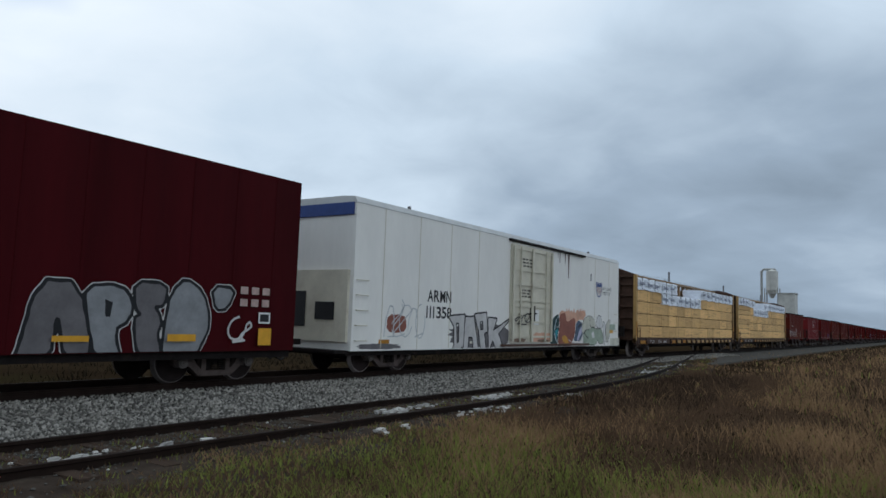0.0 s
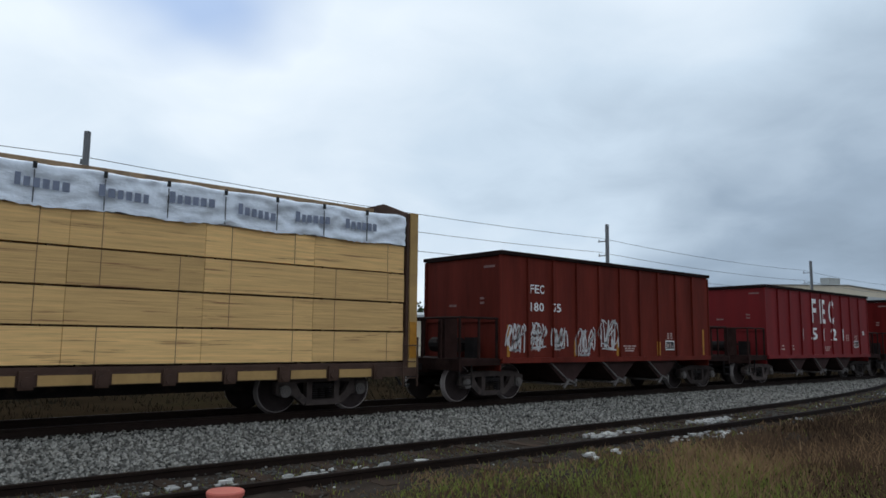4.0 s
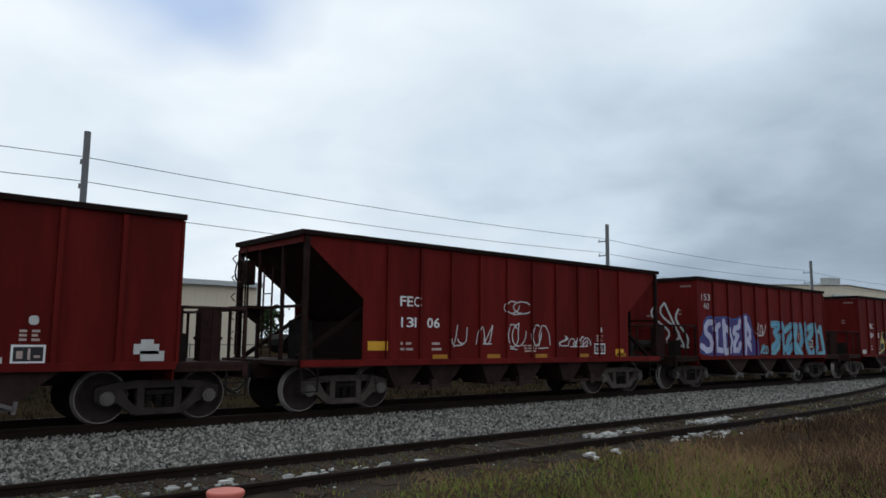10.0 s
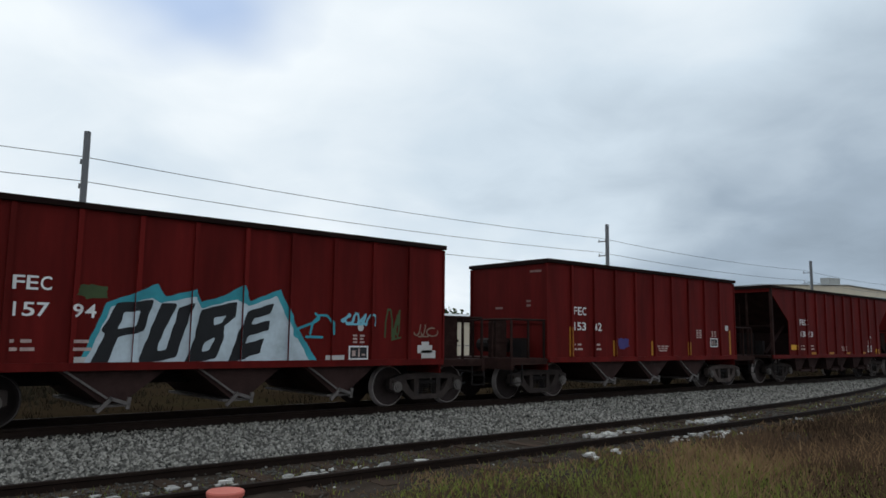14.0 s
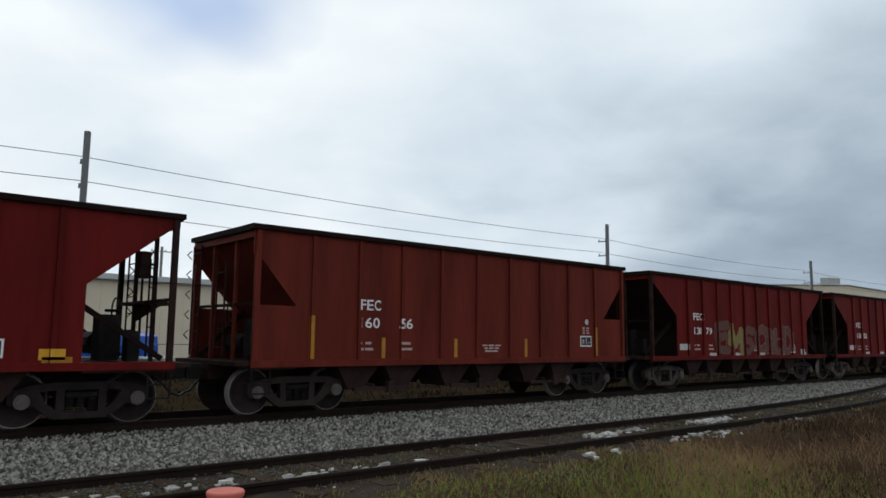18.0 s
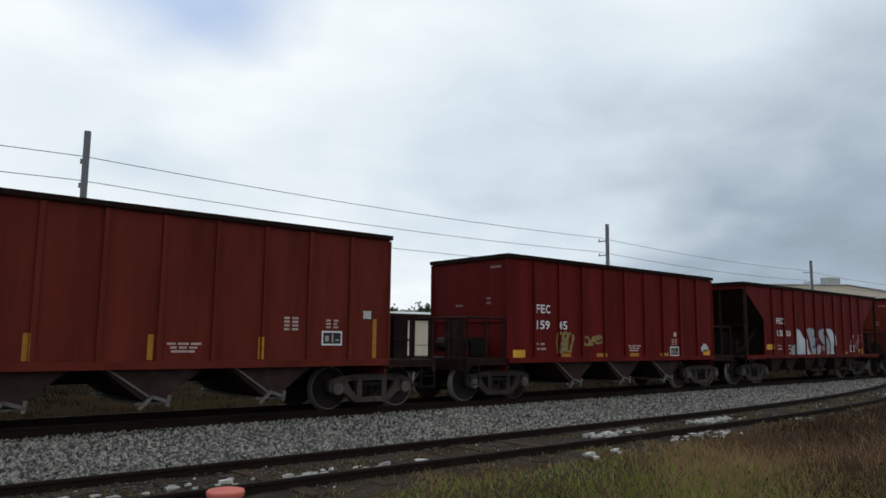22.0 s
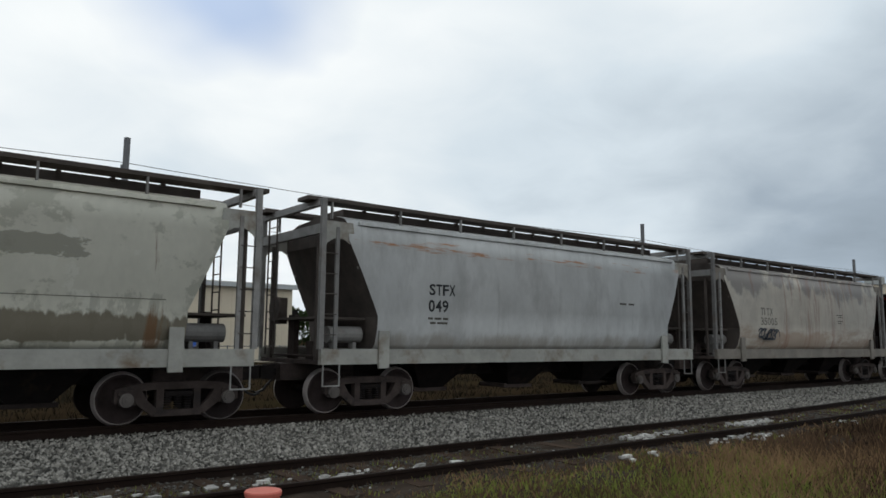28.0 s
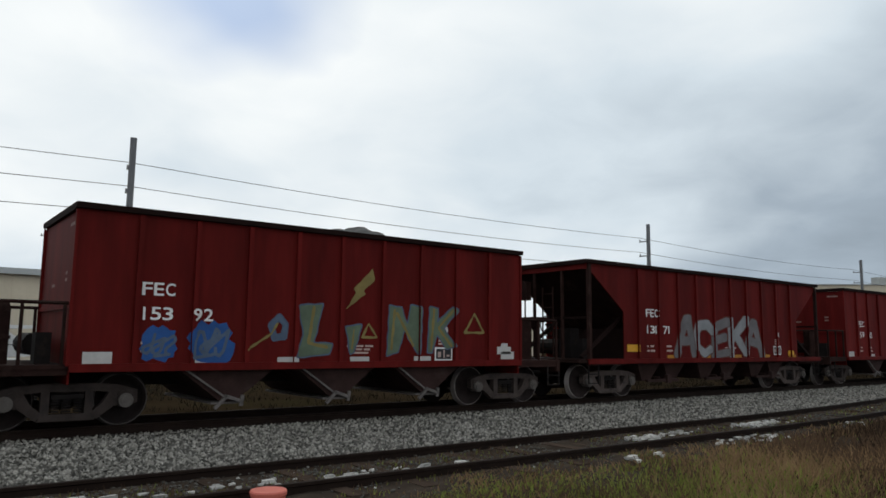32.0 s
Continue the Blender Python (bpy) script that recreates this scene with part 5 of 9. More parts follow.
def reefer():
    """The white refrigerator car with a plug door."""
    L, T, Z = 20.45, 5.0, 0.66
    car = tagged(new("refrigerator_car"), "white refrigerator boxcar with plug door, rust streaks and spray paint", "boxcar", "train")
    bm = B()
    box(bm, 0, L, -1.58, 1.58, Z, T - 0.221)
    part("insulated_body", bm, M_REEFER, car)
    bm = B()
    extrude_x(bm, [(-1.59, T - 0.22), (1.59, T - 0.22), (1.59, T - 0.19), (1.50, T - 0.03), (1.1, T), (-1.1, T), (-1.50, T - 0.03), (-1.59, T - 0.19)], -0.01, L + 0.01)
    part("roof", bm, M_GALV, car, "galvanised grey roof")
    for i in range(11):
        c = B(); x = 1.3 + i * 1.78
        if 8.2 < x < 15.9:
            continue
        box(c, x - 0.012, x + 0.012, -1.588, -1.58, Z + 0.02, T - 0.22); part("panel_seam", c, M_REEFDIRT, car)
    # plug door with its rods, guide rails and gutter
    d = B(); box(d, 8.95, 12.45, -1.66, -1.581, 0.86, 4.60); door = part("plug_door", d, M_REEFDIRT, car, "cream plug door with rods")
    for x, w_ in ((8.98, 0.10), (9.55, 0.05), (10.55, 0.16), (11.75, 0.05), (12.30, 0.10)):
        p = B(); beam(p, (x + 0.05, -1.725, 0.9), (x + 0.05, -1.725, 4.55), 0.05, w_); part("door_rod", p, M_REEFDIRT, door)
    for z in (1.05, 1.62, 2.22, 2.45, 3.05, 3.62, 4.42):
        p = B(); box(p, 9.0, 12.4, -1.698, -1.661, z, z + 0.075); part("door_rib", p, M_REEFDIRT, door)
    p = B(); rod(p, (10.4, -1.72, 2.0), (11.0, -1.72, 2.0), 0.03); box(p, 10.5, 10.9, -1.70, -1.661, 1.7, 2.3); part("door_latch", p, M_IRON, door)
    c = B(); box(c, 8.8, 15.9, -1.70, -1.581, 4.70, 4.78); part("door_track", c, M_IRON, car)
    c = B(); box(c, 8.3, 16.4, -1.72, -1.581, 0.72, 0.80); part("door_sill_track", c, M_RUNOFF, car)
    c = B(); box(c, 0.0, L, -1.40, 1.40, 0.52, 0.655); box(c, 0.6, L - 0.6, -0.3, 0.3, 0.40, 0.52); part("underframe", c, M_IRON, car)
    for x, w, z0, z1 in ((13.15, 0.06, 4.4, 4.68), (13.31, 0.1, 4.21, 4.68), (13.85, 0.11, 4.2, 4.68), (14.19, 0.17, 3.64, 4.68)):
        paint("rust_run", ([(x, z1), (x + w, z1), (x + w * 0.7, z0), (x + w * 0.3, z0)], [(0, 1, 2, 3)]), M_RUNOFF, car, -1.58, lift=0.005)
    for x0, x1, n_ in ((0.12, 0.60, 5), (L - 0.6, L - 0.12, 4)):
        for k in range(n_):
            z = 0.95 + 0.42 * k
            l = B(); tube(l, [(x0, -1.582, z), (x0, -1.645, z), (x1, -1.645, z), (x1, -1.582, z)], 0.014, 5)
            part("grab_iron", l, M_REEFDIRT, car)
    for x, s in ((0.0, -1), (L, 1)):
        e = B(); xa, xb = sorted((x, x + s * 0.05)); box(e, xa, xb, -1.5, 1.5, 4.45, 4.80); part("end_band", e, M_BLUE if s < 0 else M_REEFER, car)
        e = B(); xa, xb = sorted((x + s * 0.001, x + s * 0.10)); box(e, xa, xb, -1.45, 1.35, 0.9, 2.9); part("machinery_housing", e, M_REEFDIRT, car)
        e = B(); xa, xb = sorted((x + s * 0.101, x + s * 0.13)); box(e, xa, xb, -1.0, -0.3, 1.5, 2.0); box(e, xa, xb, 0.1, 0.9, 1.3, 2.3); part("grille", e, M_BLACK, car)
        e = B(); box(e, min(x, x + s * 0.55), max(x, x + s * 0.55), -1.5, 1.5, 0.60, 0.68); part("end_sill", e, M_IRON, car)
    f = lambda *a: paint(*a[:2], a[2], car, -1.58, label=a[3] if len(a) > 3 else "")
    f("lettering", letters("ARMN", 3.56, 4.96, 2.18, 2.54, 0.022), M_BLACK, "black reporting mark")
    f("lettering", letters("111358", 3.53, 4.99, 1.66, 2.02, 0.022), M_BLACK, "black car number")
    f("lettering", letters("BUILDING", 18.26, 19.45, 3.34, 3.50), M_BLACK, "black slogan"); f("lettering", letters("AMERICA", 18.26, 19.25, 3.12, 3.28), M_BLACK, "black slogan")
    shield = [(17.45, 3.52), (17.50, 3.70), (17.85, 3.64), (18.18, 3.70), (18.22, 3.52), (18.16, 3.2), (18.02, 3.02), (17.84, 2.96), (17.66, 3.02), (17.52, 3.2)]
    f("emblem", (shield, [tuple(range(10))]), M_BLUE, "plain shield emblem")
    inner = [(17.845 + (x - 17.845) * 0.86, 3.34 + (z - 3.34) * 0.86) for x, z in shield]
    paint("emblem_field", (inner, [tuple(range(10))]), M_WHITE, car, -1.58, lift=0.0065)
    paint("emblem_band", ([(17.50, 3.46), (17.54, 3.63), (17.85, 3.58), (18.14, 3.63), (18.17, 3.46)], [(0, 1, 2, 3, 4)]), M_BLUE, car, -1.58, lift=0.009)
    for i in range(5):
        paint("emblem_stripe", rect(17.565 + i * 0.125, 17.625 + i * 0.125, 3.08 + 0.05 * abs(i - 2), 3.45), M_SPRAY["brick"], car, -1.58, lift=0.009)
    f("stencil", rect(16.77, 16.88, 3.68, 4.03), M_BLACK)
    f("patch", blob(1.55, 2.5, 1.18, 1.72, 3, 30, 0.05), M_SPRAY["brick"], "brick-red painted-out patch")
    f("stencil", rect(18.6, 19.05, 1.24, 1.56), M_BLACK); f("reflector", rect(19.15, 19.75, 1.28, 1.50), M_YELLOW); f("reflector", rect(1.2, 1.7, 0.86, 0.98), M_STRIPE)
    for x in (6.2, 14.2, 16.9):
        f("stencil", rect(x, x + 0.5, 0.84, 0.92), M_REEFDIRT)
    for x, z, n_ in ((9.75, 4.05, 3), (9.8, 3.92, 3), (9.85, 3.79, 3), (9.65, 2.84, 3), (9.6, 2.72, 3), (9.7, 2.60, 3)):
        for q in range(n_):
            paint("stencil", rect(x + 0.30 * q, x + 0.30 * q + 0.24 - 0.04 * (q % 2), z, z + 0.07), M_FADED, car, -1.66, lift=0.006)
    for i, (x0, x1, z1, c) in enumerate(((9.0, 10.2, 1.02, "ghost"), (10.6, 12.5, 1.25, "peach"), (11.2, 12.3, 0.98, "ghost"), (0.3, 2.2, 0.86, "dusty"))):
        paint("grime", blob(x0, x1, 0.70 if x1 < 3 else 0.88, z1, 81 + i, 40, 0.14), M_SPRAY[c], car, -1.58 if x1 < 3 else -1.66, lift=0.004 + 0.001 * i, label="brown grime low on the side")
    p = B(); box(p, 10.75, 11.25, -1.69, -1.662, 1.55, 2.15); part("notice_plate", p, M_WHITE, car)
    for x in (1.9, 2.7, 1.5):
        paint("spray_line", scrawl(x, x + 0.75, 1.0, 2.2, 0.035, 2, int(x * 7)), M_SPRAY["grey"], car, -1.58, lift=0.007)
    paint("spray_cloud", blob(4.95, 9.1, 0.70, 1.55, 44, 50, 0.08), M_SPRAY["dusty"], car, -1.58, lift=0.002)
    piece = []
    mark(piece, "pale", 0, ((4.85, 1.73), (5.8, 1.81), (5.76, 0.74), (5, 0.52), (5.2, 0.76), (5.17, 1.41)), ((5.28, 1.54), (5.47, 1.55), (5.49, 0.9), (5.35, 0.83)))
    mark(piece, "pale", 0, ((5.87, 1.73), (6.4, 1.75), (6.78, 0.5), (6.46, 0.49), (6.35, 1.07), (6.09, 1.07), (6.03, 0.5), (5.72, 0.51)))
    mark(piece, "pale", 0, ((6.46, 1.84), (7.25, 1.92), (7.36, 1.28), (7.13, 1.18), (7.3, 0.52), (6.95, 0.5), (6.77, 1.27)), ((6.8, 1.6), (7.03, 1.65), (7.09, 1.32), (6.86, 1.29)))
    mark(piece, "pale", 0, ((7.4, 1.74), (8.01, 1.72), (7.75, 1.28), (9, 1.73), (8.14, 1.19), (8.64, 0.51), (8.17, 0.48), (7.75, 0.97), (7.49, 0.57)))
    sprayed(piece, car, -1.58, line="black", edge=0.055, sill=0.68)
    piece = []
    mark(piece, "peach", 0, ((13.41, 2.07), (13.62, 2.22), (14.09, 2.17), (14.14, 2.32), (14.27, 2.18), (14.41, 2.35), (14.51, 2.18), (14.67, 2.27), (14.83, 2.15), (14.95, 2.36), (15.06, 2.14), (15.25, 2.25), (15.38, 2.34), (15.52, 2.21), (15.69, 2.37), (15.8, 2.23), (15.94, 2.36), (16.05, 2.21), (16.15, 2.34), (16.28, 2.08), (16, 1.86), (15.44, 1.84), (15.12, 1.68), (14.46, 1.08), (13.47, 1.09)))
    sprayed(piece, car, -1.58, lift=-0.009, sill=0.68)
    piece = []
    mark(piece, "pine", 0, ((12.41, 1.6), (12.73, 1.81), (13.01, 1.96), (13.38, 2.06), (13.42, 1.48), (13.28, 1.13), (13.31, 0.77), (12.96, 0.73), (12.49, 0.83), (12.43, 1.01), (12.62, 1.23), (12.45, 1.4)))
    mark(piece, "brick", 0, ((13.41, 2.06), (14.08, 2.12), (14.13, 1.69), (15.04, 1.96), (15.12, 1.68), (15.07, 1.18), (14.88, 0.95), (14.55, 0.59), (14.01, 0.65), (13.33, 0.77), (13.31, 1.09), (13.45, 1.51)))
    mark(piece, "slate", 0, ((15.16, 1.68), (15.48, 1.85), (15.87, 1.7), (15.96, 1.28), (15.84, 0.96), (15.24, 0.87), (14.92, 0.95), (15.1, 1.18)))
    sprayed(piece, car, -1.58, lift=-0.006, sill=0.68, soft=1)
    piece = []
    mark(piece, "ice", 0.043, ((13.41, 2), (13.1, 1.78), (12.96, 1.45), (12.95, 1.23), (13.07, 1), (13.24, 0.86)))
    mark(piece, "teal", 0, ((13, 1.32), (13.28, 1.46), (13.27, 1.18), (13.13, 0.95)))
    mark(piece, "lavender", 0, ((15.27, 0.92), (15.51, 1.33), (15.95, 1.7), (15.86, 1.3), (15.47, 0.93)))
    mark(piece, "orange", 0, ((13.69, 1.08), (13.98, 1.17), (14.27, 1.03), (14.42, 0.83), (14.15, 0.78), (13.79, 0.9)))
    mark(piece, "pale", 0.045, ((14.41, 0.96), (14.79, 0.83), (15.24, 0.81), (15.71, 0.91), (16, 1.24)))
    mark(piece, "black", 0.07, ((15.41, 1.52), (15.73, 1.66)))
    mark(piece, "pale", 0.037, ((13.07, 1.48), (13.36, 1.51)))
    mark(piece, "black", 0.041, ((13.3, 0.73), (13.9, 0.65), (14.57, 0.6)))
    sprayed(piece, car, -1.58, lift=-0.003, sill=0.68)
    piece = []
    mark(piece, "bone", 0, ((15.85, 1.33), (15.82, 1.59), (16.07, 1.89), (16.73, 2.09), (17.29, 1.87), (17.47, 1.55), (16.91, 1.56), (16.76, 1.44), (16.24, 1.43), (15.98, 1.24)))
    mark(piece, "white", 0, ((17.53, 1.54), (17.57, 1.91), (17.85, 2.13), (18.11, 2.04), (18.3, 1.63), (18.31, 1.5)))
    mark(piece, "mint", 0, ((16.07, 1.24), (16.32, 1.39), (16.91, 1.53), (17.55, 1.46), (18.24, 1.46), (18.4, 1.05), (18.45, 0.76), (17.88, 0.8), (17.66, 0.97), (17.51, 0.72), (16.8, 0.73), (16.05, 0.75), (15.99, 1.07)))
    mark(piece, "white", 0, ((18.36, 1.84), (18.67, 1.75), (18.71, 1.4), (18.66, 0.75), (18.52, 0.75), (18.44, 1.4)))
    mark(piece, "bone", 0, ((18.77, 1.67), (19.01, 1.88), (19.39, 1.91), (19.23, 1.65), (19.28, 1.16), (18.93, 0.78), (18.78, 1.05)))
    sprayed(piece, car, -1.58, line="black", edge=0.028, sill=0.68, soft=2)
    piece = []
    mark(piece, "mint", 0, ((19.25, 1.7), (19.98, 1.72), (20, 1.42), (19.26, 1.42)))
    mark(piece, "bone", 0, ((19.33, 1.03), (19.91, 1.04), (20.54, 1.06), (20.56, 0.64), (19.35, 0.66)))
    mark(piece, "black", 0.049, ((16.11, 1.27), (16.33, 1.11), (16.54, 1.04)))
    mark(piece, "black", 0.043, ((16.87, 1.54), (16.75, 1.66), (16.73, 2.09)))
    mark(piece, "white", 0, ((16.93, 1.27), (17.24, 1.34), (17.33, 1.06), (17.06, 1.03)))
    sprayed(piece, car, -1.58, lift=0.004, sill=0.68)
    paint("spray_line", scrawl(9.3, 10.75, 1.55, 2.0, 0.04, 4, 71), M_SPRAY["black"], car, -1.66, lift=0.05)
    running_gear(car, (2.3, L - 2.3), -1.25, L + 1.25)
    return car


def red_boxcar():
    L, T, Z = 17.0, 5.02, 0.72
    car = tagged(new("boxcar"), "dark red steel boxcar with silver sprayed lettering", "boxcar", "train")
    bm = B()
    extrude_x(bm, [(-1.54, Z), (1.54, Z), (1.54, T - 0.08), (0.4, T), (-0.4, T), (-1.54, T - 0.08)], 0, L)
    part("steel_body", bm, M_BOXRED, car)
    for i in range(14):
        c = B(); x = 0.6 + i * 1.2
        if 4.6 < x < 9.3:
            continue
        box(c, x - 0.03, x + 0.03, -1.548, -1.541, Z + 0.05, T - 0.14); part("side_post", c, M_BOXRED, car)
    c = B(); box(c, 4.8, 9.2, -1.60, -1.541, 0.8, 4.6); part("sliding_door", c, M_BOXRED, car)
    c = B(); box(c, 0, 9.6, -1.62, -1.5, T - 0.11, T - 0.02); part("door_track", c, M_CHORD, car)
    c = B(); box(c, 0.0, L, -1.40, 1.40, 0.55, 0.715); part("underframe", c, M_IRON, car)
    c = B(); box(c, L, L + 0.06, -1.45, 1.45, 0.7, 1.0)
    for k in range(6):
        box(c, L, L + 0.05, -1.4, 1.4, 1.2 + 0.6 * k, 1.34 + 0.6 * k)
    part("end_corrugation", c, M_BOXRED, car)
    piece = []
    mark(piece, "dusty", 0, ((10.63, 2.03), (11.36, 2.04), (11.74, 0.63), (11.22, 0.64), (11.08, 1.36), (10.97, 1.42), (10.92, 0.66), (10.26, 0.52), (10.38, 0.73)), ((10.98, 1.35), (11.07, 1.36), (11.1, 1.13), (10.99, 1.13)))
    mark(piece, "silver", 0, ((11.52, 1.98), (12.22, 2.03), (12.48, 1.76), (12.46, 1.4), (12.12, 1.18), (12.3, 0.62), (11.82, 0.63), (11.59, 1.45)), ((11.9, 1.77), (12.08, 1.71), (12.04, 1.43), (11.95, 1.43)))
    mark(piece, "dusty", 0, ((12.54, 2.12), (13.24, 2.12), (13.23, 1.72), (12.95, 1.67), (13.17, 1.42), (13.08, 1.04), (13.23, 0.67), (12.71, 0.64), (12.57, 1.39), (12.74, 1.48), (12.59, 1.62)))
    mark(piece, "silver", 0, ((13.39, 1.94), (13.72, 2.27), (14.2, 1.98), (14.41, 1.29), (14.05, 0.62), (13.26, 0.61), (13.29, 1.27)))
    mark(piece, "silver", 0, ((14.44, 2.13), (15.04, 2.13), (14.86, 1.7), (14.56, 1.65)))
    sprayed(piece, car, -1.55, line="black", edge=0.07, halo="pale", glow=0.02, sill=0.74, soft=1)
    for x0, x1, z0, z1 in ((10.9, 11.6, 0.95, 1.06), (13.3, 14.0, 0.95, 1.10), (15.75, 16.15, 0.85, 1.25)):
        paint("reflector", rect(x0, x1, z0, z1), M_YELLOW, car, -1.58, lift=0.06)
    for k in range(6):
        paint("stencil", rect(15.2 + 0.33 * (k % 3), 15.42 + 0.33 * (k % 3), 1.75 + 0.28 * (k // 3), 1.92 + 0.28 * (k // 3)), M_PINK, car, -1.58, lift=0.006)
    paint("stencil", rect(15.78, 16.14, 1.36, 1.62), M_WHITE, car, -1.58, lift=0.006); paint("stencil", rect(15.82, 16.10, 1.40, 1.58), M_BLACK, car, -1.58, lift=0.009)
    paint("spray_line", scrawl(15.0, 15.6, 0.9, 1.5, 0.05, 2, 5), M_SPRAY["pale"], car, -1.58, lift=0.008)
    running_gear(car, (2.0, L - 2.0), -0.9, L + 0.9)
    return car


# spray colours
M_SPRAY = {k: mat("spray_" + k, c, 0.6, var=0.25, scale=2.5, fine=14, bump=0, second=tuple(v * 0.55 for v in c), amount=0.35, edge=0.35) for k, c in {
    "white": (0.62, 0.61, 0.60), "silver": (0.22, 0.225, 0.235), "black": (0.012, 0.012, 0.014), "brick": (0.24, 0.085, 0.06), "slate": (0.07, 0.10, 0.15), "pale": (0.50, 0.48, 0.47),
    "mint": (0.33, 0.39, 0.31), "bone": (0.54, 0.53, 0.45), "rose": (0.27, 0.20, 0.19), "aqua": (0.06, 0.33, 0.37), "jade": (0.10, 0.135, 0.09), "moss": (0.045, 0.07, 0.025), "steel": (0.27, 0.29, 0.31), "lavender": (0.44, 0.43, 0.56), "purple": (0.05, 0.035, 0.15), "cyan": (0.15, 0.38, 0.46), "yellow": (0.50, 0.40, 0.15), "ice": (0.45, 0.52, 0.56), "sky": (0.12, 0.33, 0.47),
    "teal": (0.03, 0.26, 0.31), "orange": (0.50, 0.25, 0.04), "green": (0.10, 0.22, 0.07), "ghost": (0.19, 0.125, 0.09), "olive": (0.20, 0.15, 0.05), "blue": (0.014, 0.07, 0.23), "grey": (0.46, 0.48, 0.49), "peach": (0.60, 0.34, 0.24), "dull": (0.10, 0.035, 0.025), "dusty": (0.13, 0.12, 0.125), "pine": (0.015, 0.045, 0.045)}.items()}


def graffito(car, txt, x0, x1, z0, z1, fill, line, side, ribs=(), depth=0.0, seed=1, wild=0.6, gap=-0.05, thick=0.17, edge=0.045, sharp=0.0):
    """Sprayed letters in a wild hand: an outline, and fills that may differ by letter."""
    rnd = random.Random(seed)
    xs, zs, gx, gz = grid(x0 - 0.3, x1 + 0.3, max(z0 - 0.1, 0.62), z1 + 0.25, 0.035)
    cell = (x1 - x0) / len(txt)
    dist = []
    for i, ch in enumerate(txt):
        gw = cell * (1 - gap) * 0.80 * (1 + wild * rnd.uniform(0.0, 0.25))
        gh = (z1 - z0) * (1 - wild * rnd.uniform(0.0, 0.22)) * 0.84
        ox, oz = x0 + cell * (i + 0.5) - gw / 2, z0 + (z1 - z0) * 0.08 + wild * rnd.uniform(0, 0.12) * (z1 - z0)
        lean, swell = wild * rnd.uniform(-0.3, 0.3), wild * rnd.uniform(-0.35, 0.35)
        w = thick * min(gw, gh)
        lines = [[(ox + gw * (u + lean * (v - 0.5) + swell * (u - 0.5) * (v - 0.5)), oz + gh * (v + wild * 0.12 * math.sin(3 * u + 2 * i))) for u, v in st] for st in STROKES[ch]]
        # strokes swell towards the top
        d = reach(gx, gz, lines, sharp) - w * (0.85 + 0.3 * np.clip((gz - oz) / gh, 0, 1))
        d += 0.012 * np.sin(gx * 9 + i) * np.sin(gz * 11)
        for e in dist:
            d = np.maximum(d, edge * 0.8 - e)
        dist.append(d)
    if line:
        paint("spray_outline", region(xs, zs, np.minimum.reduce(dist) - edge), M_SPRAY[line], car, side, ribs, depth, 0.008, "sprayed outline")
    for i, d in enumerate(dist):
        tone = fill[i % len(fill)] if isinstance(fill, tuple) else fill
        paint("spray_letter", region(xs, zs, d), M_SPRAY[tone], car, side, ribs, depth, 0.011)


def inside(gx, gz, ring):
    """True where the nodes lie within a closed outline."""
    odd = np.zeros(gx.shape, bool)
    for (ax, az), (bx, bz) in zip(ring, ring[1:] + ring[:1]):
        if az != bz:
            odd ^= ((az > gz) != (bz > gz)) & (gx < (bx - ax) * (gz - az) / (bz - az) + ax)
    return odd


def mark(piece, fill, width, pts, *more):
    """Adds a letter to a sprayed piece: brush strokes of that width, or with no width an outline and its holes."""
    piece.append((fill, width, pts, more))


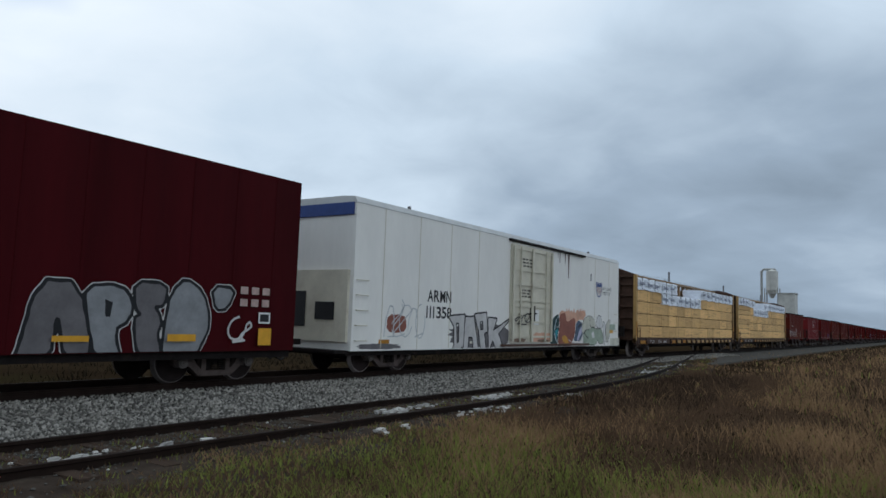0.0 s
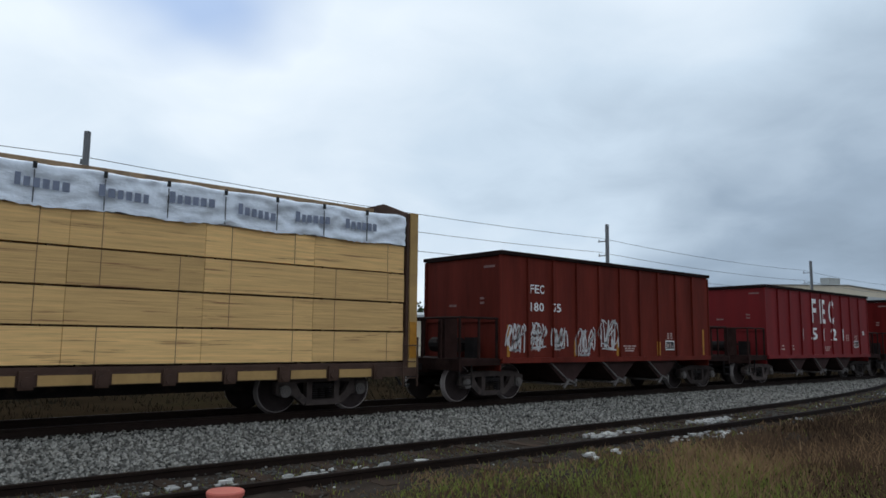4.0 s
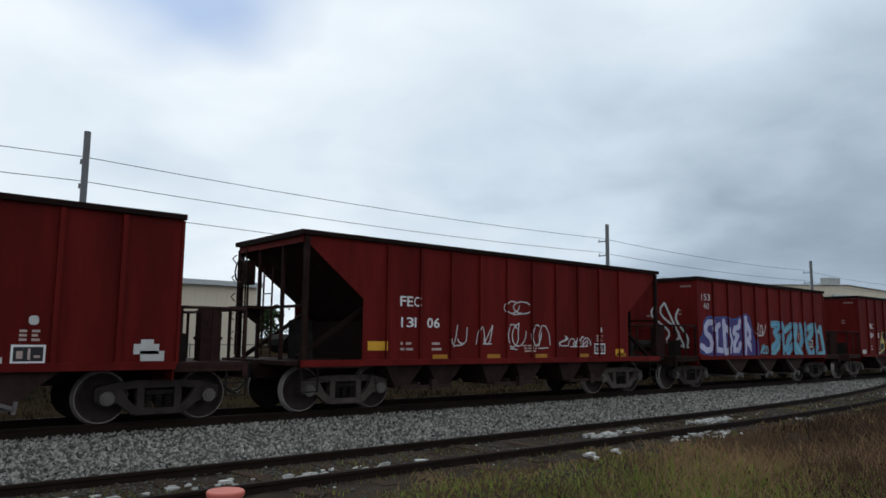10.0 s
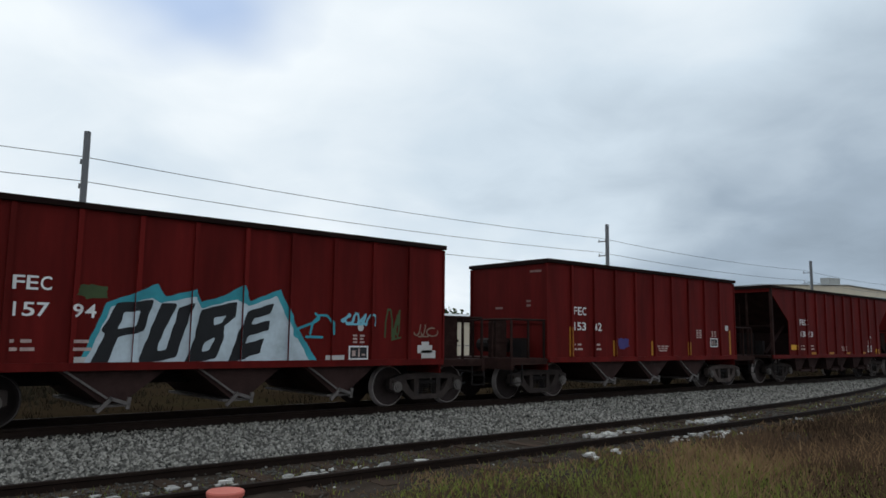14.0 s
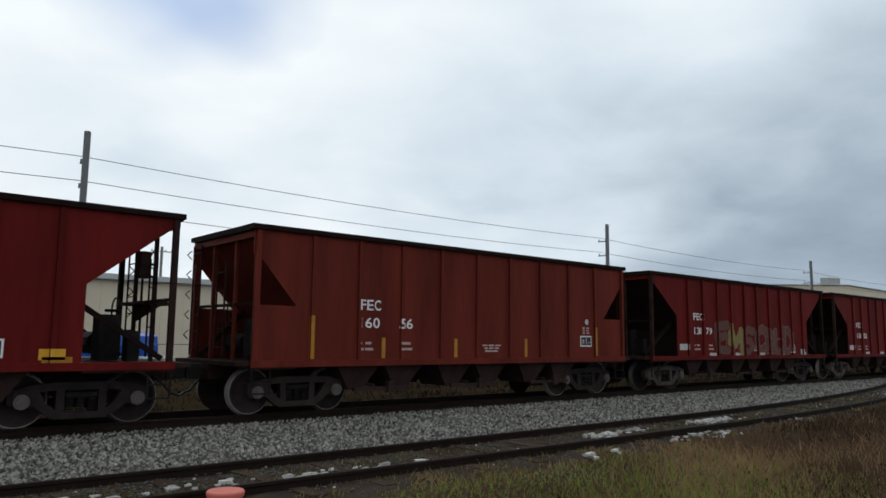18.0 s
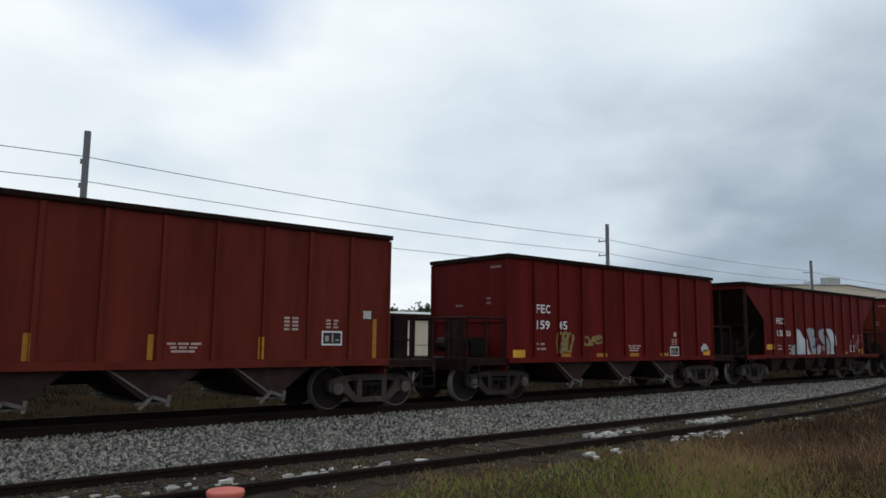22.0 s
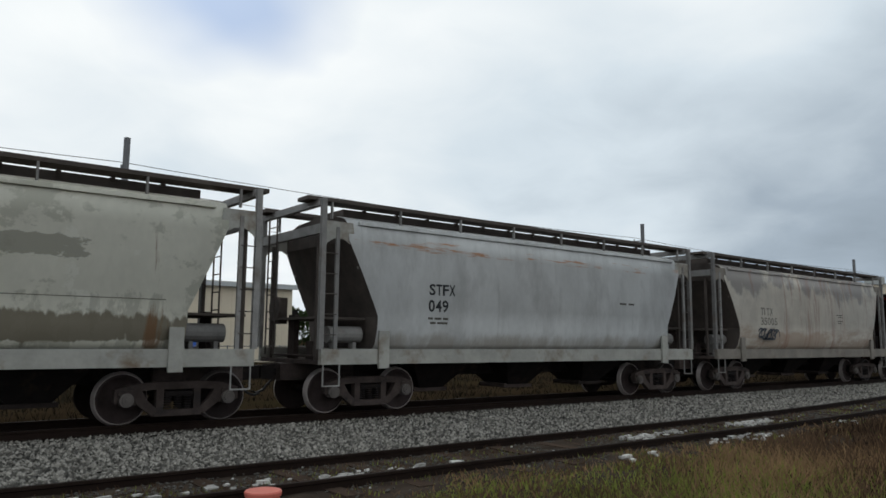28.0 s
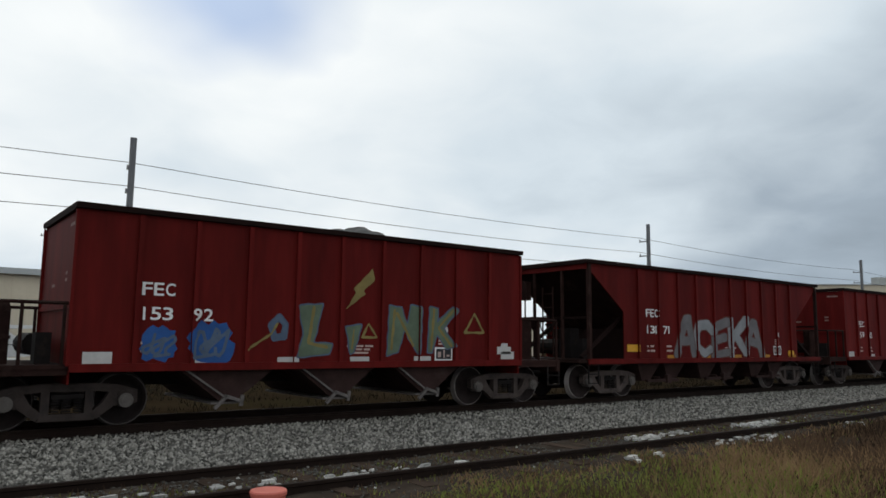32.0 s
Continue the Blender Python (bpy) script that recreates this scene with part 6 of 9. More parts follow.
def sprayed(piece, car, side, ribs=(), depth=0.0, line=None, edge=0.04, halo=None, glow=0.06, lift=0.0, low=None, sill=1.02, soft=0):
    """Lays a sprayed piece on a side: halo, outline, letters; low: their colour near the sill; soft: how often corners are rounded off."""
    pts = [p for m in piece for p in m[2]]
    xs, zs, gx, gz = grid(min(p[0] for p in pts) - 0.35, max(p[0] for p in pts) + 0.35, max(min(p[1] for p in pts) - 0.3, sill), max(p[1] for p in pts) + 0.35, 0.03)
    wob = 0.010 * np.sin(gx * 13) * np.sin(gz * 17 + gx * 3)
    dist = []
    for fill, width, ring, more in piece:
        if width:
            d = reach(gx, gz, [ring, *more]) - width / 2
        else:
            for _ in range(soft):
                ring = tuple(q for a, b in zip(ring, ring[1:] + ring[:1]) for q in ((a[0] * 0.78 + b[0] * 0.22, a[1] * 0.78 + b[1] * 0.22), (a[0] * 0.22 + b[0] * 0.78, a[1] * 0.22 + b[1] * 0.78)))
            d = np.where(inside(gx, gz, ring), -1, 1) * reach(gx, gz, [ring + ring[:1]])
            for h in more:
                d = np.maximum(d, np.where(inside(gx, gz, h), 1, -1) * reach(gx, gz, [h + h[:1]]))
        d = d + wob
        if line:
            for e in dist:
                d = np.maximum(d, edge * 0.8 - e)
        dist.append(d)
    union = np.minimum.reduce(dist)
    if halo:
        paint("spray_halo", region(xs, zs, union - edge - glow), M_SPRAY[halo], car, side, ribs, depth, 0.005 + lift, "sprayed halo")
    if line:
        paint("spray_outline", region(xs, zs, union - edge), M_SPRAY[line], car, side, ribs, depth, 0.008 + lift, "sprayed outline")
    for (fill, *_), d in zip(piece, dist):
        cut = 1.38 + 0.10 * np.sin(gx * 3.1) + 0.05 * np.sin(gx * 9)
        if low:
            paint("spray_letter", region(xs, zs, np.maximum(d, gz - cut)), M_SPRAY[low], car, side, ribs, depth, 0.011 + lift)
            d = np.maximum(d, cut - gz)
        paint("spray_letter", region(xs, zs, d), M_SPRAY[fill], car, side, ribs, depth, 0.011 + lift)


def end_mark(car, shape, material, x=-0.056, label=""):
    """Paint on the leading end; the shape's own x runs across the car."""
    pts, faces = shape
    ob = raw("end_paint", [(x, y, z) for y, z in pts], faces, material, car)
    return tagged(ob, label) if label else ob


# ---------------------------------------------------------------- ground, tracks and ballast
def bend(x):
    """How far the siding has drawn in towards the main line."""
    return 0.0 if x < 14 else 0.0052 * (x - 14) ** 2 if x < 34 else 2.08 + 0.208 * (x - 34)


def ground():
    xs = np.concatenate([np.linspace(-900, -40, 12), np.linspace(-30, 60, 46), np.linspace(70, 400, 20), np.linspace(500, 2600, 8)])
    ys = np.concatenate([np.linspace(-800, -30, 10), np.linspace(-20, 80, 51), np.linspace(100, 2400, 16)])
    vs, fs = [], []
    for i, x in enumerate(xs):
        for j, y in enumerate(ys):
            near = abs(y - 12) < 6
            z = -0.36 + (0 if near else 0.10 * noise.noise((x * 0.12, y * 0.12, 3.0)))
            vs.append((x, y, z))
            if i and j:
                n = len(ys)
                fs.append(((i - 1) * n + j - 1, i * n + j - 1, i * n + j, (i - 1) * n + j))
    return tagged(raw("ground", vs, fs, M_SOIL), "dry grassy field beside the railway", "ground", kind="structure")


ground()
X_LO, X_HI = -60.0, 620.0
bm = B()
extrude_x(bm, [(10.05, -0.6), (16.9, -0.6), (16.5, -0.33), (16.25, -0.175), (13.05, -0.175), (12.3, -0.22), (10.1, -0.245)], X_LO, X_HI)
tagged(new("ballast_bed", mesh_of("ballast_bed", bm, M_BALLAST)), "grey crushed stone bed of the main line", "ballast", kind="structure")
# the shade under the train is put into this strip's dark stone colour
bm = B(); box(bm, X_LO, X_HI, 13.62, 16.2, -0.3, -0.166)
tagged(new("track_bed", mesh_of("track_bed", bm, M_BEDSHADE)), "stone under the main track, with the train's shade put into its colour", "ballast", kind="structure")
vs, fs = [], []
for i, x in enumerate(np.concatenate([np.linspace(-60, 0, 10), np.linspace(0.5, 70, 190)])):
    b = bend(x)
    for y, z in ((5.9, -0.43), (6.75, -0.255), (7.5, -0.215), (7.95, -0.212), (8.3, -0.225), (8.6, -0.215), (9.0, -0.225), (9.3, -0.212), (10.12, -0.225)):
        vs.append((x, min(y + b, 12.9), z + 0.030 * noise.noise((x * 2.3, y * 2.1, 0))))
    if i:
        for k in range(8):
            fs.append((9 * (i - 1) + k, 9 * i + k, 9 * i + k + 1, 9 * (i - 1) + k + 1))
tagged(raw("siding_bed", vs, fs, M_CINDER), "weedy cinder bed of an old siding", "ground", kind="structure")

RAIL = [(-0.035, 0.0), (0.035, 0.0), (0.036, -0.035), (0.010, -0.05), (0.010, -0.135), (0.07, -0.165), (0.07, -0.172), (-0.07, -0.172), (-0.07, -0.165), (-0.010, -0.135), (-0.010, -0.05), (-0.036, -0.035)]


def rail_line(name, y, z, x0, x1, curved, parent):
    bm = B()
    xs = np.linspace(x0, x1, 60) if curved else [x0, x1]
    rings = [[bm.verts.new((x, y + (bend(x) if curved else 0) + a, z + b)) for a, b in RAIL] for x in xs]
    n = len(RAIL)
    for p, q in zip(rings, rings[1:]):
        for i in range(n):
            bm.faces.new((p[i], p[(i + 1) % n], q[(i + 1) % n], q[i]))
    bm.faces.new(rings[0]); bm.faces.new(rings[-1][::-1])
    return part(name, bm, M_RAIL, parent)


main = tagged(new("main_track"), "main line track with rusty rails on dark ties", "railway track", kind="structure")
rail_line("rail", YC - 0.7525, 0.0, X_LO, X_HI, False, main); rail_line("rail", YC + 0.7525, 0.0, X_LO, X_HI, False, main)
side = tagged(new("siding_track"), "old siding with rusty rails and rotten ties", "railway track", kind="structure")
rail_line("rail", 7.87, -0.085, -40, 52, True, side); rail_line("rail", 9.37, -0.085, -40, 52, True, side)


# ---------------------------------------------------------------- the train
RED_LABEL = "red-brown open-top hopper car with white numbers"
SLOPE_LABEL = "red-brown open-top hopper car with sloped ends"
CARS = []          # (thing, its place in the train)
MANY = {"A": 19, "A_brown": 5, "A_orange": 1, "A_bright": 1, "B": 11, "C": 2, "H1": 1, "H2": 1, "H3": 1}
POOL = {}


def add_car(kind, u, label, build):
    """One more car; alike cars are copies of the first, made before any of them is lettered."""
    if kind not in POOL:
        first = build(label)
        POOL[kind] = [first] + [copy_thing(first, pose(0, YC, 0)) for _ in range(MANY[kind] - 1)]
    car = POOL[kind].pop(0)
    car["label"] = label
    car.location = (u - run(0), YC, 0)
    CARS.append((car, u))
    return car


def stencil(car, number, kind, strips, high=False):
    """The mark and number, data panels, reflectors and stencils of a hopper car's near side."""
    side = -(HALF - RIB_D)
    ribs = RIBS_A if kind == "A" else RIBS_B if kind == "B" else RIBS_B2
    x = 1.07 if kind == "A" else 2.54 if kind == "B" else 2.51
    f = lambda name, sh, m, label="", lift=0.004: paint(name, sh, m, car, side, ribs, RIB_D, lift, label)
    style = "high" if high else kind
    if number:
        a, b = number
        z1, z0 = {"A": (2.29, 1.86), "high": (2.82, 2.34), "B": (2.31, 1.83), "C": (2.18, 1.79)}[style]
        xb = {"A": 1.97, "high": 1.95, "B": 3.34, "C": 3.61}[style]
        f("lettering", letters("FEC", x, x + 0.60, z1, z1 + 0.22, 0.012), M_WHITE, "white reporting mark")
        f("lettering", letters(a, x + 0.04, x + 0.04 + 0.18 * len(a), z0, z0 + 0.22, 0.012), M_WHITE, "white car number")
        f("lettering", letters(b, xb, xb + 0.205 * len(b), z0, z0 + 0.22, 0.012), M_WHITE, "white car number")
    for q in (0, 1):
        for a0, a1 in ((0.0, 0.11), (0.15, 0.36), (0.92, 1.22) if kind != "C" else (1.10, 1.45)):
            f("stencil", rect(x + 0.04 + a0, x + 0.04 + a1 - 0.05 * q, 1.30 + 0.13 * q, 1.355 + 0.13 * q), M_PINK)
    L = {"A": A_LEN, "B": B_LEN, "C": C_LEN}[kind]
    # consolidated data panel and the small lines round it
    p, zp = (7.46, 1.30) if high else (8.41, 1.40) if kind == "A" and strips in ("bars", "") else {"A": (7.48, 1.10), "B": (9.60, 1.19), "C": (10.05, 1.40)}[kind]
    f("stencil", rect(p, p + 0.50, zp, zp + 0.30), M_WHITE)
    f("stencil", rect(p + 0.035, p + 0.465, zp + 0.035, zp + 0.265), M_BLACK, "", 0.007)
    f("stencil", rect(p + 0.08, p + 0.17, zp + 0.08, zp + 0.20), M_PINK, "", 0.010); f("stencil", rect(p + 0.24, p + 0.28, zp + 0.06, zp + 0.24), M_PINK, "", 0.010); f("stencil", rect(p + 0.33, p + 0.42, zp + 0.09, zp + 0.13), M_PINK, "", 0.010)
    for q in range(3):
        f("stencil", rect(p + 0.10, p + 0.21, zp + 0.36 + 0.07 * q, zp + 0.40 + 0.07 * q), M_PINK); f("stencil", rect(p + 0.28, p + 0.40 - 0.03 * (q == 1), zp + 0.36 + 0.07 * q, zp + 0.40 + 0.07 * q), M_PINK)
    if kind == "A" and strips in ("bars", "") and not high:
        for q in range(4):
            f("stencil", rect(p - 0.88, p - 0.76, zp + 0.30 + 0.075 * q, zp + 0.345 + 0.075 * q), M_PINK); f("stencil", rect(p - 0.70, p - 0.56, zp + 0.30 + 0.075 * q, zp + 0.345 + 0.075 * q), M_PINK)
        f("stencil", rect(9.44, 9.65, zp + 0.58, zp + 0.75), M_REFL)
    elif not high:
        f("stencil", blob(p + 0.22, p + 0.37, zp + 0.62, zp + 0.77, 1, 14, 0.0), M_REFL)
    if kind == "A" and not high and strips not in ("bars", ""):
        f("stencil", rect(9.36, 9.80, 1.24, 1.42), M_REFL); f("stencil", rect(9.48, 9.70, 1.42, 1.50), M_REFL)
    for q, (a0, a1) in enumerate(((0.0, 0.16), (0.20, 0.40), (0.44, 0.64))):
        f("stencil", rect(L * 0.515 + a0, L * 0.515 + a1, 1.40, 1.44), M_PINK); f("stencil", rect(L * 0.515 + a0 * 0.8 + 0.06, L * 0.515 + a1 * 0.8 + 0.05, 1.33, 1.37), M_PINK)
    f("stencil", rect(L * 0.515 + 0.08, L * 0.515 + 0.52, 1.26, 1.30), M_PINK)
    if strips == "bars":
        for xx, top in ((1.30, 2.02), (3.14, 1.58), (5.29, 1.58), (7.76, 1.60), (10.68, 1.95)) if kind == "C" else ((0.22 if high else 0.90, 1.95), (2.90, 1.58), (4.86, 1.58), (6.98, 1.56), (9.70, 1.98)):
            f("stripe", rect(xx, xx + 0.10, 1.13, top), M_STRIPE)
    elif strips:
        m = M_YELLOW if strips == "yellow" else M_REFL
        x0 = 0.20 if kind == "A" else 1.68
        f("reflector", rect(x0, x0 + 0.46, 1.10, 1.30) if kind == "A" else rect(x0, x0 + 0.50, 1.30, 1.50), m)
        for q in range(4 if kind == "A" else 5):
            xx = x0 + 1.85 + q * (1.62 if kind == "A" else 1.78)
            f("reflector", rect(xx, xx + 0.46, 1.10, 1.20), m if m is M_REFL else M_STRIPE)
        f("reflector", rect(L - 0.62, L - 0.2, 1.12, 1.30) if kind == "A" else rect(L - 2.2, L - 1.8, 1.15, 1.33), m)
    # marks on the leading end
    if kind == "A":
        for y, z, w in ((-1.30, 3.45, 0.42), (-0.9, 2.62, 0.16), (-0.9, 2.50, 0.16), (0.2, 2.45, 0.3)):
            bm = B(); bm.faces.new([bm.verts.new(q) for q in ((-0.0505 if abs(y) > 1.4 else -0.004, y, z), (-0.004, y + w, z), (-0.004, y + w, z + 0.06), (-0.004, y, z + 0.06))])
            part("end_stencil", bm, M_DIMSTENCIL, car)


def tag(car, kind, x0, x1, z0, z1, colour, turns, seed, width=0.05):
    ribs = RIBS_A if kind == "A" else RIBS_B if kind == "B" else RIBS_B2
    paint("spray_line", scrawl(x0, x1, z0, z1, width, turns, seed), M_SPRAY[colour], car, -(HALF - RIB_D), ribs, RIB_D, 0.008, "sprayed scrawl")


def word(car, kind, txt, x0, x1, z0, z1, fill, line, seed, wild=0.6, gap=-0.05, **more):
    ribs = RIBS_A if kind == "A" else RIBS_B if kind == "B" else RIBS_B2
    graffito(car, txt, x0, x1, z0, z1, fill, line, -(HALF - RIB_D), ribs, RIB_D, seed, wild, gap, **more)


def patch(car, kind, x0, x1, z0, z1, colour, seed, lift=0.005):
    ribs = RIBS_A if kind == "A" else RIBS_B if kind == "B" else RIBS_B2
    paint("spray_paint", blob(x0, x1, z0, z1, seed), M_SPRAY[colour], car, -(HALF - RIB_D), ribs, RIB_D, lift)


def A(u, number, strips, high=False, kind="A", m=M_RED, label=RED_LABEL):
    car = add_car(kind, u, label, lambda s: box_hopper("open_hopper_car", m, s, A_TOP + (0.07 if m in (M_BROWN, M_FRESH) else 0.0)))
    stencil(car, number, "A", strips, high)
    return car


def S(u, number, strips):
    car = add_car("B", u, SLOPE_LABEL, lambda s: slope_hopper("sloped_hopper_car", M_RED, s))
    stencil(car, number, "B", strips)
    return car


def C(u, number):
    car = add_car("C", u, "red-brown hopper car with closed end bays and yellow bars", lambda s: slope_hopper("ribbed_hopper_car", M_BROWN, s, C_LEN, RIBS_B2, True, 1.3))
    stencil(car, number, "C", "bars")
    return car


car = red_boxcar(); CARS.append((car, -294.96 - 17.0))
car = reefer(); CARS.append((car, -292.83))
car = centre_beam("centre_beam_car", "ochre centre-beam car stacked with wrapped sawn lumber", [(0.32, 4.68, 3.70, 4, 2), (4.68, 7.75, 3.04, 3, 2), (7.75, 13.4, 3.04, 3, 3), (13.4, 22.98, 3.70, 4, 5)],
                  [(0.32, 4.66, 3.68, 4.38), (4.70, 7.74, 3.02, 3.70), (4.72, 7.72, 3.69, 4.38), (7.76, 13.4, 3.02, 3.68), (13.42, 22.96, 3.68, 4.36)])
CARS.append((car, -269.54))
car = centre_beam("centre_beam_car", "ochre centre-beam car with stepped stacks of wrapped lumber", [(0.32, 5.2, 3.80, 7, 1), (5.2, 6.5, 3.75, 4, 1), (6.5, 10.36, 3.04, 3, 2), (10.36, 13.5, 3.04, 3, 2), (13.5, 22.98, 3.70, 4, 4)],
                  [(0.32, 5.1, 3.80, 4.44), (5.1, 7.0, 3.72, 4.36), (6.52, 13.4, 3.02, 3.66), (11.3, 13.45, 3.65, 4.32), (13.5, 22.96, 3.68, 4.42)])
CARS.append((car, -244.61))
for c_, nums in ((CARS[-2][0], ("862", "880")), (CARS[-1][0], ("861", "203"))):
    for txt, x0, x1 in (("TTZX", 2.38, 3.14), (nums[0], 3.84, 4.42), (nums[1], 4.80, 5.40)):
        paint("lettering", letters(txt, x0, x1, 0.765, 0.905, 0.012), M_REFL, c_, -1.54, lift=0.004, label="white reporting mark")

car = A(-218.53, ("180", "75"), "bars", True, "A_brown", M_BROWN, "brown-red open-top hopper car with white scrawls")
for i, (x0, x1, z0, z1) in enumerate(((0.23, 0.84, 1.26, 2.05), (1.12, 1.75, 1.31, 2.1), (1.97, 2.56, 1.31, 1.95), (3.01, 3.83, 1.12, 1.96), (4.08, 4.98, 1.29, 2.22))):
    tag(car, "A", x0, x1, z0, z1, "pale", 4, 30 + i, 0.045); tag(car, "A", x0, x1, z0, z1, "pale", 3, 60 + i, 0.035)
car = A(-204.2, None, "", False, "A_bright", M_REDB, "bright red open-top hopper car with large white letters")
paint("lettering", letters("FEC", 3.83, 6.49, 2.45, 3.40, 0.022, gap=0.45), M_WHITE, car, -(HALF - RIB_D), RIBS_A, RIB_D, 0.004, "large white reporting mark")
paint("lettering", letters("15121", 2.88, 7.6, 1.72, 2.20, 0.022, gap=0.55), M_WHITE, car, -(HALF - RIB_D), RIBS_A, RIB_D, 0.004, "white car number")
car = A(-190.7, ("159", "41"), "white"); patch(car, "A", 4.2, 4.9, 1.2, 2.0, "ghost", 3); patch(car, "A", 7.6, 8.7, 1.15, 1.75, "blue", 4)
car = A(-176.9, ("180", "35"), "bars", True, "A_brown"); tag(car, "A", 1.1, 1.75, 1.55, 2.15, "pale", 2, 5, 0.03)
car["label"] = "brown-red open-top hopper car with yellow bars"
C(-164.05, ("16", "092"))
car = S(-150.44, ("132", "48"), "white")
for i, (x0, z0, x1, z1) in enumerate(((3.21, 1.56, 3.60, 1.87), (3.37, 1.37, 3.90, 1.64), (4.96, 1.36, 5.74, 1.71), (5.96, 1.36, 6.74, 1.74), (7.01, 1.39, 7.57, 1.67), (8.03, 1.28, 8.69, 1.63), (8.88, 1.32, 9.41, 1.71), (9.72, 1.50, 10.38, 1.93))):
    for q in (0, 1):
        tag(car, "B", x0 + 0.06 * q, x1 - 0.03 * q, z0, z0 + (z1 - z0) * (0.95 - 0.35 * q), "pale", 4 - q, 80 + i + 20 * q, 0.028)
A(-135.13, ("154", "06"), "bars")
car = A(-121.19, ("159", "68"), "white"); patch(car, "A", 0.16, 0.80, 1.42, 2.3, "ghost", 6); tag(car, "A", 0.16, 0.8, 1.42, 2.3, "pale", 2, 6, 0.06)
car = S(-108.56, ("131", "06"), "yellow")
for i, (x0, x1, z0, z1) in enumerate(((4.12, 4.71, 1.37, 1.95), (4.99, 5.53, 1.43, 1.98), (6.01, 6.74, 2.2, 2.6), (6.03, 6.62, 1.31, 2.07), (6.95, 7.64, 1.31, 2.1), (8.0, 9.4, 1.38, 1.7))):
    tag(car, "B", x0, x1, z0, z1, "pale", 2 if i < 5 else 5, 90 + i, 0.03)
car = A(-93.31, None, "")
piece = []
mark(piece, "purple", 0, ((0.13, 1.12), (0.1, 1.65), (0.32, 1.81), (0.38, 2.24), (0.67, 2.44), (1.13, 2.38), (1.83, 2.45), (2.41, 2.34), (2.95, 2.48), (3.26, 2.62), (3.62, 2.45), (3.85, 1.69), (4.19, 1.57), (4.21, 1.07)))
sprayed(piece, car, -(HALF - RIB_D), RIBS_A, RIB_D, halo="blue", edge=0.0, glow=0.05, lift=-0.004, soft=1)
piece = []
mark(piece, "lavender", 0.208, ((0.89, 2.26), (0.61, 2.23), (0.44, 2.06), (0.48, 1.88), (0.74, 1.74), (0.85, 1.54), (0.78, 1.31), (0.49, 1.28), (0.16, 1.44)))
mark(piece, "lavender", 0.192, ((1.2, 2.09), (1.15, 1.3), (1.54, 1.28)), ((1, 2.03), (1.38, 2.18)))
mark(piece, "lavender", 0.216, ((1.68, 2.3), (1.74, 1.25)), ((1.73, 2.17), (2.02, 1.96), (2.22, 1.63), (2.06, 1.3), (1.79, 1.2)))
mark(piece, "lavender", 0.19, ((2.83, 2.34), (2.77, 2.12), (2.45, 2.08), (2.38, 1.91), (2.66, 1.81), (2.42, 1.55), (2.38, 1.28), (2.7, 1.29), (2.82, 1.53)))
mark(piece, "lavender", 0.228, ((3.28, 2.44), (3.23, 1.85), (3.17, 1.17)), ((3.3, 2.29), (3.54, 2), (3.63, 1.83), (3.38, 1.61)), ((3.4, 1.59), (3.7, 1.3), (4.05, 1.3), (4.21, 1.63), (4.42, 1.76)))
sprayed(piece, car, -(HALF - RIB_D), RIBS_A, RIB_D, line="purple", edge=0.035)
piece = []
mark(piece, "sky", 0.154, ((5.36, 2.28), (6.07, 2.28), (5.53, 1.97), (5.86, 1.65), (5.28, 1.36)))
mark(piece, "cyan", 0.136, ((5.29, 1.11), (5.81, 1.4), (5.98, 1.84)))
mark(piece, "sky", 0.158, ((6.25, 2.22), (6.18, 1.12)))
mark(piece, "cyan", 0.158, ((6.32, 2.02), (7.03, 2.28)))
mark(piece, "sky", 0.172, ((6.46, 1.32), (6.74, 1.73), (7.19, 2.01)))
mark(piece, "sky", 0.158, ((6.59, 1.13), (7.02, 1.48), (7.36, 1.07)))
mark(piece, "cyan", 0.182, ((7.43, 2.26), (7.25, 1.6), (7.81, 1.11)))
mark(piece, "sky", 0.168, ((7.81, 2.27), (8, 1.72), (7.55, 1.3)))
mark(piece, "sky", 0.182, ((8.21, 2.32), (8.19, 1.68), (8.66, 1.1)))
mark(piece, "cyan", 0.187, ((8.55, 2.18), (9.15, 2.3), (8.85, 1.98), (8.54, 1.75)))
mark(piece, "sky", 0.163, ((9.25, 2.1), (9.34, 1.4), (8.78, 1.1)))
mark(piece, "cyan", 0.178, ((9.69, 2.21), (9.88, 1.63), (10.04, 1.09), (9.46, 1.08)))
sprayed(piece, car, -(HALF - RIB_D), RIBS_A, RIB_D, line="slate", edge=0.022, halo="cyan", glow=0.035)
paint("lettering", letters("153", 0.25, 0.85, 3.0, 3.22), M_SPRAY["pale"], car, -(HALF - RIB_D), RIBS_A, RIB_D, 0.004, "hand-painted number"); paint("lettering", letters("40", 0.35, 0.75, 2.70, 2.92), M_SPRAY["pale"], car, -(HALF - RIB_D), RIBS_A, RIB_D, 0.004, "hand-painted number")
end_mark(car, scrawl(-1.3, 0.2, 1.3, 2.9, 0.07, 3, 15), M_SPRAY["pale"], label="white scrawl on the end")
tag(car, "A", 4.1, 4.9, 1.8, 2.3, "pale", 3, 14, 0.05); tag(car, "A", 4.3, 4.95, 1.15, 1.5, "cyan", 4, 15, 0.04)
car = A(-79.28, ("159", "78"), "white")
piece = []
mark(piece, "black", 0, ((2.78, 2.12), (4.02, 2.15), (5.15, 2.12), (6.87, 2.14), (7.91, 2.16), (7.74, 1.37), (8.02, 1.32), (7.96, 1.05), (4.25, 1.05), (2.29, 1.06), (2.53, 1.26), (2.46, 1.41), (2.45, 1.61)))
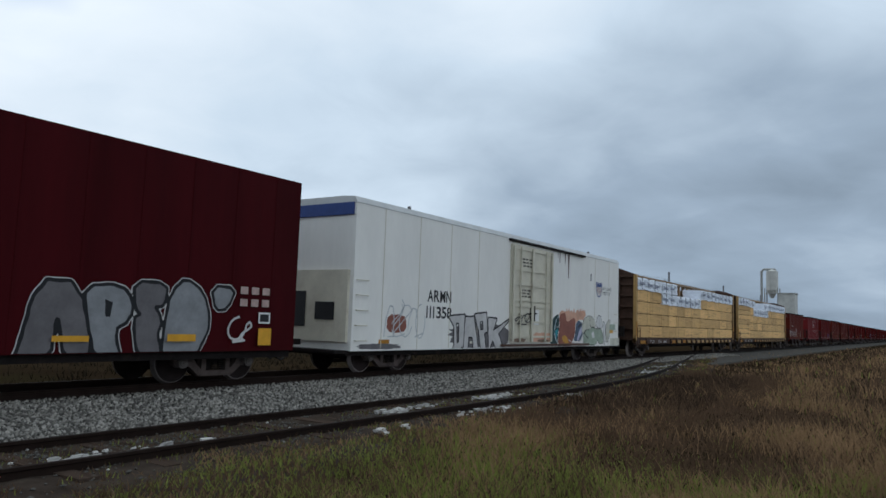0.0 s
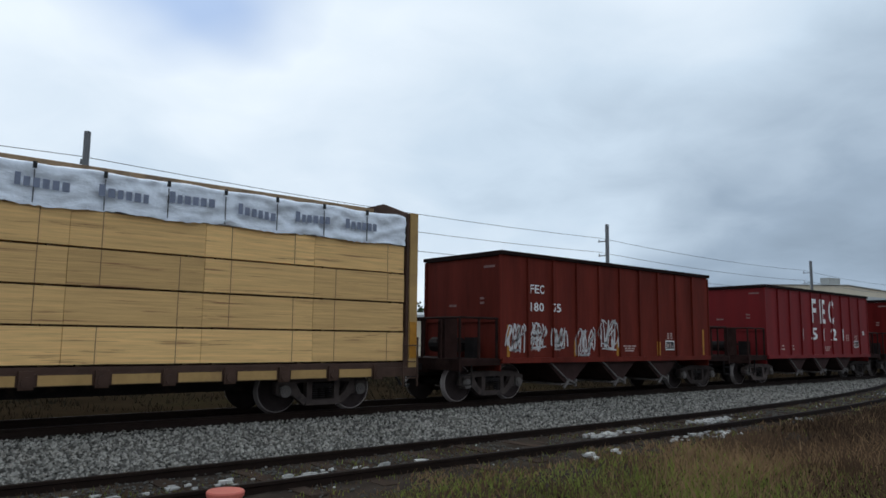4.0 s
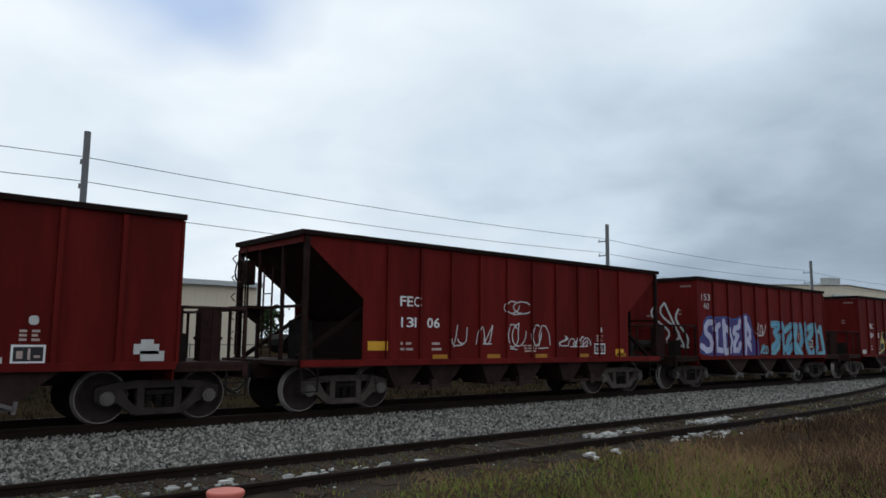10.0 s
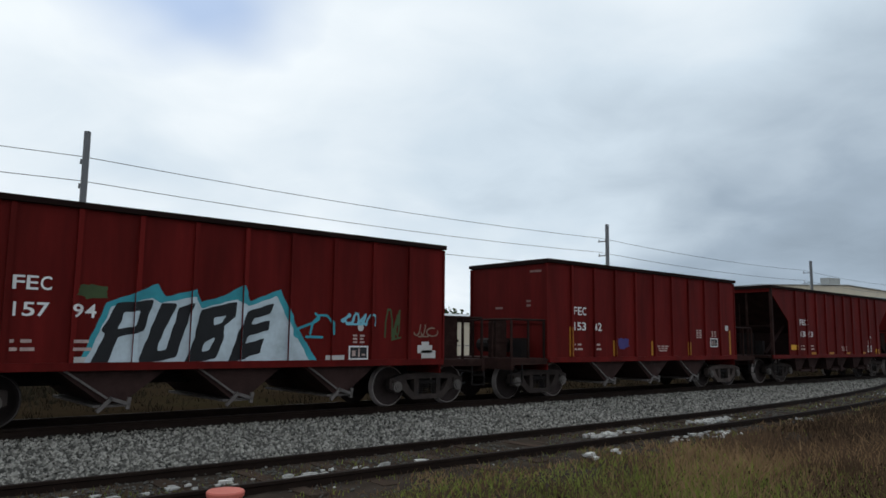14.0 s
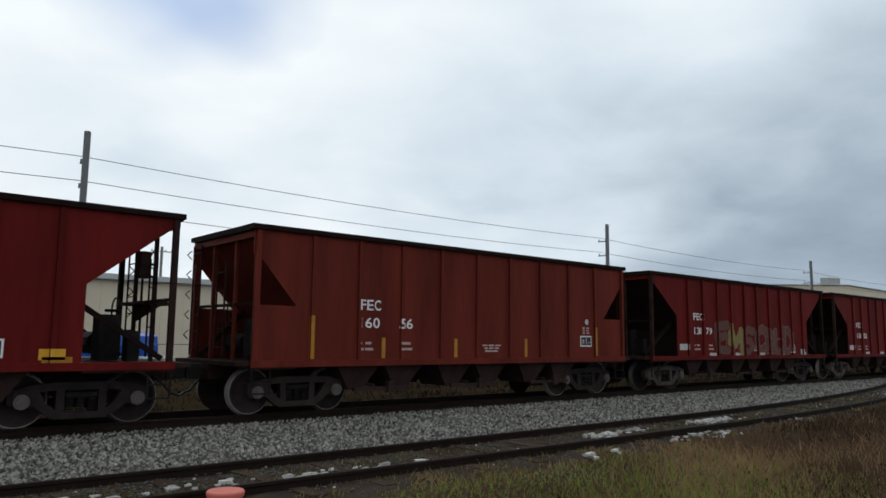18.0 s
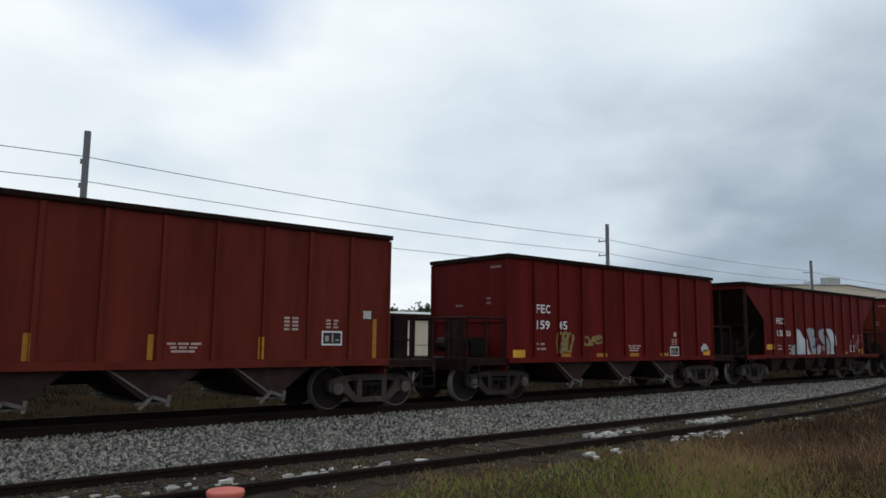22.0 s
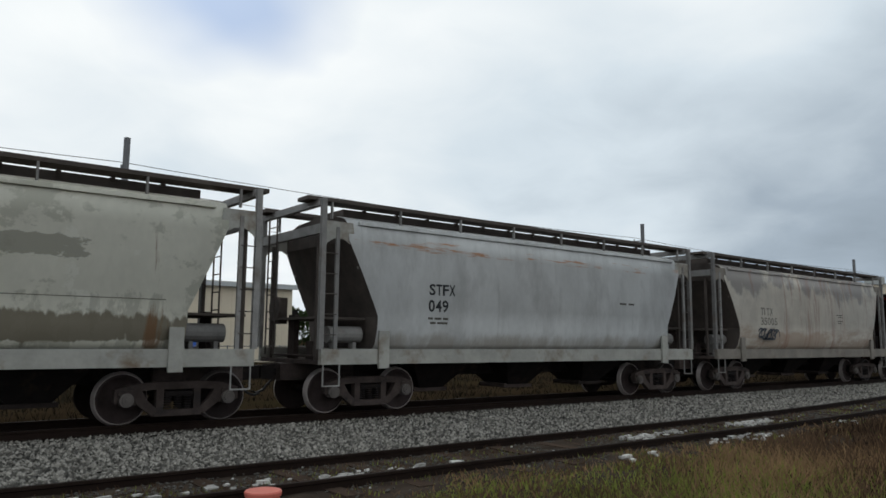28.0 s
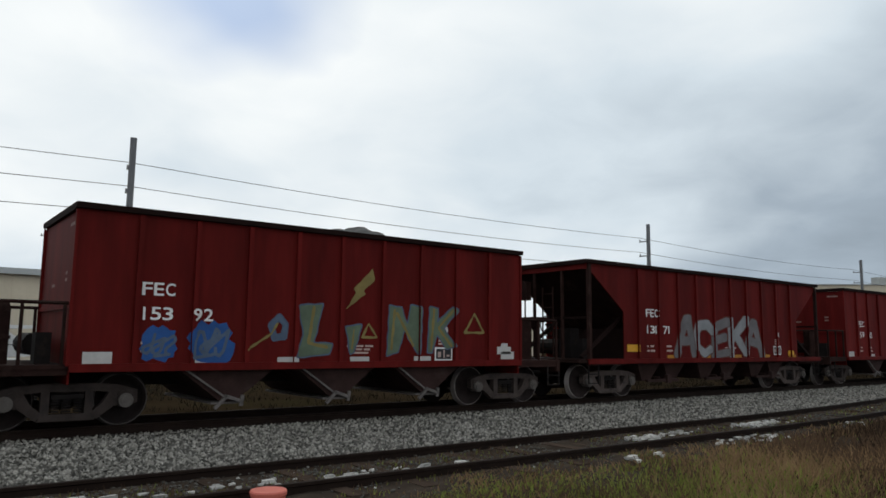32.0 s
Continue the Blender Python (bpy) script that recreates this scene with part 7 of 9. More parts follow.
sprayed(piece, car, -(HALF - RIB_D), RIBS_A, RIB_D, line="yellow", edge=0.025, lift=-0.004)
piece = []
mark(piece, "yellow", 0, ((2.46, 1.61), (2.79, 2.09), (2.75, 1.8), (3.13, 1.79), (2.99, 1.32), (2.29, 1.06), (2.54, 1.26), (2.87, 1.36), (2.91, 1.58)))
mark(piece, "yellow", 0, ((3.44, 1.47), (3.62, 1.44), (3.57, 1.3), (3.39, 1.3)))
mark(piece, "yellow", 0, ((3.94, 1.6), (4.31, 1.66), (4.21, 1.32)))
mark(piece, "yellow", 0, ((4.67, 1.56), (5.03, 1.56), (5.61, 1.24), (4.61, 1.27)))
mark(piece, "yellow", 0, ((5.53, 1.67), (5.87, 1.63), (5.91, 1.38)))
mark(piece, "yellow", 0, ((6.24, 1.63), (6.47, 1.61), (6.41, 1.12), (6.18, 1.07)))
mark(piece, "yellow", 0, ((6.97, 1.46), (7.33, 1.11), (6.93, 1.07)))
mark(piece, "yellow", 0, ((7.36, 2.08), (7.61, 2.13), (7.47, 1.51), (7.26, 1.65)))
mark(piece, "pale", 0.034, ((5.15, 2.11), (5.16, 1.84)), ((6.19, 2.05), (6.04, 1.45)), ((6.88, 2.11), (6.65, 1.09)))
sprayed(piece, car, -(HALF - RIB_D), RIBS_A, RIB_D)
patch(car, "A", 8.35, 9.4, 1.10, 1.55, "yellow", 17); tag(car, "A", 8.3, 9.8, 1.5, 2.3, "pale", 2, 18, 0.05); tag(car, "A", 8.9, 9.8, 1.3, 1.9, "pale", 1, 19, 0.05)
car = S(-66.71, ("131", "59"), "yellow")
paint("spray_letters", letters("BAYO", 4.15, 5.78, 1.60, 2.10), M_SPRAY["pale"], car, -(HALF - RIB_D), RIBS_B, RIB_D, 0.006, "thin sprayed letters")
tag(car, "B", 8.97, 9.5, 1.55, 2.2, "pale", 2, 21, 0.04); tag(car, "B", 9.7, 11.2, 1.55, 2.2, "pale", 4, 22, 0.04)
car = A(-51.33, ("159", "75"), "yellow")
word(car, "A", "BUKSMOG", 2.96, 4.95, 1.98, 2.36, "rose", "dull", 23, 0.4); tag(car, "A", 5.1, 8.6, 1.62, 2.28, "rose", 2, 24, 0.05); tag(car, "A", 0.2, 0.8, 1.6, 2.2, "ghost", 4, 25, 0.04)
car = A(-37.43, ("157", "94"), "white")
piece = []
mark(piece, "teal", 0, ((2.12, 1.05), (2.53, 2.13), (2.98, 2.3), (3.38, 2.5), (3.52, 2.26), (4.08, 2.43), (4.19, 2.2), (4.62, 2.34), (5.03, 2.58), (5.17, 2.26), (5.82, 2.52), (6.16, 1.87), (6.72, 1.06)))
mark(piece, "ice", 0, ((2.21, 1.05), (2.61, 2.06), (3.29, 2.24), (3.44, 2.15), (4.07, 2.3), (4.21, 2.09), (4.9, 2.28), (5.14, 2.15), (5.74, 2.38), (6.06, 1.81), (6.55, 1.06)))
sprayed(piece[:1], car, -(HALF - RIB_D), RIBS_A, RIB_D, edge=0.0, lift=-0.0075)
sprayed(piece[1:], car, -(HALF - RIB_D), RIBS_A, RIB_D, edge=0.0, lift=-0.005)
piece = []
mark(piece, "black", 0, ((2.69, 2.12), (3.32, 2.21), (3.17, 1.65), (2.73, 1.53), (2.6, 1.08), (2.32, 1.08), (2.53, 1.61), (2.46, 1.63)), ((2.82, 1.96), (3.1, 2.02), (3, 1.72), (2.73, 1.68)))
mark(piece, "black", 0, ((3.45, 2.15), (3.75, 2.16), (3.44, 1.45), (3.43, 1.3), (3.58, 1.33), (3.78, 2.08), (4.05, 2.17), (3.76, 1.18), (3.14, 1.07), (3.11, 1.15)))
mark(piece, "black", 0, ((4.2, 2.06), (4.91, 2.24), (4.87, 1.94), (4.66, 1.78), (4.66, 1.55), (4.52, 1.15), (3.92, 1.06), (4.09, 1.6)), ((4.46, 1.91), (4.7, 1.97), (4.61, 1.83), (4.44, 1.76)), ((4.29, 1.46), (4.48, 1.54), (4.39, 1.31), (4.24, 1.28)))
mark(piece, "black", 0, ((5.09, 2.04), (5.71, 2.26), (5.59, 2.02), (5.28, 1.93), (5.17, 1.78), (5.61, 1.9), (5.58, 1.7), (5.17, 1.58), (5.05, 1.42), (5.48, 1.53), (5.42, 1.26), (4.8, 1.05), (4.77, 1.11)))
sprayed(piece, car, -(HALF - RIB_D), RIBS_A, RIB_D)
end_mark(car, scrawl(-1.3, 0.3, 1.4, 2.7, 0.06, 3, 16), M_SPRAY["pale"], label="white scrawl on the end")
tag(car, "A", 0.15, 0.8, 1.3, 2.3, "olive", 4, 29, 0.05); tag(car, "A", 7.3, 8.1, 1.85, 2.12, "cyan", 4, 30, 0.045); tag(car, "A", 6.25, 6.95, 1.55, 2.12, "teal", 2, 33, 0.05); tag(car, "A", 8.45, 8.92, 1.5, 2.25, "moss", 3, 34, 0.04); patch(car, "A", 2.05, 2.55, 2.18, 2.42, "moss", 31, 0.0035); tag(car, "A", 9.3, 9.85, 1.6, 1.9, "ghost", 3, 35, 0.03)
car = A(-23.55, ("153", "62"), "bars"); patch(car, "A", 3.1, 3.7, 1.35, 1.65, "purple", 32)
S(-10.65, ("131", "13"), "yellow")
A(4.40, ("155", "71"), "yellow")
A(18.28, ("155", "98"), "bars")
S(30.76, ("132", "01"), "yellow")
C(45.03, ("160", "56"))
car = S(58.52, ("131", "79"), "white")
word(car, "B", "EMS", 4.0, 6.7, 1.10, 2.25, ("dull", "olive", "dull"), None, 33, 0.7, -0.1); word(car, "B", "CRUD", 6.9, 9.9, 1.10, 2.12, "dull", "ghost", 34, 0.7, -0.1, edge=0.022)
for x in (4.2, 5.3, 7.4, 8.5):
    tag(car, "B", x, x + 0.9, 1.15, 1.9, "ghost", 2, int(x * 9), 0.035)
car = S(72.46, ("131", "53"), "white"); piece = []
mark(piece, "rose", 0.045, ((7.76, 2.06), (7.36, 1.94), (7.3, 1.74), (7.41, 1.57), (7.62, 1.52)), ((7.62, 2.04), (7.85, 2.08), (8.1, 2.15), (8.46, 2.06), (8.64, 2)), ((8.68, 2.03), (9.06, 2.02), (9.03, 1.78), (8.84, 1.67)), ((9.09, 1.56), (8.72, 1.53)), ((8.14, 1.78), (8.2, 1.59), (8.33, 1.88), (8.46, 1.98), (8.64, 1.96), (8.81, 1.87)), ((7.75, 1.61), (8.18, 1.57), (8.67, 1.59)), ((7.8, 1.53), (8.01, 1.54), (8.2, 1.59), (8.4, 1.49), (8.65, 1.43)), ((8.69, 1.91), (8.82, 1.39), (8.65, 1.09)), ((7.75, 1.37), (7.81, 1.1)), ((7.69, 1.09), (8.21, 1.07), (8.7, 1.08)), ((7.79, 1.63), (7.8, 1.53), (8.62, 1.53)), ((7.54, 1.97), (7.53, 1.52)), ((7.58, 1.41), (7.69, 1.1)))
sprayed(piece, car, -(HALF - RIB_D), RIBS_B, RIB_D, edge=0.0)
tag(car, "B", 10.44, 10.93, 1.76, 2.14, "ghost", 4, 36, 0.04)
A(87.57, ("151", "82"), "yellow")
S(99.96, ("132", "25"), "white")
A(115.16, ("180", "76"), "bars", False, "A_brown")["label"] = "brown-red open-top hopper car with yellow bars"
car = A(129.09, ("159", "05"), "yellow"); tag(car, "A", 1.9, 2.7, 1.2, 1.8, "olive", 4, 37, 0.06); tag(car, "A", 3.07, 3.82, 1.43, 1.72, "olive", 3, 38, 0.06)
car = S(141.48, ("131", "00"), "yellow")
piece = []
mark(piece, "steel", 0, ((3.71, 1.06), (3.75, 1.42), (4.25, 1.54), (4.13, 1.05)))
mark(piece, "grey", 0, ((4.08, 2.16), (4.65, 2.06), (4.8, 1.81), (5.1, 1.7), (5.2, 1.5), (5.49, 1.05), (4.18, 1.05), (4.29, 1.58)))
mark(piece, "steel", 0, ((5.08, 2.16), (5.92, 2.17), (5.91, 1.87), (5.6, 1.81), (6.01, 1.8), (5.97, 1.5), (5.69, 1.42), (5.66, 1.31), (6.51, 1.56), (6.48, 1.11), (5.67, 1.07), (5.39, 1.82)))
mark(piece, "steel", 0, ((6.33, 2.08), (6.96, 2.2), (6.73, 1.92), (7.3, 1.78), (7.46, 1.38), (7.25, 1.04), (6.87, 1.07), (7.02, 1.38), (6.42, 1.76)))
mark(piece, "grey", 0, ((7.05, 2.17), (7.67, 2.19), (8, 1.81), (8.14, 1.52), (7.77, 1.45), (7.84, 1.06), (7.49, 1.06), (7.54, 1.57), (7.31, 1.93)))
sprayed(piece, car, -(HALF - RIB_D), RIBS_B, RIB_D, line="slate", edge=0.025, soft=1)
tag(car, "B", 10.3, 10.8, 1.2, 2.2, "rose", 1, 40, 0.04)
car = A(156.65, ("180", "92"), "bars", True, "A_brown"); car["label"] = "brown-red open-top hopper car with white block letters"
piece = []
mark(piece, "steel", 0, ((3.03, 2.01), (3.7, 2.05), (3.69, 1.78), (3.42, 1.67), (3.58, 1.66), (3.56, 1.51), (3.43, 1.48), (3.41, 1.06), (3.08, 1.05), (3.08, 1.48), (2.95, 1.51), (3.06, 1.65)))
mark(piece, "steel", 0, ((3.99, 2), (4.83, 2.05), (4.82, 1.73), (4.51, 1.65), (4.5, 1.05), (4.17, 1.04), (4.19, 1.49), (4.04, 1.55), (4.2, 1.67), (3.99, 1.79)))
mark(piece, "steel", 0, ((5.23, 1.97), (5.57, 1.98), (5.53, 1.6), (5.82, 1.62), (5.88, 1.31), (5.7, 1.06), (5.12, 1.06), (5.11, 1.36), (5.27, 1.5)), ((5.49, 1.44), (5.62, 1.44), (5.61, 1.27), (5.48, 1.27)))
sprayed(piece, car, -(HALF - RIB_D), RIBS_A, RIB_D, line="white", edge=0.04)
piece = []
mark(piece, "white", 0.025, ((2.99, 1.85), (3.06, 1.8), (2.9, 1.65), (2.98, 1.57), (2.88, 1.51), (2.92, 1.37), (3.02, 1.35), (3, 1.07)))
mark(piece, "white", 0.027, ((3.96, 1.56), (4.09, 1.52), (4.15, 1.36), (4.09, 1.06)))
mark(piece, "white", 0.027, ((4.48, 1.6), (4.66, 1.65), (4.85, 1.78)))
mark(piece, "white", 0.027, ((4.52, 1.45), (4.73, 1.45)))
mark(piece, "white", 0.027, ((4.53, 1.33), (4.71, 1.34)))
mark(piece, "white", 0.027, ((5.13, 1.81), (5.14, 1.38), (5.04, 1.35)))
sprayed(piece, car, -(HALF - RIB_D), RIBS_A, RIB_D, edge=0.0, lift=0.003)
car = A(170.38, ("158", "97"), "white"); patch(car, "A", 4.05, 5.03, 1.12, 1.44, "dusty", 42)
A(184.34, ("159", "31"), "white")
A(197.72, ("159", "12"), "white")
car = A(210.99, ("151", "16"), "")
piece = []
mark(piece, "white", 0, ((2.67, 2.02), (4.03, 2.18), (4.06, 1.34), (3.83, 1.31), (3.53, 1.51), (3.5, 1.64), (3.69, 1.72), (3.68, 1.89), (3.42, 1.93), (3.57, 1.1), (3.22, 1.1), (3.1, 1.78), (2.77, 1.71)))
mark(piece, "white", 0.281, ((4.93, 1.93), (4.61, 2.11), (4.23, 1.96), (4.37, 1.76), (4.76, 1.69), (4.36, 1.52), (4.29, 1.36), (4.66, 1.2), (5.06, 1.23)))
mark(piece, "white", 0.278, ((5.83, 1.99), (5.48, 2.09), (5.29, 1.94), (5.47, 1.72), (5.82, 1.66), (5.34, 1.47), (5.47, 1.22), (6.11, 1.2), (6.09, 1.48)))
mark(piece, "white", 0, ((6.14, 1.7), (6.48, 1.74), (6.68, 1.48), (6.55, 1.1), (6.18, 1.12)))
mark(piece, "white", 0, ((6.26, 2.06), (6.71, 2.15), (6.86, 1.6), (6.97, 2.14), (7.32, 2.12), (7.28, 1.5), (7.72, 1.45), (8.13, 1.11), (7.65, 1.1), (7.24, 1.47), (7, 1.08), (6.63, 1.08), (6.77, 1.48)))
mark(piece, "white", 0, ((2.65, 1.57), (2.83, 1.24), (2.77, 1.21), (2.64, 1.45)))
mark(piece, "white", 0, ((8, 1.9), (8.1, 1.87), (8.04, 1.54), (7.94, 1.58)))
sprayed(piece, car, -(HALF - RIB_D), RIBS_A, RIB_D, line="black", edge=0.07, soft=1)
for x in (3.12, 4.83, 6.78):
    paint("stripe", rect(x, x + 0.12, 1.10, 1.55), M_STRIPE, car, -(HALF - RIB_D), RIBS_A, RIB_D, 0.015)
tag(car, "A", 0.19, 0.93, 1.2, 1.55, "pale", 4, 44, 0.05)
SIDE_H = -1.58
M_DUST = [mat("dust_film", (0.120 - 0.004 * q, 0.030 + 0.022 * q, 0.024 + 0.024 * q), 0.85, var=0.3, scale=3, fine=20, bump=0, gloss=0.05) for q in range(4)]


car = add_car("H1", 223.80, "weathered grey covered hopper with flaking patches", lambda s: covered_hopper("covered_hopper", M_HOP1, s))
hull_paint("seam", rect(1.7, 11.25, 2.22, 2.235), M_BARE, car)
car = add_car("H2", 238.20, "grey covered hopper with rust blooms under its roof", lambda s: covered_hopper("covered_hopper", M_HOP2, s))
paint("lettering", letters("STFX", 2.67, 3.44, 2.58, 2.82, 0.022), M_BLACK, car, SIDE_H, lift=0.004, label="black reporting mark"); paint("lettering", letters("049", 2.65, 3.24, 2.20, 2.46, 0.022), M_BLACK, car, SIDE_H, lift=0.004, label="black car number")
for x, z, w in ((2.66, 2.02, 0.14), (2.84, 2.02, 0.2), (3.08, 2.02, 0.16), (2.72, 1.92, 0.16), (2.92, 1.92, 0.3), (9.4, 2.6, 0.3), (9.8, 2.6, 0.25)):
    hull_paint("small_lettering", rect(x, x + w, z, z + 0.05), M_FADED, car)
car = add_car("H3", 252.55, "pale grey covered hopper with dark streaks and rust", lambda s: covered_hopper("covered_hopper", M_HOP3, s, M_SILL3))
paint("lettering", letters("TITX", 2.65, 3.50, 2.53, 2.78, 0.022), M_FAINT, car, SIDE_H, lift=0.004, label="faded black reporting mark"); paint("lettering", letters("35005", 2.62, 3.78, 2.19, 2.44, 0.022), M_FAINT, car, SIDE_H, lift=0.004, label="faded black car number")
for width, turns, seed in ((0.05, 4, 97), (0.04, 3, 91)):
    paint("spray_line", scrawl(2.55, 3.80, 1.68, 2.10, width, turns, seed), M_INKSPRAY, car, -1.57, lift=0.03, label="dark sprayed scrawl")
for x, z, w in ((8.35, 2.66, 0.5), (8.5, 2.58, 0.35), (8.4, 2.42, 0.45), (8.45, 2.34, 0.3)):
    hull_paint("small_lettering", rect(x, x + w, z, z + 0.03), M_FADED, car)
car = S(266.74, ("132", "10"), "white")
piece = []
mark(piece, "pale", 0, ((3.34, 1.54), (3.56, 1.74), (3.69, 2.03), (3.92, 1.61), (4.15, 1.52)))
mark(piece, "pale", 0, ((4.32, 1.01), (4.21, 1.52), (4.84, 1.53), (6.99, 1.55), (8.08, 1.45), (8.19, 0.96)))
mark(piece, "pale", 0, ((7.54, 1.92), (7.9, 1.97), (7.71, 1.77)))
sprayed(piece, car, -(HALF - RIB_D), RIBS_B, RIB_D, edge=0.0, lift=-0.007)
piece = []
mark(piece, "orange", 0, ((3.7, 2.13), (4.34, 2.3), (4.89, 2.38), (4.85, 2.14), (4.3, 2), (4.25, 1.75), (3.87, 1.69)))
mark(piece, "lavender", 0, ((4.12, 1.75), (4.51, 1.74), (4.71, 1.02), (4.34, 1.02)))
mark(piece, "orange", 0, ((4.42, 2.1), (4.83, 2.17), (4.79, 1.76), (4.6, 1.7)))
mark(piece, "lavender", 0, ((4.51, 1.7), (4.79, 1.75), (5.41, 1.21), (5.17, 1.15)))
mark(piece, "orange", 0.174, ((5.22, 2.19), (5.05, 1.93), (5.1, 1.69)))
mark(piece, "lavender", 0.161, ((5.1, 1.66), (5.29, 1.47), (5.45, 1.69)))
mark(piece, "orange", 0.161, ((5.22, 2.19), (5.4, 2), (5.45, 1.75)))
mark(piece, "green", 0, ((5.39, 2.34), (6.18, 2.34), (6.12, 1.88), (6.42, 1.67), (6.05, 1.6), (5.82, 1.78), (5.62, 1.78), (5.71, 2.04)))
mark(piece, "lavender", 0, ((5.68, 1.63), (6.05, 1.59), (6.42, 1.65), (7, 1.05), (6.76, 1.02), (6.21, 1.43), (5.72, 1.03), (5.5, 1.1)))
mark(piece, "green", 0, ((6.22, 2.28), (7.23, 2.21), (6.84, 1.88), (7.13, 1.64), (6.68, 1.61), (6.29, 1.93)))
mark(piece, "green", 0.19, ((7.57, 2.08), (7.26, 2.12), (7.01, 1.91), (7.35, 1.72)))
mark(piece, "lavender", 0.198, ((7.39, 1.67), (7.75, 1.43), (7.4, 1.09), (6.95, 1.35)))
sprayed(piece, car, -(HALF - RIB_D), RIBS_B, RIB_D, line="black", edge=0.03, halo="pale", glow=0.03, soft=1)
tag(car, "B", 8.2, 8.85, 1.5, 2.25, "rose", 5, 47, 0.035); tag(car, "B", 9.0, 9.65, 1.4, 2.25, "rose", 5, 48, 0.035)
LOADED = [(car, 3.2, 5.9)]
car = A(281.86, ("180", "16"), "bars", True, "A_brown"); car["label"] = "brown-red open-top hopper car with a greyed end"
for q, (y0, y1, z0, z1) in enumerate(((-1.42, 1.2, 1.15, 3.2), (-1.35, 0.9, 1.15, 2.9), (-1.25, 0.6, 1.15, 2.6), (-1.1, 0.3, 1.2, 2.3))):
    end_mark(car, blob(y0, y1, z0, z1, 70 + q, 60, 0.05), M_DUST[q], -0.053 - 0.003 * q, "grey dust cloud on the end")
car = A(295.57, ("180", "40"), "", True, "A_orange", M_FRESH, "orange-red open-top hopper car with pale blue lettering")
piece = []
mark(piece, "sky", 0, ((1.03, 2.24), (1.89, 1.82), (1.86, 1.57), (1.67, 1.43), (1.97, 1.35), (1.69, 1.06), (1.1, 1.05), (1.05, 1.34), (1.19, 1.47)), ((1.39, 1.8), (1.59, 1.72), (1.4, 1.63)), ((1.41, 1.29), (1.64, 1.33), (1.44, 1.15)))
mark(piece, "sky", 0, ((1.91, 2.24), (2.25, 2.11), (2.58, 1.74), (2.66, 1.42), (2.43, 1.08), (2.07, 1.05), (2.18, 1.48), (2, 1.85)), ((2.28, 1.66), (2.41, 1.62), (2.31, 1.54)))
mark(piece, "sky", 0, ((2.61, 2.30), (2.81, 2.2), (2.83, 1.81), (3.23, 1.91), (3.13, 1.62), (3.36, 1.36), (3.34, 1.04), (2.65, 1.1)))
mark(piece, "sky", 0, ((3.34, 2.35), (3.68, 2.16), (3.77, 1.89), (3.97, 1.56), (3.91, 1.09), (3.31, 1.04), (3.5, 1.62)), ((3.67, 1.72), (3.78, 1.42), (3.63, 1.29)))
mark(piece, "sky", 0, ((4.13, 2.34), (4.36, 2.22), (4.7, 1.85), (4.75, 1.22), (4.47, 1.04), (4.04, 1.09), (4.1, 1.63)), ((4.33, 1.84), (4.46, 1.49), (4.26, 1.36)))
mark(piece, "sky", 0, ((4.87, 2.37), (5.07, 2.35), (5.12, 1.93), (5.55, 1.73), (5.22, 1.57), (5.06, 1.05), (4.82, 1.08), (4.79, 1.71)))
mark(piece, "sky", 0, ((5.58, 2.4), (5.81, 2.31), (5.88, 1.94), (6.53, 1.96), (6.48, 1.73), (5.95, 1.72), (5.9, 1.07), (5.33, 1.05), (5.62, 1.71), (5.17, 1.78), (5.48, 1.9)))
mark(piece, "teal", 0.122, ((6.67, 1.89), (6.79, 1.1)), ((6.5, 1.82), (7.06, 1.89), (6.79, 1.55), (7.21, 1.1)))
mark(piece, "teal", 0.125, ((7.61, 1.91), (7.29, 1.78), (7.49, 1.52), (7.17, 1.27)))
mark(piece, "teal", 0.128, ((8.14, 2), (7.65, 1.75), (7.75, 1.44), (7.49, 1.17)))
mark(piece, "teal", 0.125, ((7.8, 1.56), (8.23, 1.64), (8.42, 1.36), (7.91, 1.29)))
sprayed(piece[:7], car, -(HALF - RIB_D), RIBS_A, RIB_D, line="white", edge=0.065, low="aqua")
sprayed(piece[7:], car, -(HALF - RIB_D), RIBS_A, RIB_D, line="white", edge=0.03)
LOADED.append((car, 5.9, 8.6))
car = A(309.28, ("153", "92"), "white")
patch(car, "A", 1.13, 1.72, 1.14, 1.73, "blue", 51); patch(car, "A", 1.91, 2.74, 1.08, 1.83, "blue", 52)
tag(car, "A", 1.2, 1.68, 1.2, 1.65, "slate", 3, 53, 0.05); tag(car, "A", 2.0, 2.66, 1.16, 1.76, "slate", 3, 54, 0.06)
piece = []
mark(piece, "jade", 0, ((4.09, 2.21), (4.61, 2.26), (4.43, 1.48), (4.86, 1.45), (4.79, 1.26), (4.06, 1.2), (4.22, 1.62)))
mark(piece, "jade", 0, ((5.18, 1.81), (5.54, 1.86), (5.37, 1.3), (5.29, 1.26)))
mark(piece, "jade", 0, ((6.25, 2.29), (6.54, 2.26), (6.72, 1.85), (6.81, 2.32), (7.06, 2.28), (7.03, 1.25), (6.74, 1.61), (6.65, 1.82), (6.47, 1.3), (6.2, 1.23)))
mark(piece, "jade", 0, ((7.33, 2.29), (7.56, 2.27), (7.52, 1.94), (7.99, 2.31), (8.12, 2.24), (7.71, 1.83), (8.07, 1.43), (7.81, 1.36), (7.53, 1.71), (7.4, 1.29), (7.28, 1.29)))
mark(piece, "slate", 0.077, ((3.67, 1.97), (3.51, 1.8), (3.59, 1.57), (3.79, 1.59), (3.81, 1.83), (3.67, 1.97)))
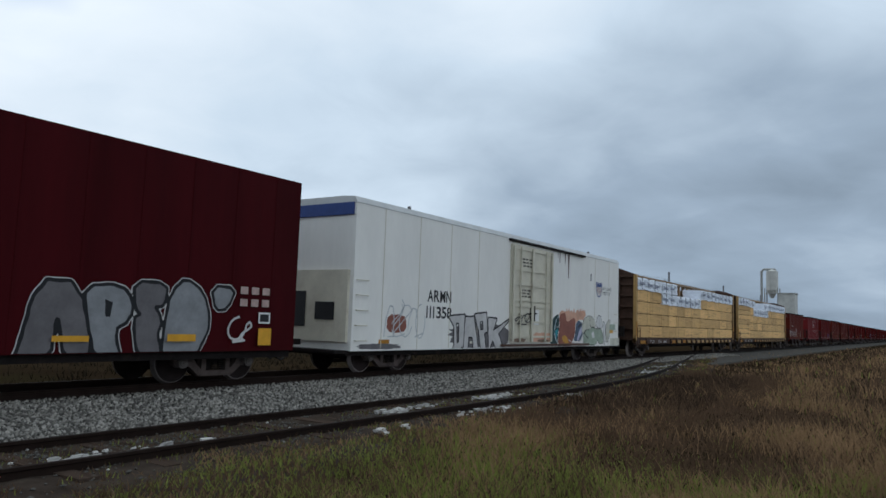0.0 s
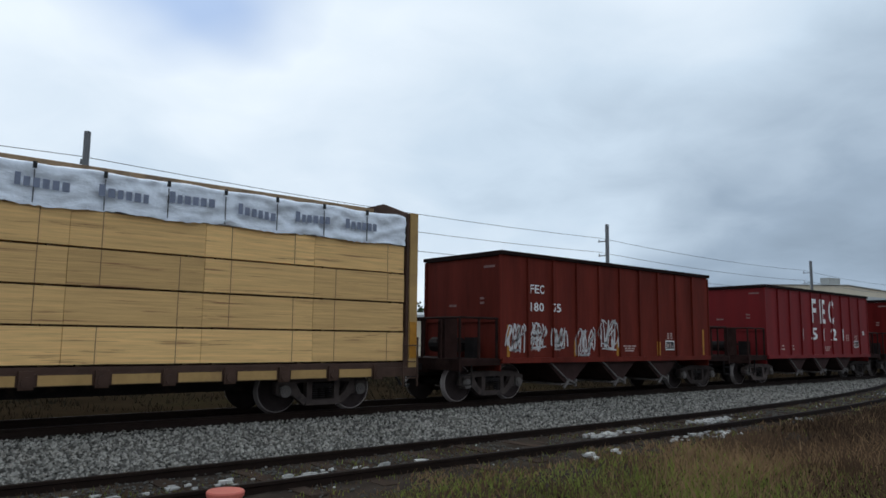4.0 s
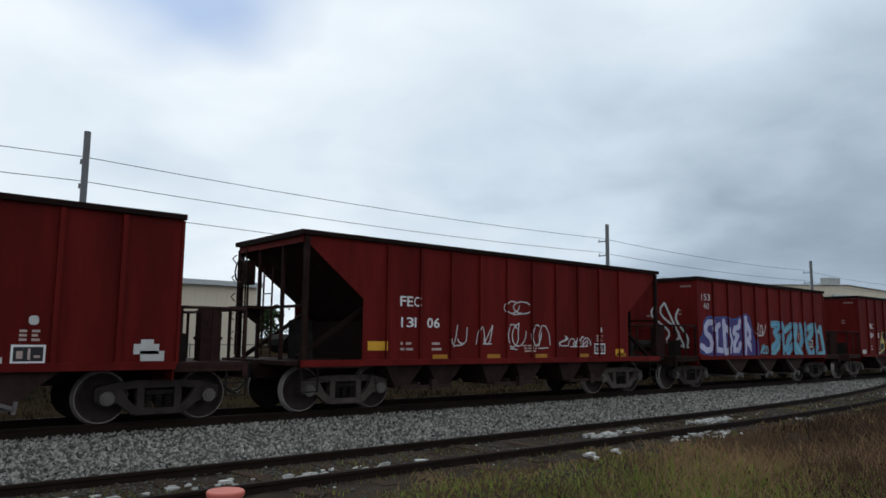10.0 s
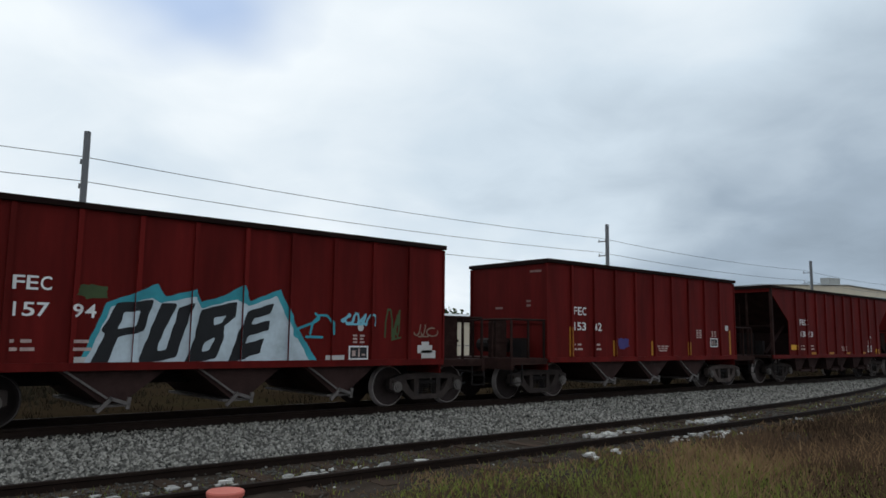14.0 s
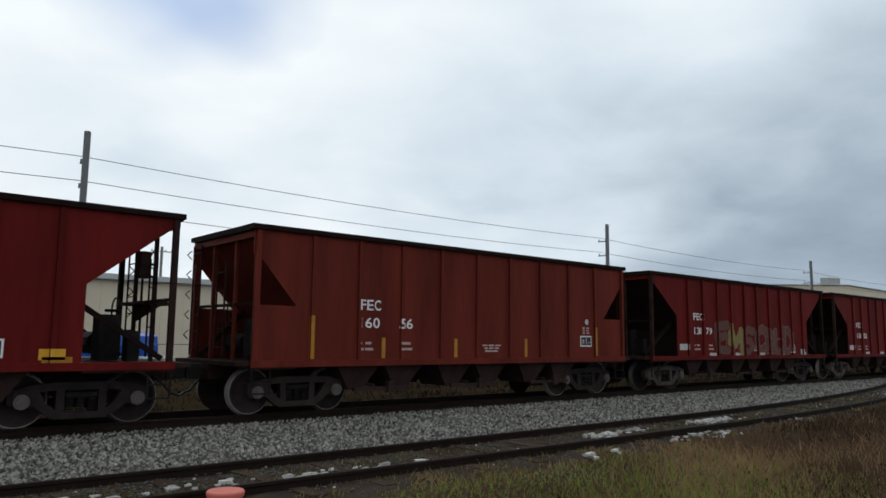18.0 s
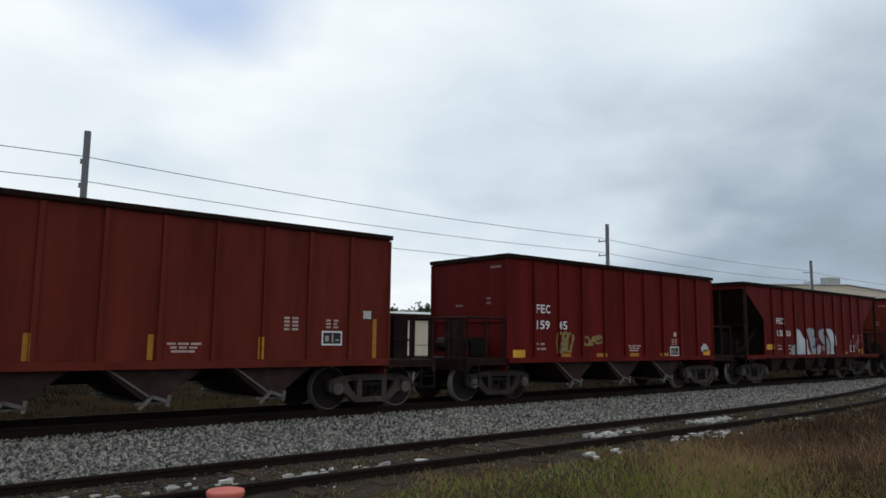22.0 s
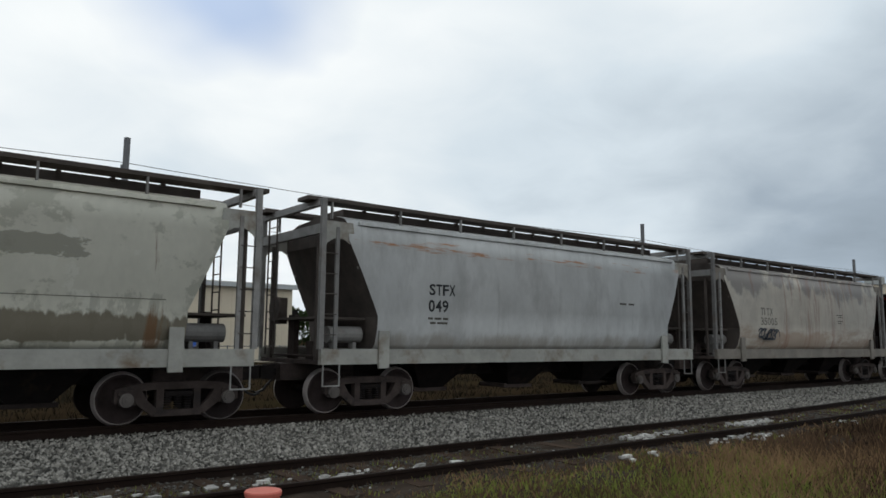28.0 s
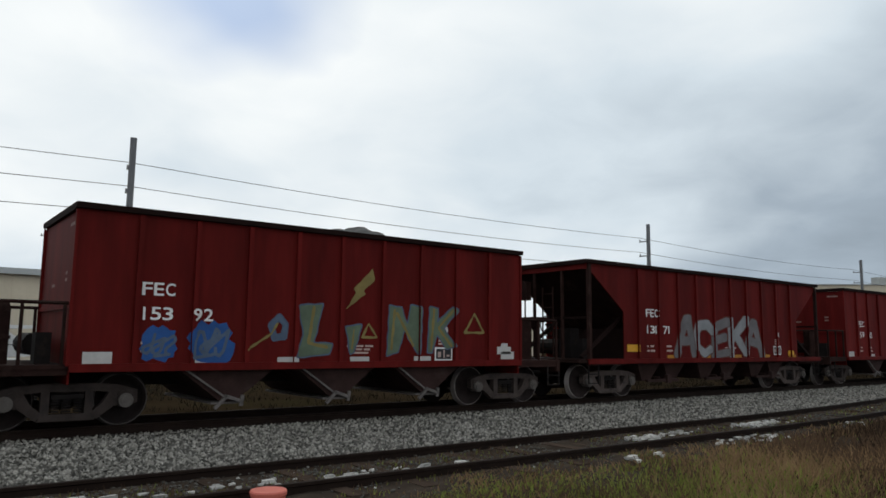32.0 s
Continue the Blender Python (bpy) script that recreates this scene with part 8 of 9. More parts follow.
sprayed(piece, car, -(HALF - RIB_D), RIBS_A, RIB_D, line="slate", edge=0.03)
piece = []
mark(piece, "olive", 0, ((5.78, 3.07), (5.85, 2.82), (5.57, 2.58), (5.63, 2.52), (5.15, 2.17), (5.38, 2.53), (5.33, 2.61)))
mark(piece, "olive", 0.053, ((8.63, 2.18), (8.92, 1.75), (8.34, 1.74), (8.63, 2.18)))
mark(piece, "olive", 0.048, ((5.71, 1.89), (5.93, 1.6), (5.56, 1.6), (5.71, 1.89)))
mark(piece, "olive", 0.066, ((4.42, 2.2), (4.32, 1.48), (4.73, 1.39)))
mark(piece, "olive", 0.063, ((6.37, 2.2), (6.3, 1.36)))
mark(piece, "olive", 0.063, ((6.44, 2.13), (6.88, 1.43)))
mark(piece, "olive", 0.067, ((7.44, 2.24), (7.37, 1.36)))
mark(piece, "olive", 0.059, ((7.99, 2.24), (7.57, 1.84), (7.95, 1.43)))
mark(piece, "olive", 0.048, ((3.04, 1.34), (3.52, 1.65), (3.64, 1.85)))
mark(piece, "olive", 0.041, ((5.36, 1.76), (5.32, 1.36)))
sprayed(piece, car, -(HALF - RIB_D), RIBS_A, RIB_D, edge=0.0, lift=0.003)
LOADED.append((car, 4.9, 7.4))
car = S(321.86, ("131", "71"), "yellow"); word(car, "B", "ACEKA", 4.0, 8.8, 1.10, 2.35, ("dusty", "silver"), "dull", 60, 0.7, -0.1, thick=0.15, edge=0.03, sharp=0.5)
A(336.97, ("159", "62"), "white")
A(350.9, ("159", "20"), "yellow")

# stone heaped above the rim of the loaded cars
for car, x0, x1 in LOADED:
    vs, fs = [], []
    nx, ny = 22, 10
    for i in range(nx + 1):
        for j in range(ny + 1):
            u, v = i / nx, j / ny
            h = math.sin(math.pi * u) ** 0.7 * math.sin(math.pi * v) ** 0.7
            vs.append((x0 + (x1 - x0) * u, -1.35 + 2.7 * v, 3.45 + 0.72 * h + 0.10 * noise.noise((u * 9, v * 6, x0))))
            if i and j:
                fs.append(((i - 1) * (ny + 1) + j - 1, i * (ny + 1) + j - 1, i * (ny + 1) + j, (i - 1) * (ny + 1) + j))
    raw("stone_load", vs, fs, M_LOAD, car)

for spare in [c for pool in POOL.values() for c in pool]:
    for ob in (*spare.children_recursive, spare):
        bpy.data.objects.remove(ob)


# ---------------------------------------------------------------- beyond the railway
def utility_pole(x, y, top, arms, r=0.17, cross=False, label="grey utility pole with short insulator arms"):
    p = tagged(new("utility_pole"), label, "utility pole", "poles beyond the railway")
    p.location = (x, y, -0.36)
    bm = B(); rod(bm, (0, 0, -0.3), (0, 0, top + 0.36), r, 10); part("pole", bm, M_POLE, p)
    for z in arms:
        bm = B(); beam(bm, *(((0, 0, z + 0.36), (0, 0.98, z + 0.36)) if not cross else ((-1.1, 0, z + 0.36), (1.1, 0, z + 0.36))), 0.08, 0.09)
        a = part("arm", bm, M_POLE, p)
        bm = B()
        for q in ((0.0,) if not cross else (-1.0, -0.4, 0.4, 1.0)):
            y_ = 0 if cross else 0.90
            rod(bm, (q, y_, z + 0.32), (q, y_, z + 0.58), 0.05, 6)
        part("insulator", bm, M_POLE, a)
    return p


POLE_Y, POLE_TOP = 40.0, 12.05
PX = [-34.0, 9.8, 53.6, 96.0, 134.0, 176.0, 220.0]
ARMS = (10.55, 9.25, 7.85)
for x in PX:
    utility_pole(x, POLE_Y, POLE_TOP, ARMS)
for k, z in enumerate(ARMS):
    for a, b in zip(PX, PX[1:]):
        bm = B()
        pts = [Vector((a + (b - a) * q, POLE_Y + 0.90, z + 0.36 - 0.35 * 4 * q * (1 - q))) for q in np.linspace(0, 1, 9)]
        tube(bm, pts, 0.02, 4)
        thing("overhead_wire", bm, M_WIRE, "thin overhead wire between the poles", "wire", group="overhead wires")
for az, el, y in ((19.23, 0.1146, 76), (10.2, 0.1228, 76), (9.0, 0.1266, 80), (40.0, 0.095, 90)):
    r = y / math.cos(radians(az))
    utility_pole(r * math.sin(radians(az)), y, 1.555 + el * r, (1.555 + el * r - 0.5,) if az != 40.0 else (1.555 + el * r - 0.5, 1.555 + el * r - 2.2, 1.555 + el * r - 3.4), 0.14, True, "distant utility pole with a crossarm")


def shed(name, x0, x1, y0, y1, h, ridge, label, seams=0.9):
    """A metal building: ribbed walls, overhanging roof and trim."""
    b = tagged(new(name), label, "building")
    for nm, q in (("front_wall", (x0, x1, y0, y0 + 0.2)), ("back_wall", (x0, x1, y1 - 0.2, y1)), ("side_wall", (x0, x0 + 0.2, y0 + 0.2, y1 - 0.2)), ("side_wall", (x1 - 0.2, x1, y0 + 0.2, y1 - 0.2))):
        bm = B(); box(bm, *q, -0.5, h); part(nm, bm, M_WALL, b)
    bm = B()
    for x in np.arange(x0 + 0.4, x1, seams):
        box(bm, x, x + 0.05, y0 - 0.03, y0 - 0.001, -0.4, h - 0.3)
    part("wall_ribs", bm, M_WALL, b)
    bm = B(); ym = (y0 + y1) / 2
    for s in (-1, 1):
        ye = ym + s * ((y1 - y0) / 2 + 0.35)
        v = [bm.verts.new(p) for p in ((x0 - 0.3, ye, h), (x1 + 0.3, ye, h), (x1 + 0.3, ym, h + ridge), (x0 - 0.3, ym, h + ridge))]
        w = [bm.verts.new((p.co.x, p.co.y, p.co.z + 0.12)) for p in v]
        bm.faces.new(v); bm.faces.new(w)
        for i in range(4):
            bm.faces.new((v[i], v[(i + 1) % 4], w[(i + 1) % 4], w[i]))
    part("roof", bm, M_ROOF, b)
    for x in (x0, x1 - 0.2):
        bm = B(); extrude_x(bm, [(y0 + 0.2, h - 0.002), (y1 - 0.2, h - 0.002), (ym, h + ridge - 0.05)], x, x + 0.2); part("gable", bm, M_WALL, b)
    bm = B(); box(bm, x0 - 0.3, x1 + 0.3, y0 - 0.5, y0 - 0.36, h - 0.28, h + 0.14); part("gutter", bm, M_ROOF, b)
    return b


hangar = shed("warehouse", -34.0, 28.5, 58.0, 82.0, 6.05, 0.9, "long beige metal warehouse with a pale roof edge")
bm = B(); box(bm, 28.5, 29.3, 58.4, 59.2, 3.4, 4.1); part("wall_unit", bm, M_IRON, hangar)
far_shed = shed("gabled_warehouse", -34.0, 0.0, -24.0, 24.0, 11.15, 1.07, "large pale metal warehouse with a low gable roof")
far_shed.matrix_basis = pose(142.6, 53.3, 0, 0, 0, -100)
bm = B(); box(bm, -2.2, -0.6, -4.4, -0.9, 11.9, 13.45); part("roof_vent", bm, M_CONC, far_shed)
bm = B(); box(bm, 0.004, 0.3, -4.6, 24.0, 5.0, 10.35); part("lower_wall", bm, M_ROOF, far_shed, "white lower wall")
low = shed("low_shed", 44.0, 66.0, 66.0, 78.0, 4.2, 0.6, "low white shed beyond the warehouse yard")


def elevator():
    b = tagged(new("grain_elevator"), "distant grain elevator with a tall leg and hopper bins", "building")
    X, Y = 343.0, 57.6
    bm = B(); rod(bm, (X, Y + 4.3, -0.5), (X, Y + 4.3, 28.4), 0.5, 8); part("leg", bm, M_CONC, b)
    bm = B(); tube(bm, [(X, Y + 4.3, 28.2), (X, Y + 3.4, 29.2), (X, Y - 1.0, 29.2), (X, Y - 1.4, 28.6)], 0.5, 8); part("spout", bm, M_CONC, b)
    bm = B()
    rings = [[bm.verts.new((X + r * math.cos(q * math.pi / 8), Y + r * math.sin(q * math.pi / 8), z)) for q in range(16)] for r, z in ((0.6, 16.6), (2.4, 20.2), (2.4, 28.3), (0.5, 29.2))]
    for p, c in zip(rings, rings[1:]):
        for q in range(16):
            bm.faces.new((p[q], p[(q + 1) % 16], c[(q + 1) % 16], c[q]))
    bm.faces.new(rings[0][::-1]); bm.faces.new(rings[-1])
    part("bin", bm, M_SILO, b, "pale metal bin with a cone below")
    for dy in (-2.6, 2.6):
        for dx in (-2.6, 2.6):
            bm = B(); beam(bm, (X + dx, Y + dy, -0.5), (X + dx, Y + dy, 21.0), 0.45, 0.45); part("leg_post", bm, M_CONC, b)
        bm = B(); beam(bm, (X - 2.6, Y + dy, 18.6), (X + 2.6, Y + dy, 18.6), 0.35, 0.35); part("cross_beam", bm, M_CONC, b)
    for z in (12.0, 18.6):
        bm = B(); beam(bm, (X - 2.6, Y - 2.6, z), (X - 2.6, Y + 2.6, z), 0.35, 0.35); part("cross_beam", bm, M_CONC, b)
    bm = B(); box(bm, X - 3, X + 4, Y - 9.4, Y - 2.9, -0.5, 18.4); part("head_house", bm, M_SILO, b)
    bm = B(); box(bm, X - 3.3, X + 4.3, Y - 9.7, Y - 2.7, 18.41, 18.9); part("house_roof", bm, M_CONC, b)


elevator()


def tree(x, y, h, w, seed, label="dark green broadleaf tree"):
    t = tagged(new("tree"), label, "tree", "distant trees")
    t.location = (x, y, -0.4)
    rnd = np.random.RandomState(seed)
    bm = B()
    rod(bm, (0, 0, 0), (0, 0, h * 0.45), 0.2, 8)
    for k in range(7):
        a = rnd.uniform(0, 6.28)
        rod(bm, (0, 0, h * rnd.uniform(0.25, 0.45)), (math.cos(a) * w * 0.32, math.sin(a) * w * 0.32, h * rnd.uniform(0.55, 0.85)), 0.06, 5)
    part("trunk", bm, M_BARK, t)
    n = 2600
    lobes = np.stack([rnd.uniform(-0.34, 0.34, 12) * w, rnd.uniform(-0.34, 0.34, 12) * w, rnd.uniform(0.40, 0.86, 12) * h], 1)
    c = lobes[rnd.randint(0, 12, n)] + rnd.normal(0, 1, (n, 3)) * np.array([0.12 * w, 0.12 * w, 0.09 * h])
    d1, d2 = rnd.normal(0, 0.16, (n, 3)), rnd.normal(0, 0.16, (n, 3))
    vs = np.stack([c - d1, c + d2, c + d1, c - d2], 1).reshape(-1, 3)
    raw("crown", vs.tolist(), [(4 * i, 4 * i + 1, 4 * i + 2, 4 * i + 3) for i in range(n)], M_LEAF, t)


for i, (x, y, h, w) in enumerate(((50, 74, 6.6, 7), (57, 82, 7.2, 8), (64, 86, 6.2, 8), (72, 88, 7.4, 9), (43, 88, 5.6, 7), (82, 96, 6.8, 9), (230, 110, 9, 16), (275, 120, 10, 18))):
    tree(x, y, h, w, i + 1)


def light_plane():
    """A parked high-wing light aircraft in the yard."""
    p = tagged(new("light_aircraft"), "white parked high-wing light aircraft in the yard", "aircraft")
    p.location = (4.5, 45.0, -0.36); p.rotation_euler = (0, 0, radians(8))
    bm = B()
    prism(bm, [(-3.4, 1.2), (-1.2, 0.8), (1.6, 0.8), (2.6, 1.0), (2.6, 1.5), (1.4, 1.7), (0.6, 2.25), (-0.8, 2.25), (-3.4, 1.7)], -0.55, 0.55); part("fuselage", bm, M_WHITE, p)
    bm = B(); box(bm, -0.9, 0.7, -5.2, 5.2, 2.26, 2.42); part("wing", bm, M_WHITE, p)
    bm = B(); prism(bm, [(-4.2, 1.3), (-3.2, 1.3), (-3.5, 2.0), (-4.3, 2.6), (-4.7, 2.6)], -0.06, 0.06); part("fin", bm, M_SPRAY["slate"], p)
    for s in (-1, 1):
        bm = B(); rod(bm, (0, s * 0.56, 0.9), (0, s * 2.9, 2.27), 0.05, 6); part("strut", bm, M_WHITE, p)
        bm = B(); rod(bm, (0.2, s * 0.9, 0.28), (0.2, s * 1.1, 0.28), 0.28, 12); rod(bm, (0.2, s * 0.5, 0.85), (0.2, s * 1.0, 0.28), 0.04, 5); part("wheel", bm, M_BLACK, p)


light_plane()


def trailer(x, y, length, body_mat, label):
    t = tagged(new("flat_trailer"), label, "trailer")
    t.location = (x, y, -0.36)
    bm = B(); box(bm, 0, length, -0.9, 0.9, 0.62, 0.80); part("bed", bm, M_WHITE, t)
    for q in (0.45, 0.58):
        for s in (-1, 1):
            bm = B(); rod(bm, (length * q, s * 0.75, 0.33), (length * q, s * 0.95, 0.33), 0.33, 12); part("wheel", bm, M_BLACK, t)
    bm = B(); beam(bm, (0, 0, 0.6), (-1.3, 0, 0.5), 0.1, 0.1); rod(bm, (-1.1, 0, 0), (-1.1, 0, 0.6), 0.05); part("hitch", bm, M_IRON, t)
    return t


trailer(-0.5, 42.0, 6.0, M_WHITE, "low white flat trailer in the yard")
trailer(9.8, 42.5, 5.6, M_WHITE, "white flat trailer carrying a tarped load")
vs, fs = [], []
for i in range(13):
    for j, (y, z) in enumerate(((-0.85, 0.445), (-0.9, 1.0), (-0.7, 1.55), (0, 1.75), (0.7, 1.55), (0.9, 1.0), (0.85, 0.445))):
        vs.append((10.3 + 0.36 * i, 42.5 + y + 0.05 * noise.noise((i, j, 1)), z + 0.07 * noise.noise((i, j, 5)) * (j not in (0, 6))))
        if i and j:
            fs.append((7 * (i - 1) + j - 1, 7 * i + j - 1, 7 * i + j, 7 * (i - 1) + j))
fs += [tuple(range(6, -1, -1)), tuple(range(84, 91))]
tagged(raw("tarped_load", vs, fs, M_TARP), "bright blue tarp drawn over a load", "tarpaulin")
# chain-link yard fence, its posts and rails
fence = tagged(new("yard_fence"), "grey pipe fence along the yard", "fence")
for i in range(26):
    bm = B(); rod(bm, (-12 + i * 3.0, 38.0, -0.5), (-12 + i * 3.0, 38.0, 1.2), 0.035, 6); part("fence_post", bm, M_POLE, fence)
for z in (0.4, 1.15):
    bm = B(); rod(bm, (-12, 38.0, z), (63, 38.0, z), 0.025, 5); part("fence_rail", bm, M_POLE, fence)

# ---------------------------------------------------------------- beside the camera
bm = B()
lathe = [(0.165, -0.42), (0.175, -0.12), (0.19, -0.10), (0.195, -0.065), (0.185, -0.05), (0.0, -0.045)]
rings = [[bm.verts.new((r * math.cos(q * math.pi / 14), r * math.sin(q * math.pi / 14), z)) for q in range(28)] for r, z in lathe[:-1]]
for a, b in zip(rings, rings[1:]):
    for i in range(28):
        bm.faces.new((a[i], a[(i + 1) % 28], b[(i + 1) % 28], b[i]))
bm.faces.new(rings[-1]); bm.faces.new(rings[0][::-1])
pail = thing("lidded_pail", bm, M_ORANGE, "faded red plastic pail with a flat lid in the weeds", "pail")
pail.location = (3.37, 7.38, 0.03)


def rubble(spots, name, label):
    """Broken white stone lying in heaps between the siding's rails."""
    for n, (x, y, r, k) in enumerate(spots):
        rnd = np.random.RandomState(n + 5)
        vs, fs = [], []
        for i in range(k):
            c = np.array([x + rnd.normal(0, r), y + rnd.normal(0, 0.13), -0.205 + abs(rnd.normal(0, 0.025))])
            s = rnd.uniform(0.02, 0.06) * np.array([rnd.uniform(1, 2.4), 1, 0.6])
            q = c + rnd.normal(0, 0.5, (8, 3)) * s * 0.3 + s * np.array([(a, b, d) for a in (-1, 1) for b in (-1, 1) for d in (-1, 1)]) * 0.7
            o = len(vs)
            vs += q.tolist()
            fs += [tuple(o + j for j in f) for f in ((0, 1, 3, 2), (4, 6, 7, 5), (0, 4, 5, 1), (2, 3, 7, 6), (0, 2, 6, 4), (1, 5, 7, 3))]
        tagged(raw(name, vs, fs, M_CHALK), label, "rubble", kind="stuff")


rubble([(11.3, 8.55, 0.25, 30), (12.3, 8.75, 0.3, 20), (15.3, 8.75, 0.36, 34), (16.2, 8.7, 0.3, 14), (4.95, 8.35, 0.16, 16), (3.6, 8.55, 0.3, 10), (12.4, 7.45, 0.6, 16), (13.6, 7.55, 0.4, 13), (2.0, 8.7, 0.5, 10), (6.2, 8.4, 0.4, 9), (9.3, 7.3, 0.3, 8), (17.4, 7.6, 0.3, 7), (30.0, 9.6, 0.8, 40), (36, 10.6, 1.0, 40)], "limestone_rubble", "heap of broken white limestone between the rails")


def siding_chips():
    """Small stones and chips of limestone scattered over the siding's bed."""
    rnd = np.random.RandomState(17)
    for name, n, material, lo, hi, label in (("siding_gravel", 9000, M_BALLAST, 0.010, 0.026, "grey gravel scattered over the siding"), ("limestone_chips", 260, M_CHALK, 0.010, 0.030, "white limestone chips scattered over the siding")):
        x = rnd.uniform(0, 1, n) ** 1.3 * 44 - 2.0
        y = rnd.normal(8.55, 0.62, n)
        ok = np.array([noise.noise((a * 0.8, b * 1.5, 4.0)) for a, b in zip(x, y)]) > (-0.25 if material is M_BALLAST else 0.05)
        x, y = x[ok], np.clip(y[ok], 7.0, 10.0)
        m = len(x)
        s = rnd.uniform(lo, hi, m) * (1 + np.maximum(x, 0) * 0.012)
        o = np.array([(1, 0, 0), (-1, 0, 0), (0, 1, 0), (0, -1, 0), (0, 0, 1), (0, 0, -1)], float)
        v = o[None] * s[:, None, None] * rnd.uniform(0.5, 1.4, (m, 6, 1)) * np.array([1.3, 1, 0.7])
        v += np.stack([x, y + np.vectorize(bend)(x), -0.212 + s * 0.3], 1)[:, None]
        f = np.array([(0, 2, 4), (2, 1, 4), (1, 3, 4), (3, 0, 4), (2, 0, 5), (1, 2, 5), (3, 1, 5), (0, 3, 5)])
        tagged(raw(name, v.reshape(-1, 3).tolist(), (f[None] + 6 * np.arange(m)[:, None, None]).reshape(-1, 3).tolist(), material), label, "gravel", kind="stuff")


siding_chips()


# loose stones on the ballast bed
def scatter_stones():
    rnd = np.random.RandomState(11)
    n = 60000
    x = rnd.uniform(0, 1, n) ** 1.5 * 62 - 3.0
    y = rnd.uniform(9.5, 13.95, n)
    y = np.where(y < 9.55 + np.vectorize(bend)(x), rnd.uniform(12.2, 13.9, n), y)
    base = np.interp(y, [9.5, 10.1, 12.3, 13.05, 14], [-0.25, -0.245, -0.22, -0.175, -0.175])
    s = rnd.uniform(0.014, 0.034, n) * (1 + np.maximum(x, 0) * 0.012)
    oct_ = np.array([(1, 0, 0), (-1, 0, 0), (0, 1, 0), (0, -1, 0), (0, 0, 1), (0, 0, -1)], float)
    v = oct_[None] * s[:, None, None] * rnd.uniform(0.55, 1.35, (n, 6, 1)) + rnd.normal(0, 0.25, (n, 6, 3)) * s[:, None, None]
    v += np.stack([x, y, base + s * 0.35], 1)[:, None]
    f = np.array([(0, 2, 4), (2, 1, 4), (1, 3, 4), (3, 0, 4), (2, 0, 5), (1, 2, 5), (3, 1, 5), (0, 3, 5)])
    faces = (f[None] + 6 * np.arange(n)[:, None, None]).reshape(-1, 3)
    tagged(raw("ballast_stones", v.reshape(-1, 3).tolist(), faces.tolist(), M_STONE), "loose grey crushed stone between the tracks", "ballast", kind="stuff")


scatter_stones()


# grass, in three colours that mix by patches
def grass(name, n, seed, material, h0, h1, share, label):
    rnd = np.random.RandomState(seed)
    r = 6.5 * (150 / 6.5) ** (rnd.uniform(0, 1, n) ** 1.15)
    az = np.radians(rnd.uniform(2, 91.5, n))
    x, y = r * np.sin(az), r * np.cos(az)
    ok = (y < 7.50 + np.vectorize(bend)(x) * 0.95 + 0.22 * np.sin(x * 2.1) + 0.16 * np.sin(x * 5.3) + rnd.normal(0, 0.16, n)) & (np.hypot(x - 3.37, y - 7.38) > 0.4)
    x, y, r = x[ok], y[ok], r[ok]
    patchy = np.array([noise.noise((a * 0.32, b * 0.45, 2.0)) for a, b in zip(x, y)])
    keep = rnd.uniform(0, 1, len(x)) < share(x, y, patchy)
    x, y, r, patchy = x[keep], y[keep], r[keep], patchy[keep]
    m = len(x)
    tall = np.interp(y, [5.5, 7.2], [1.0, 0.45]) * np.interp(x, [2, 9, 16, 26], [0.6, 0.95, 1.3, 1.5])
    clump = np.array([noise.noise((a * 1.1, b * 1.4, 9.0)) for a, b in zip(x, y)])
    h = 0.66 * rnd.uniform(h0, h1, m) * tall * (1 + 0.5 * patchy + 0.6 * clump)
    w = 0.0018 + 0.00055 * r
    a = rnd.uniform(0, 6.28, m); lean = rnd.uniform(0.15, 1.1, m) * h
    d = np.stack([np.cos(a), np.sin(a), np.zeros(m)], 1)
    side = np.stack([np.ones(m), -0.6 * np.ones(m), np.zeros(m)], 1) * w[:, None]
    base = np.stack([x, y, np.interp(y - np.vectorize(bend)(x), [5.9, 6.75], [-0.40, -0.285])], 1)
    mid = base + d * (lean * 0.35)[:, None] + np.array([0, 0, 1]) * (h * 0.6)[:, None]
    tip = base + d * lean[:, None] + np.array([0, 0, 1]) * h[:, None]
    v = np.stack([base - side, base + side, mid + side * 0.7, mid - side * 0.7, tip], 1).reshape(-1, 3)
    o = (5 * np.arange(m))[:, None]
    f = (o + np.array([0, 1, 2, 3])).tolist() + (o + np.array([3, 2, 4])).tolist()
    tagged(raw(name, v.tolist(), f, material), label, "grass", kind="stuff")


M_GGREEN = mat("green_grass_blades", (0.21, 0.238, 0.058), 0.75, var=0.4, scale=0.9, fine=8, bump=0, island=0.25, gloss=0.05, leafy=0.5)
M_GTAN = mat("straw_grass_blades", (0.275, 0.174, 0.094), 0.85, var=0.4, scale=0.9, fine=8, bump=0, island=0.22, gloss=0.05, leafy=0.5)
M_GBROWN = mat("brown_grass_blades", (0.118, 0.074, 0.046), 0.85, var=0.4, scale=0.9, fine=8, bump=0, island=0.22, gloss=0.05, leafy=0.5)


M_VERGE = mat("trampled_verge_grass", (0.03, 0.025, 0.016), 0.85, var=0.2, scale=1, fine=8, bump=0, island=0.4, gloss=0.05)


def lush(x, y):
    """1 in the green strip by the siding, falling to 0 in the dry field."""
    return np.clip(1.35 - np.abs(x - 7.0) / 4.0, 0, 1)


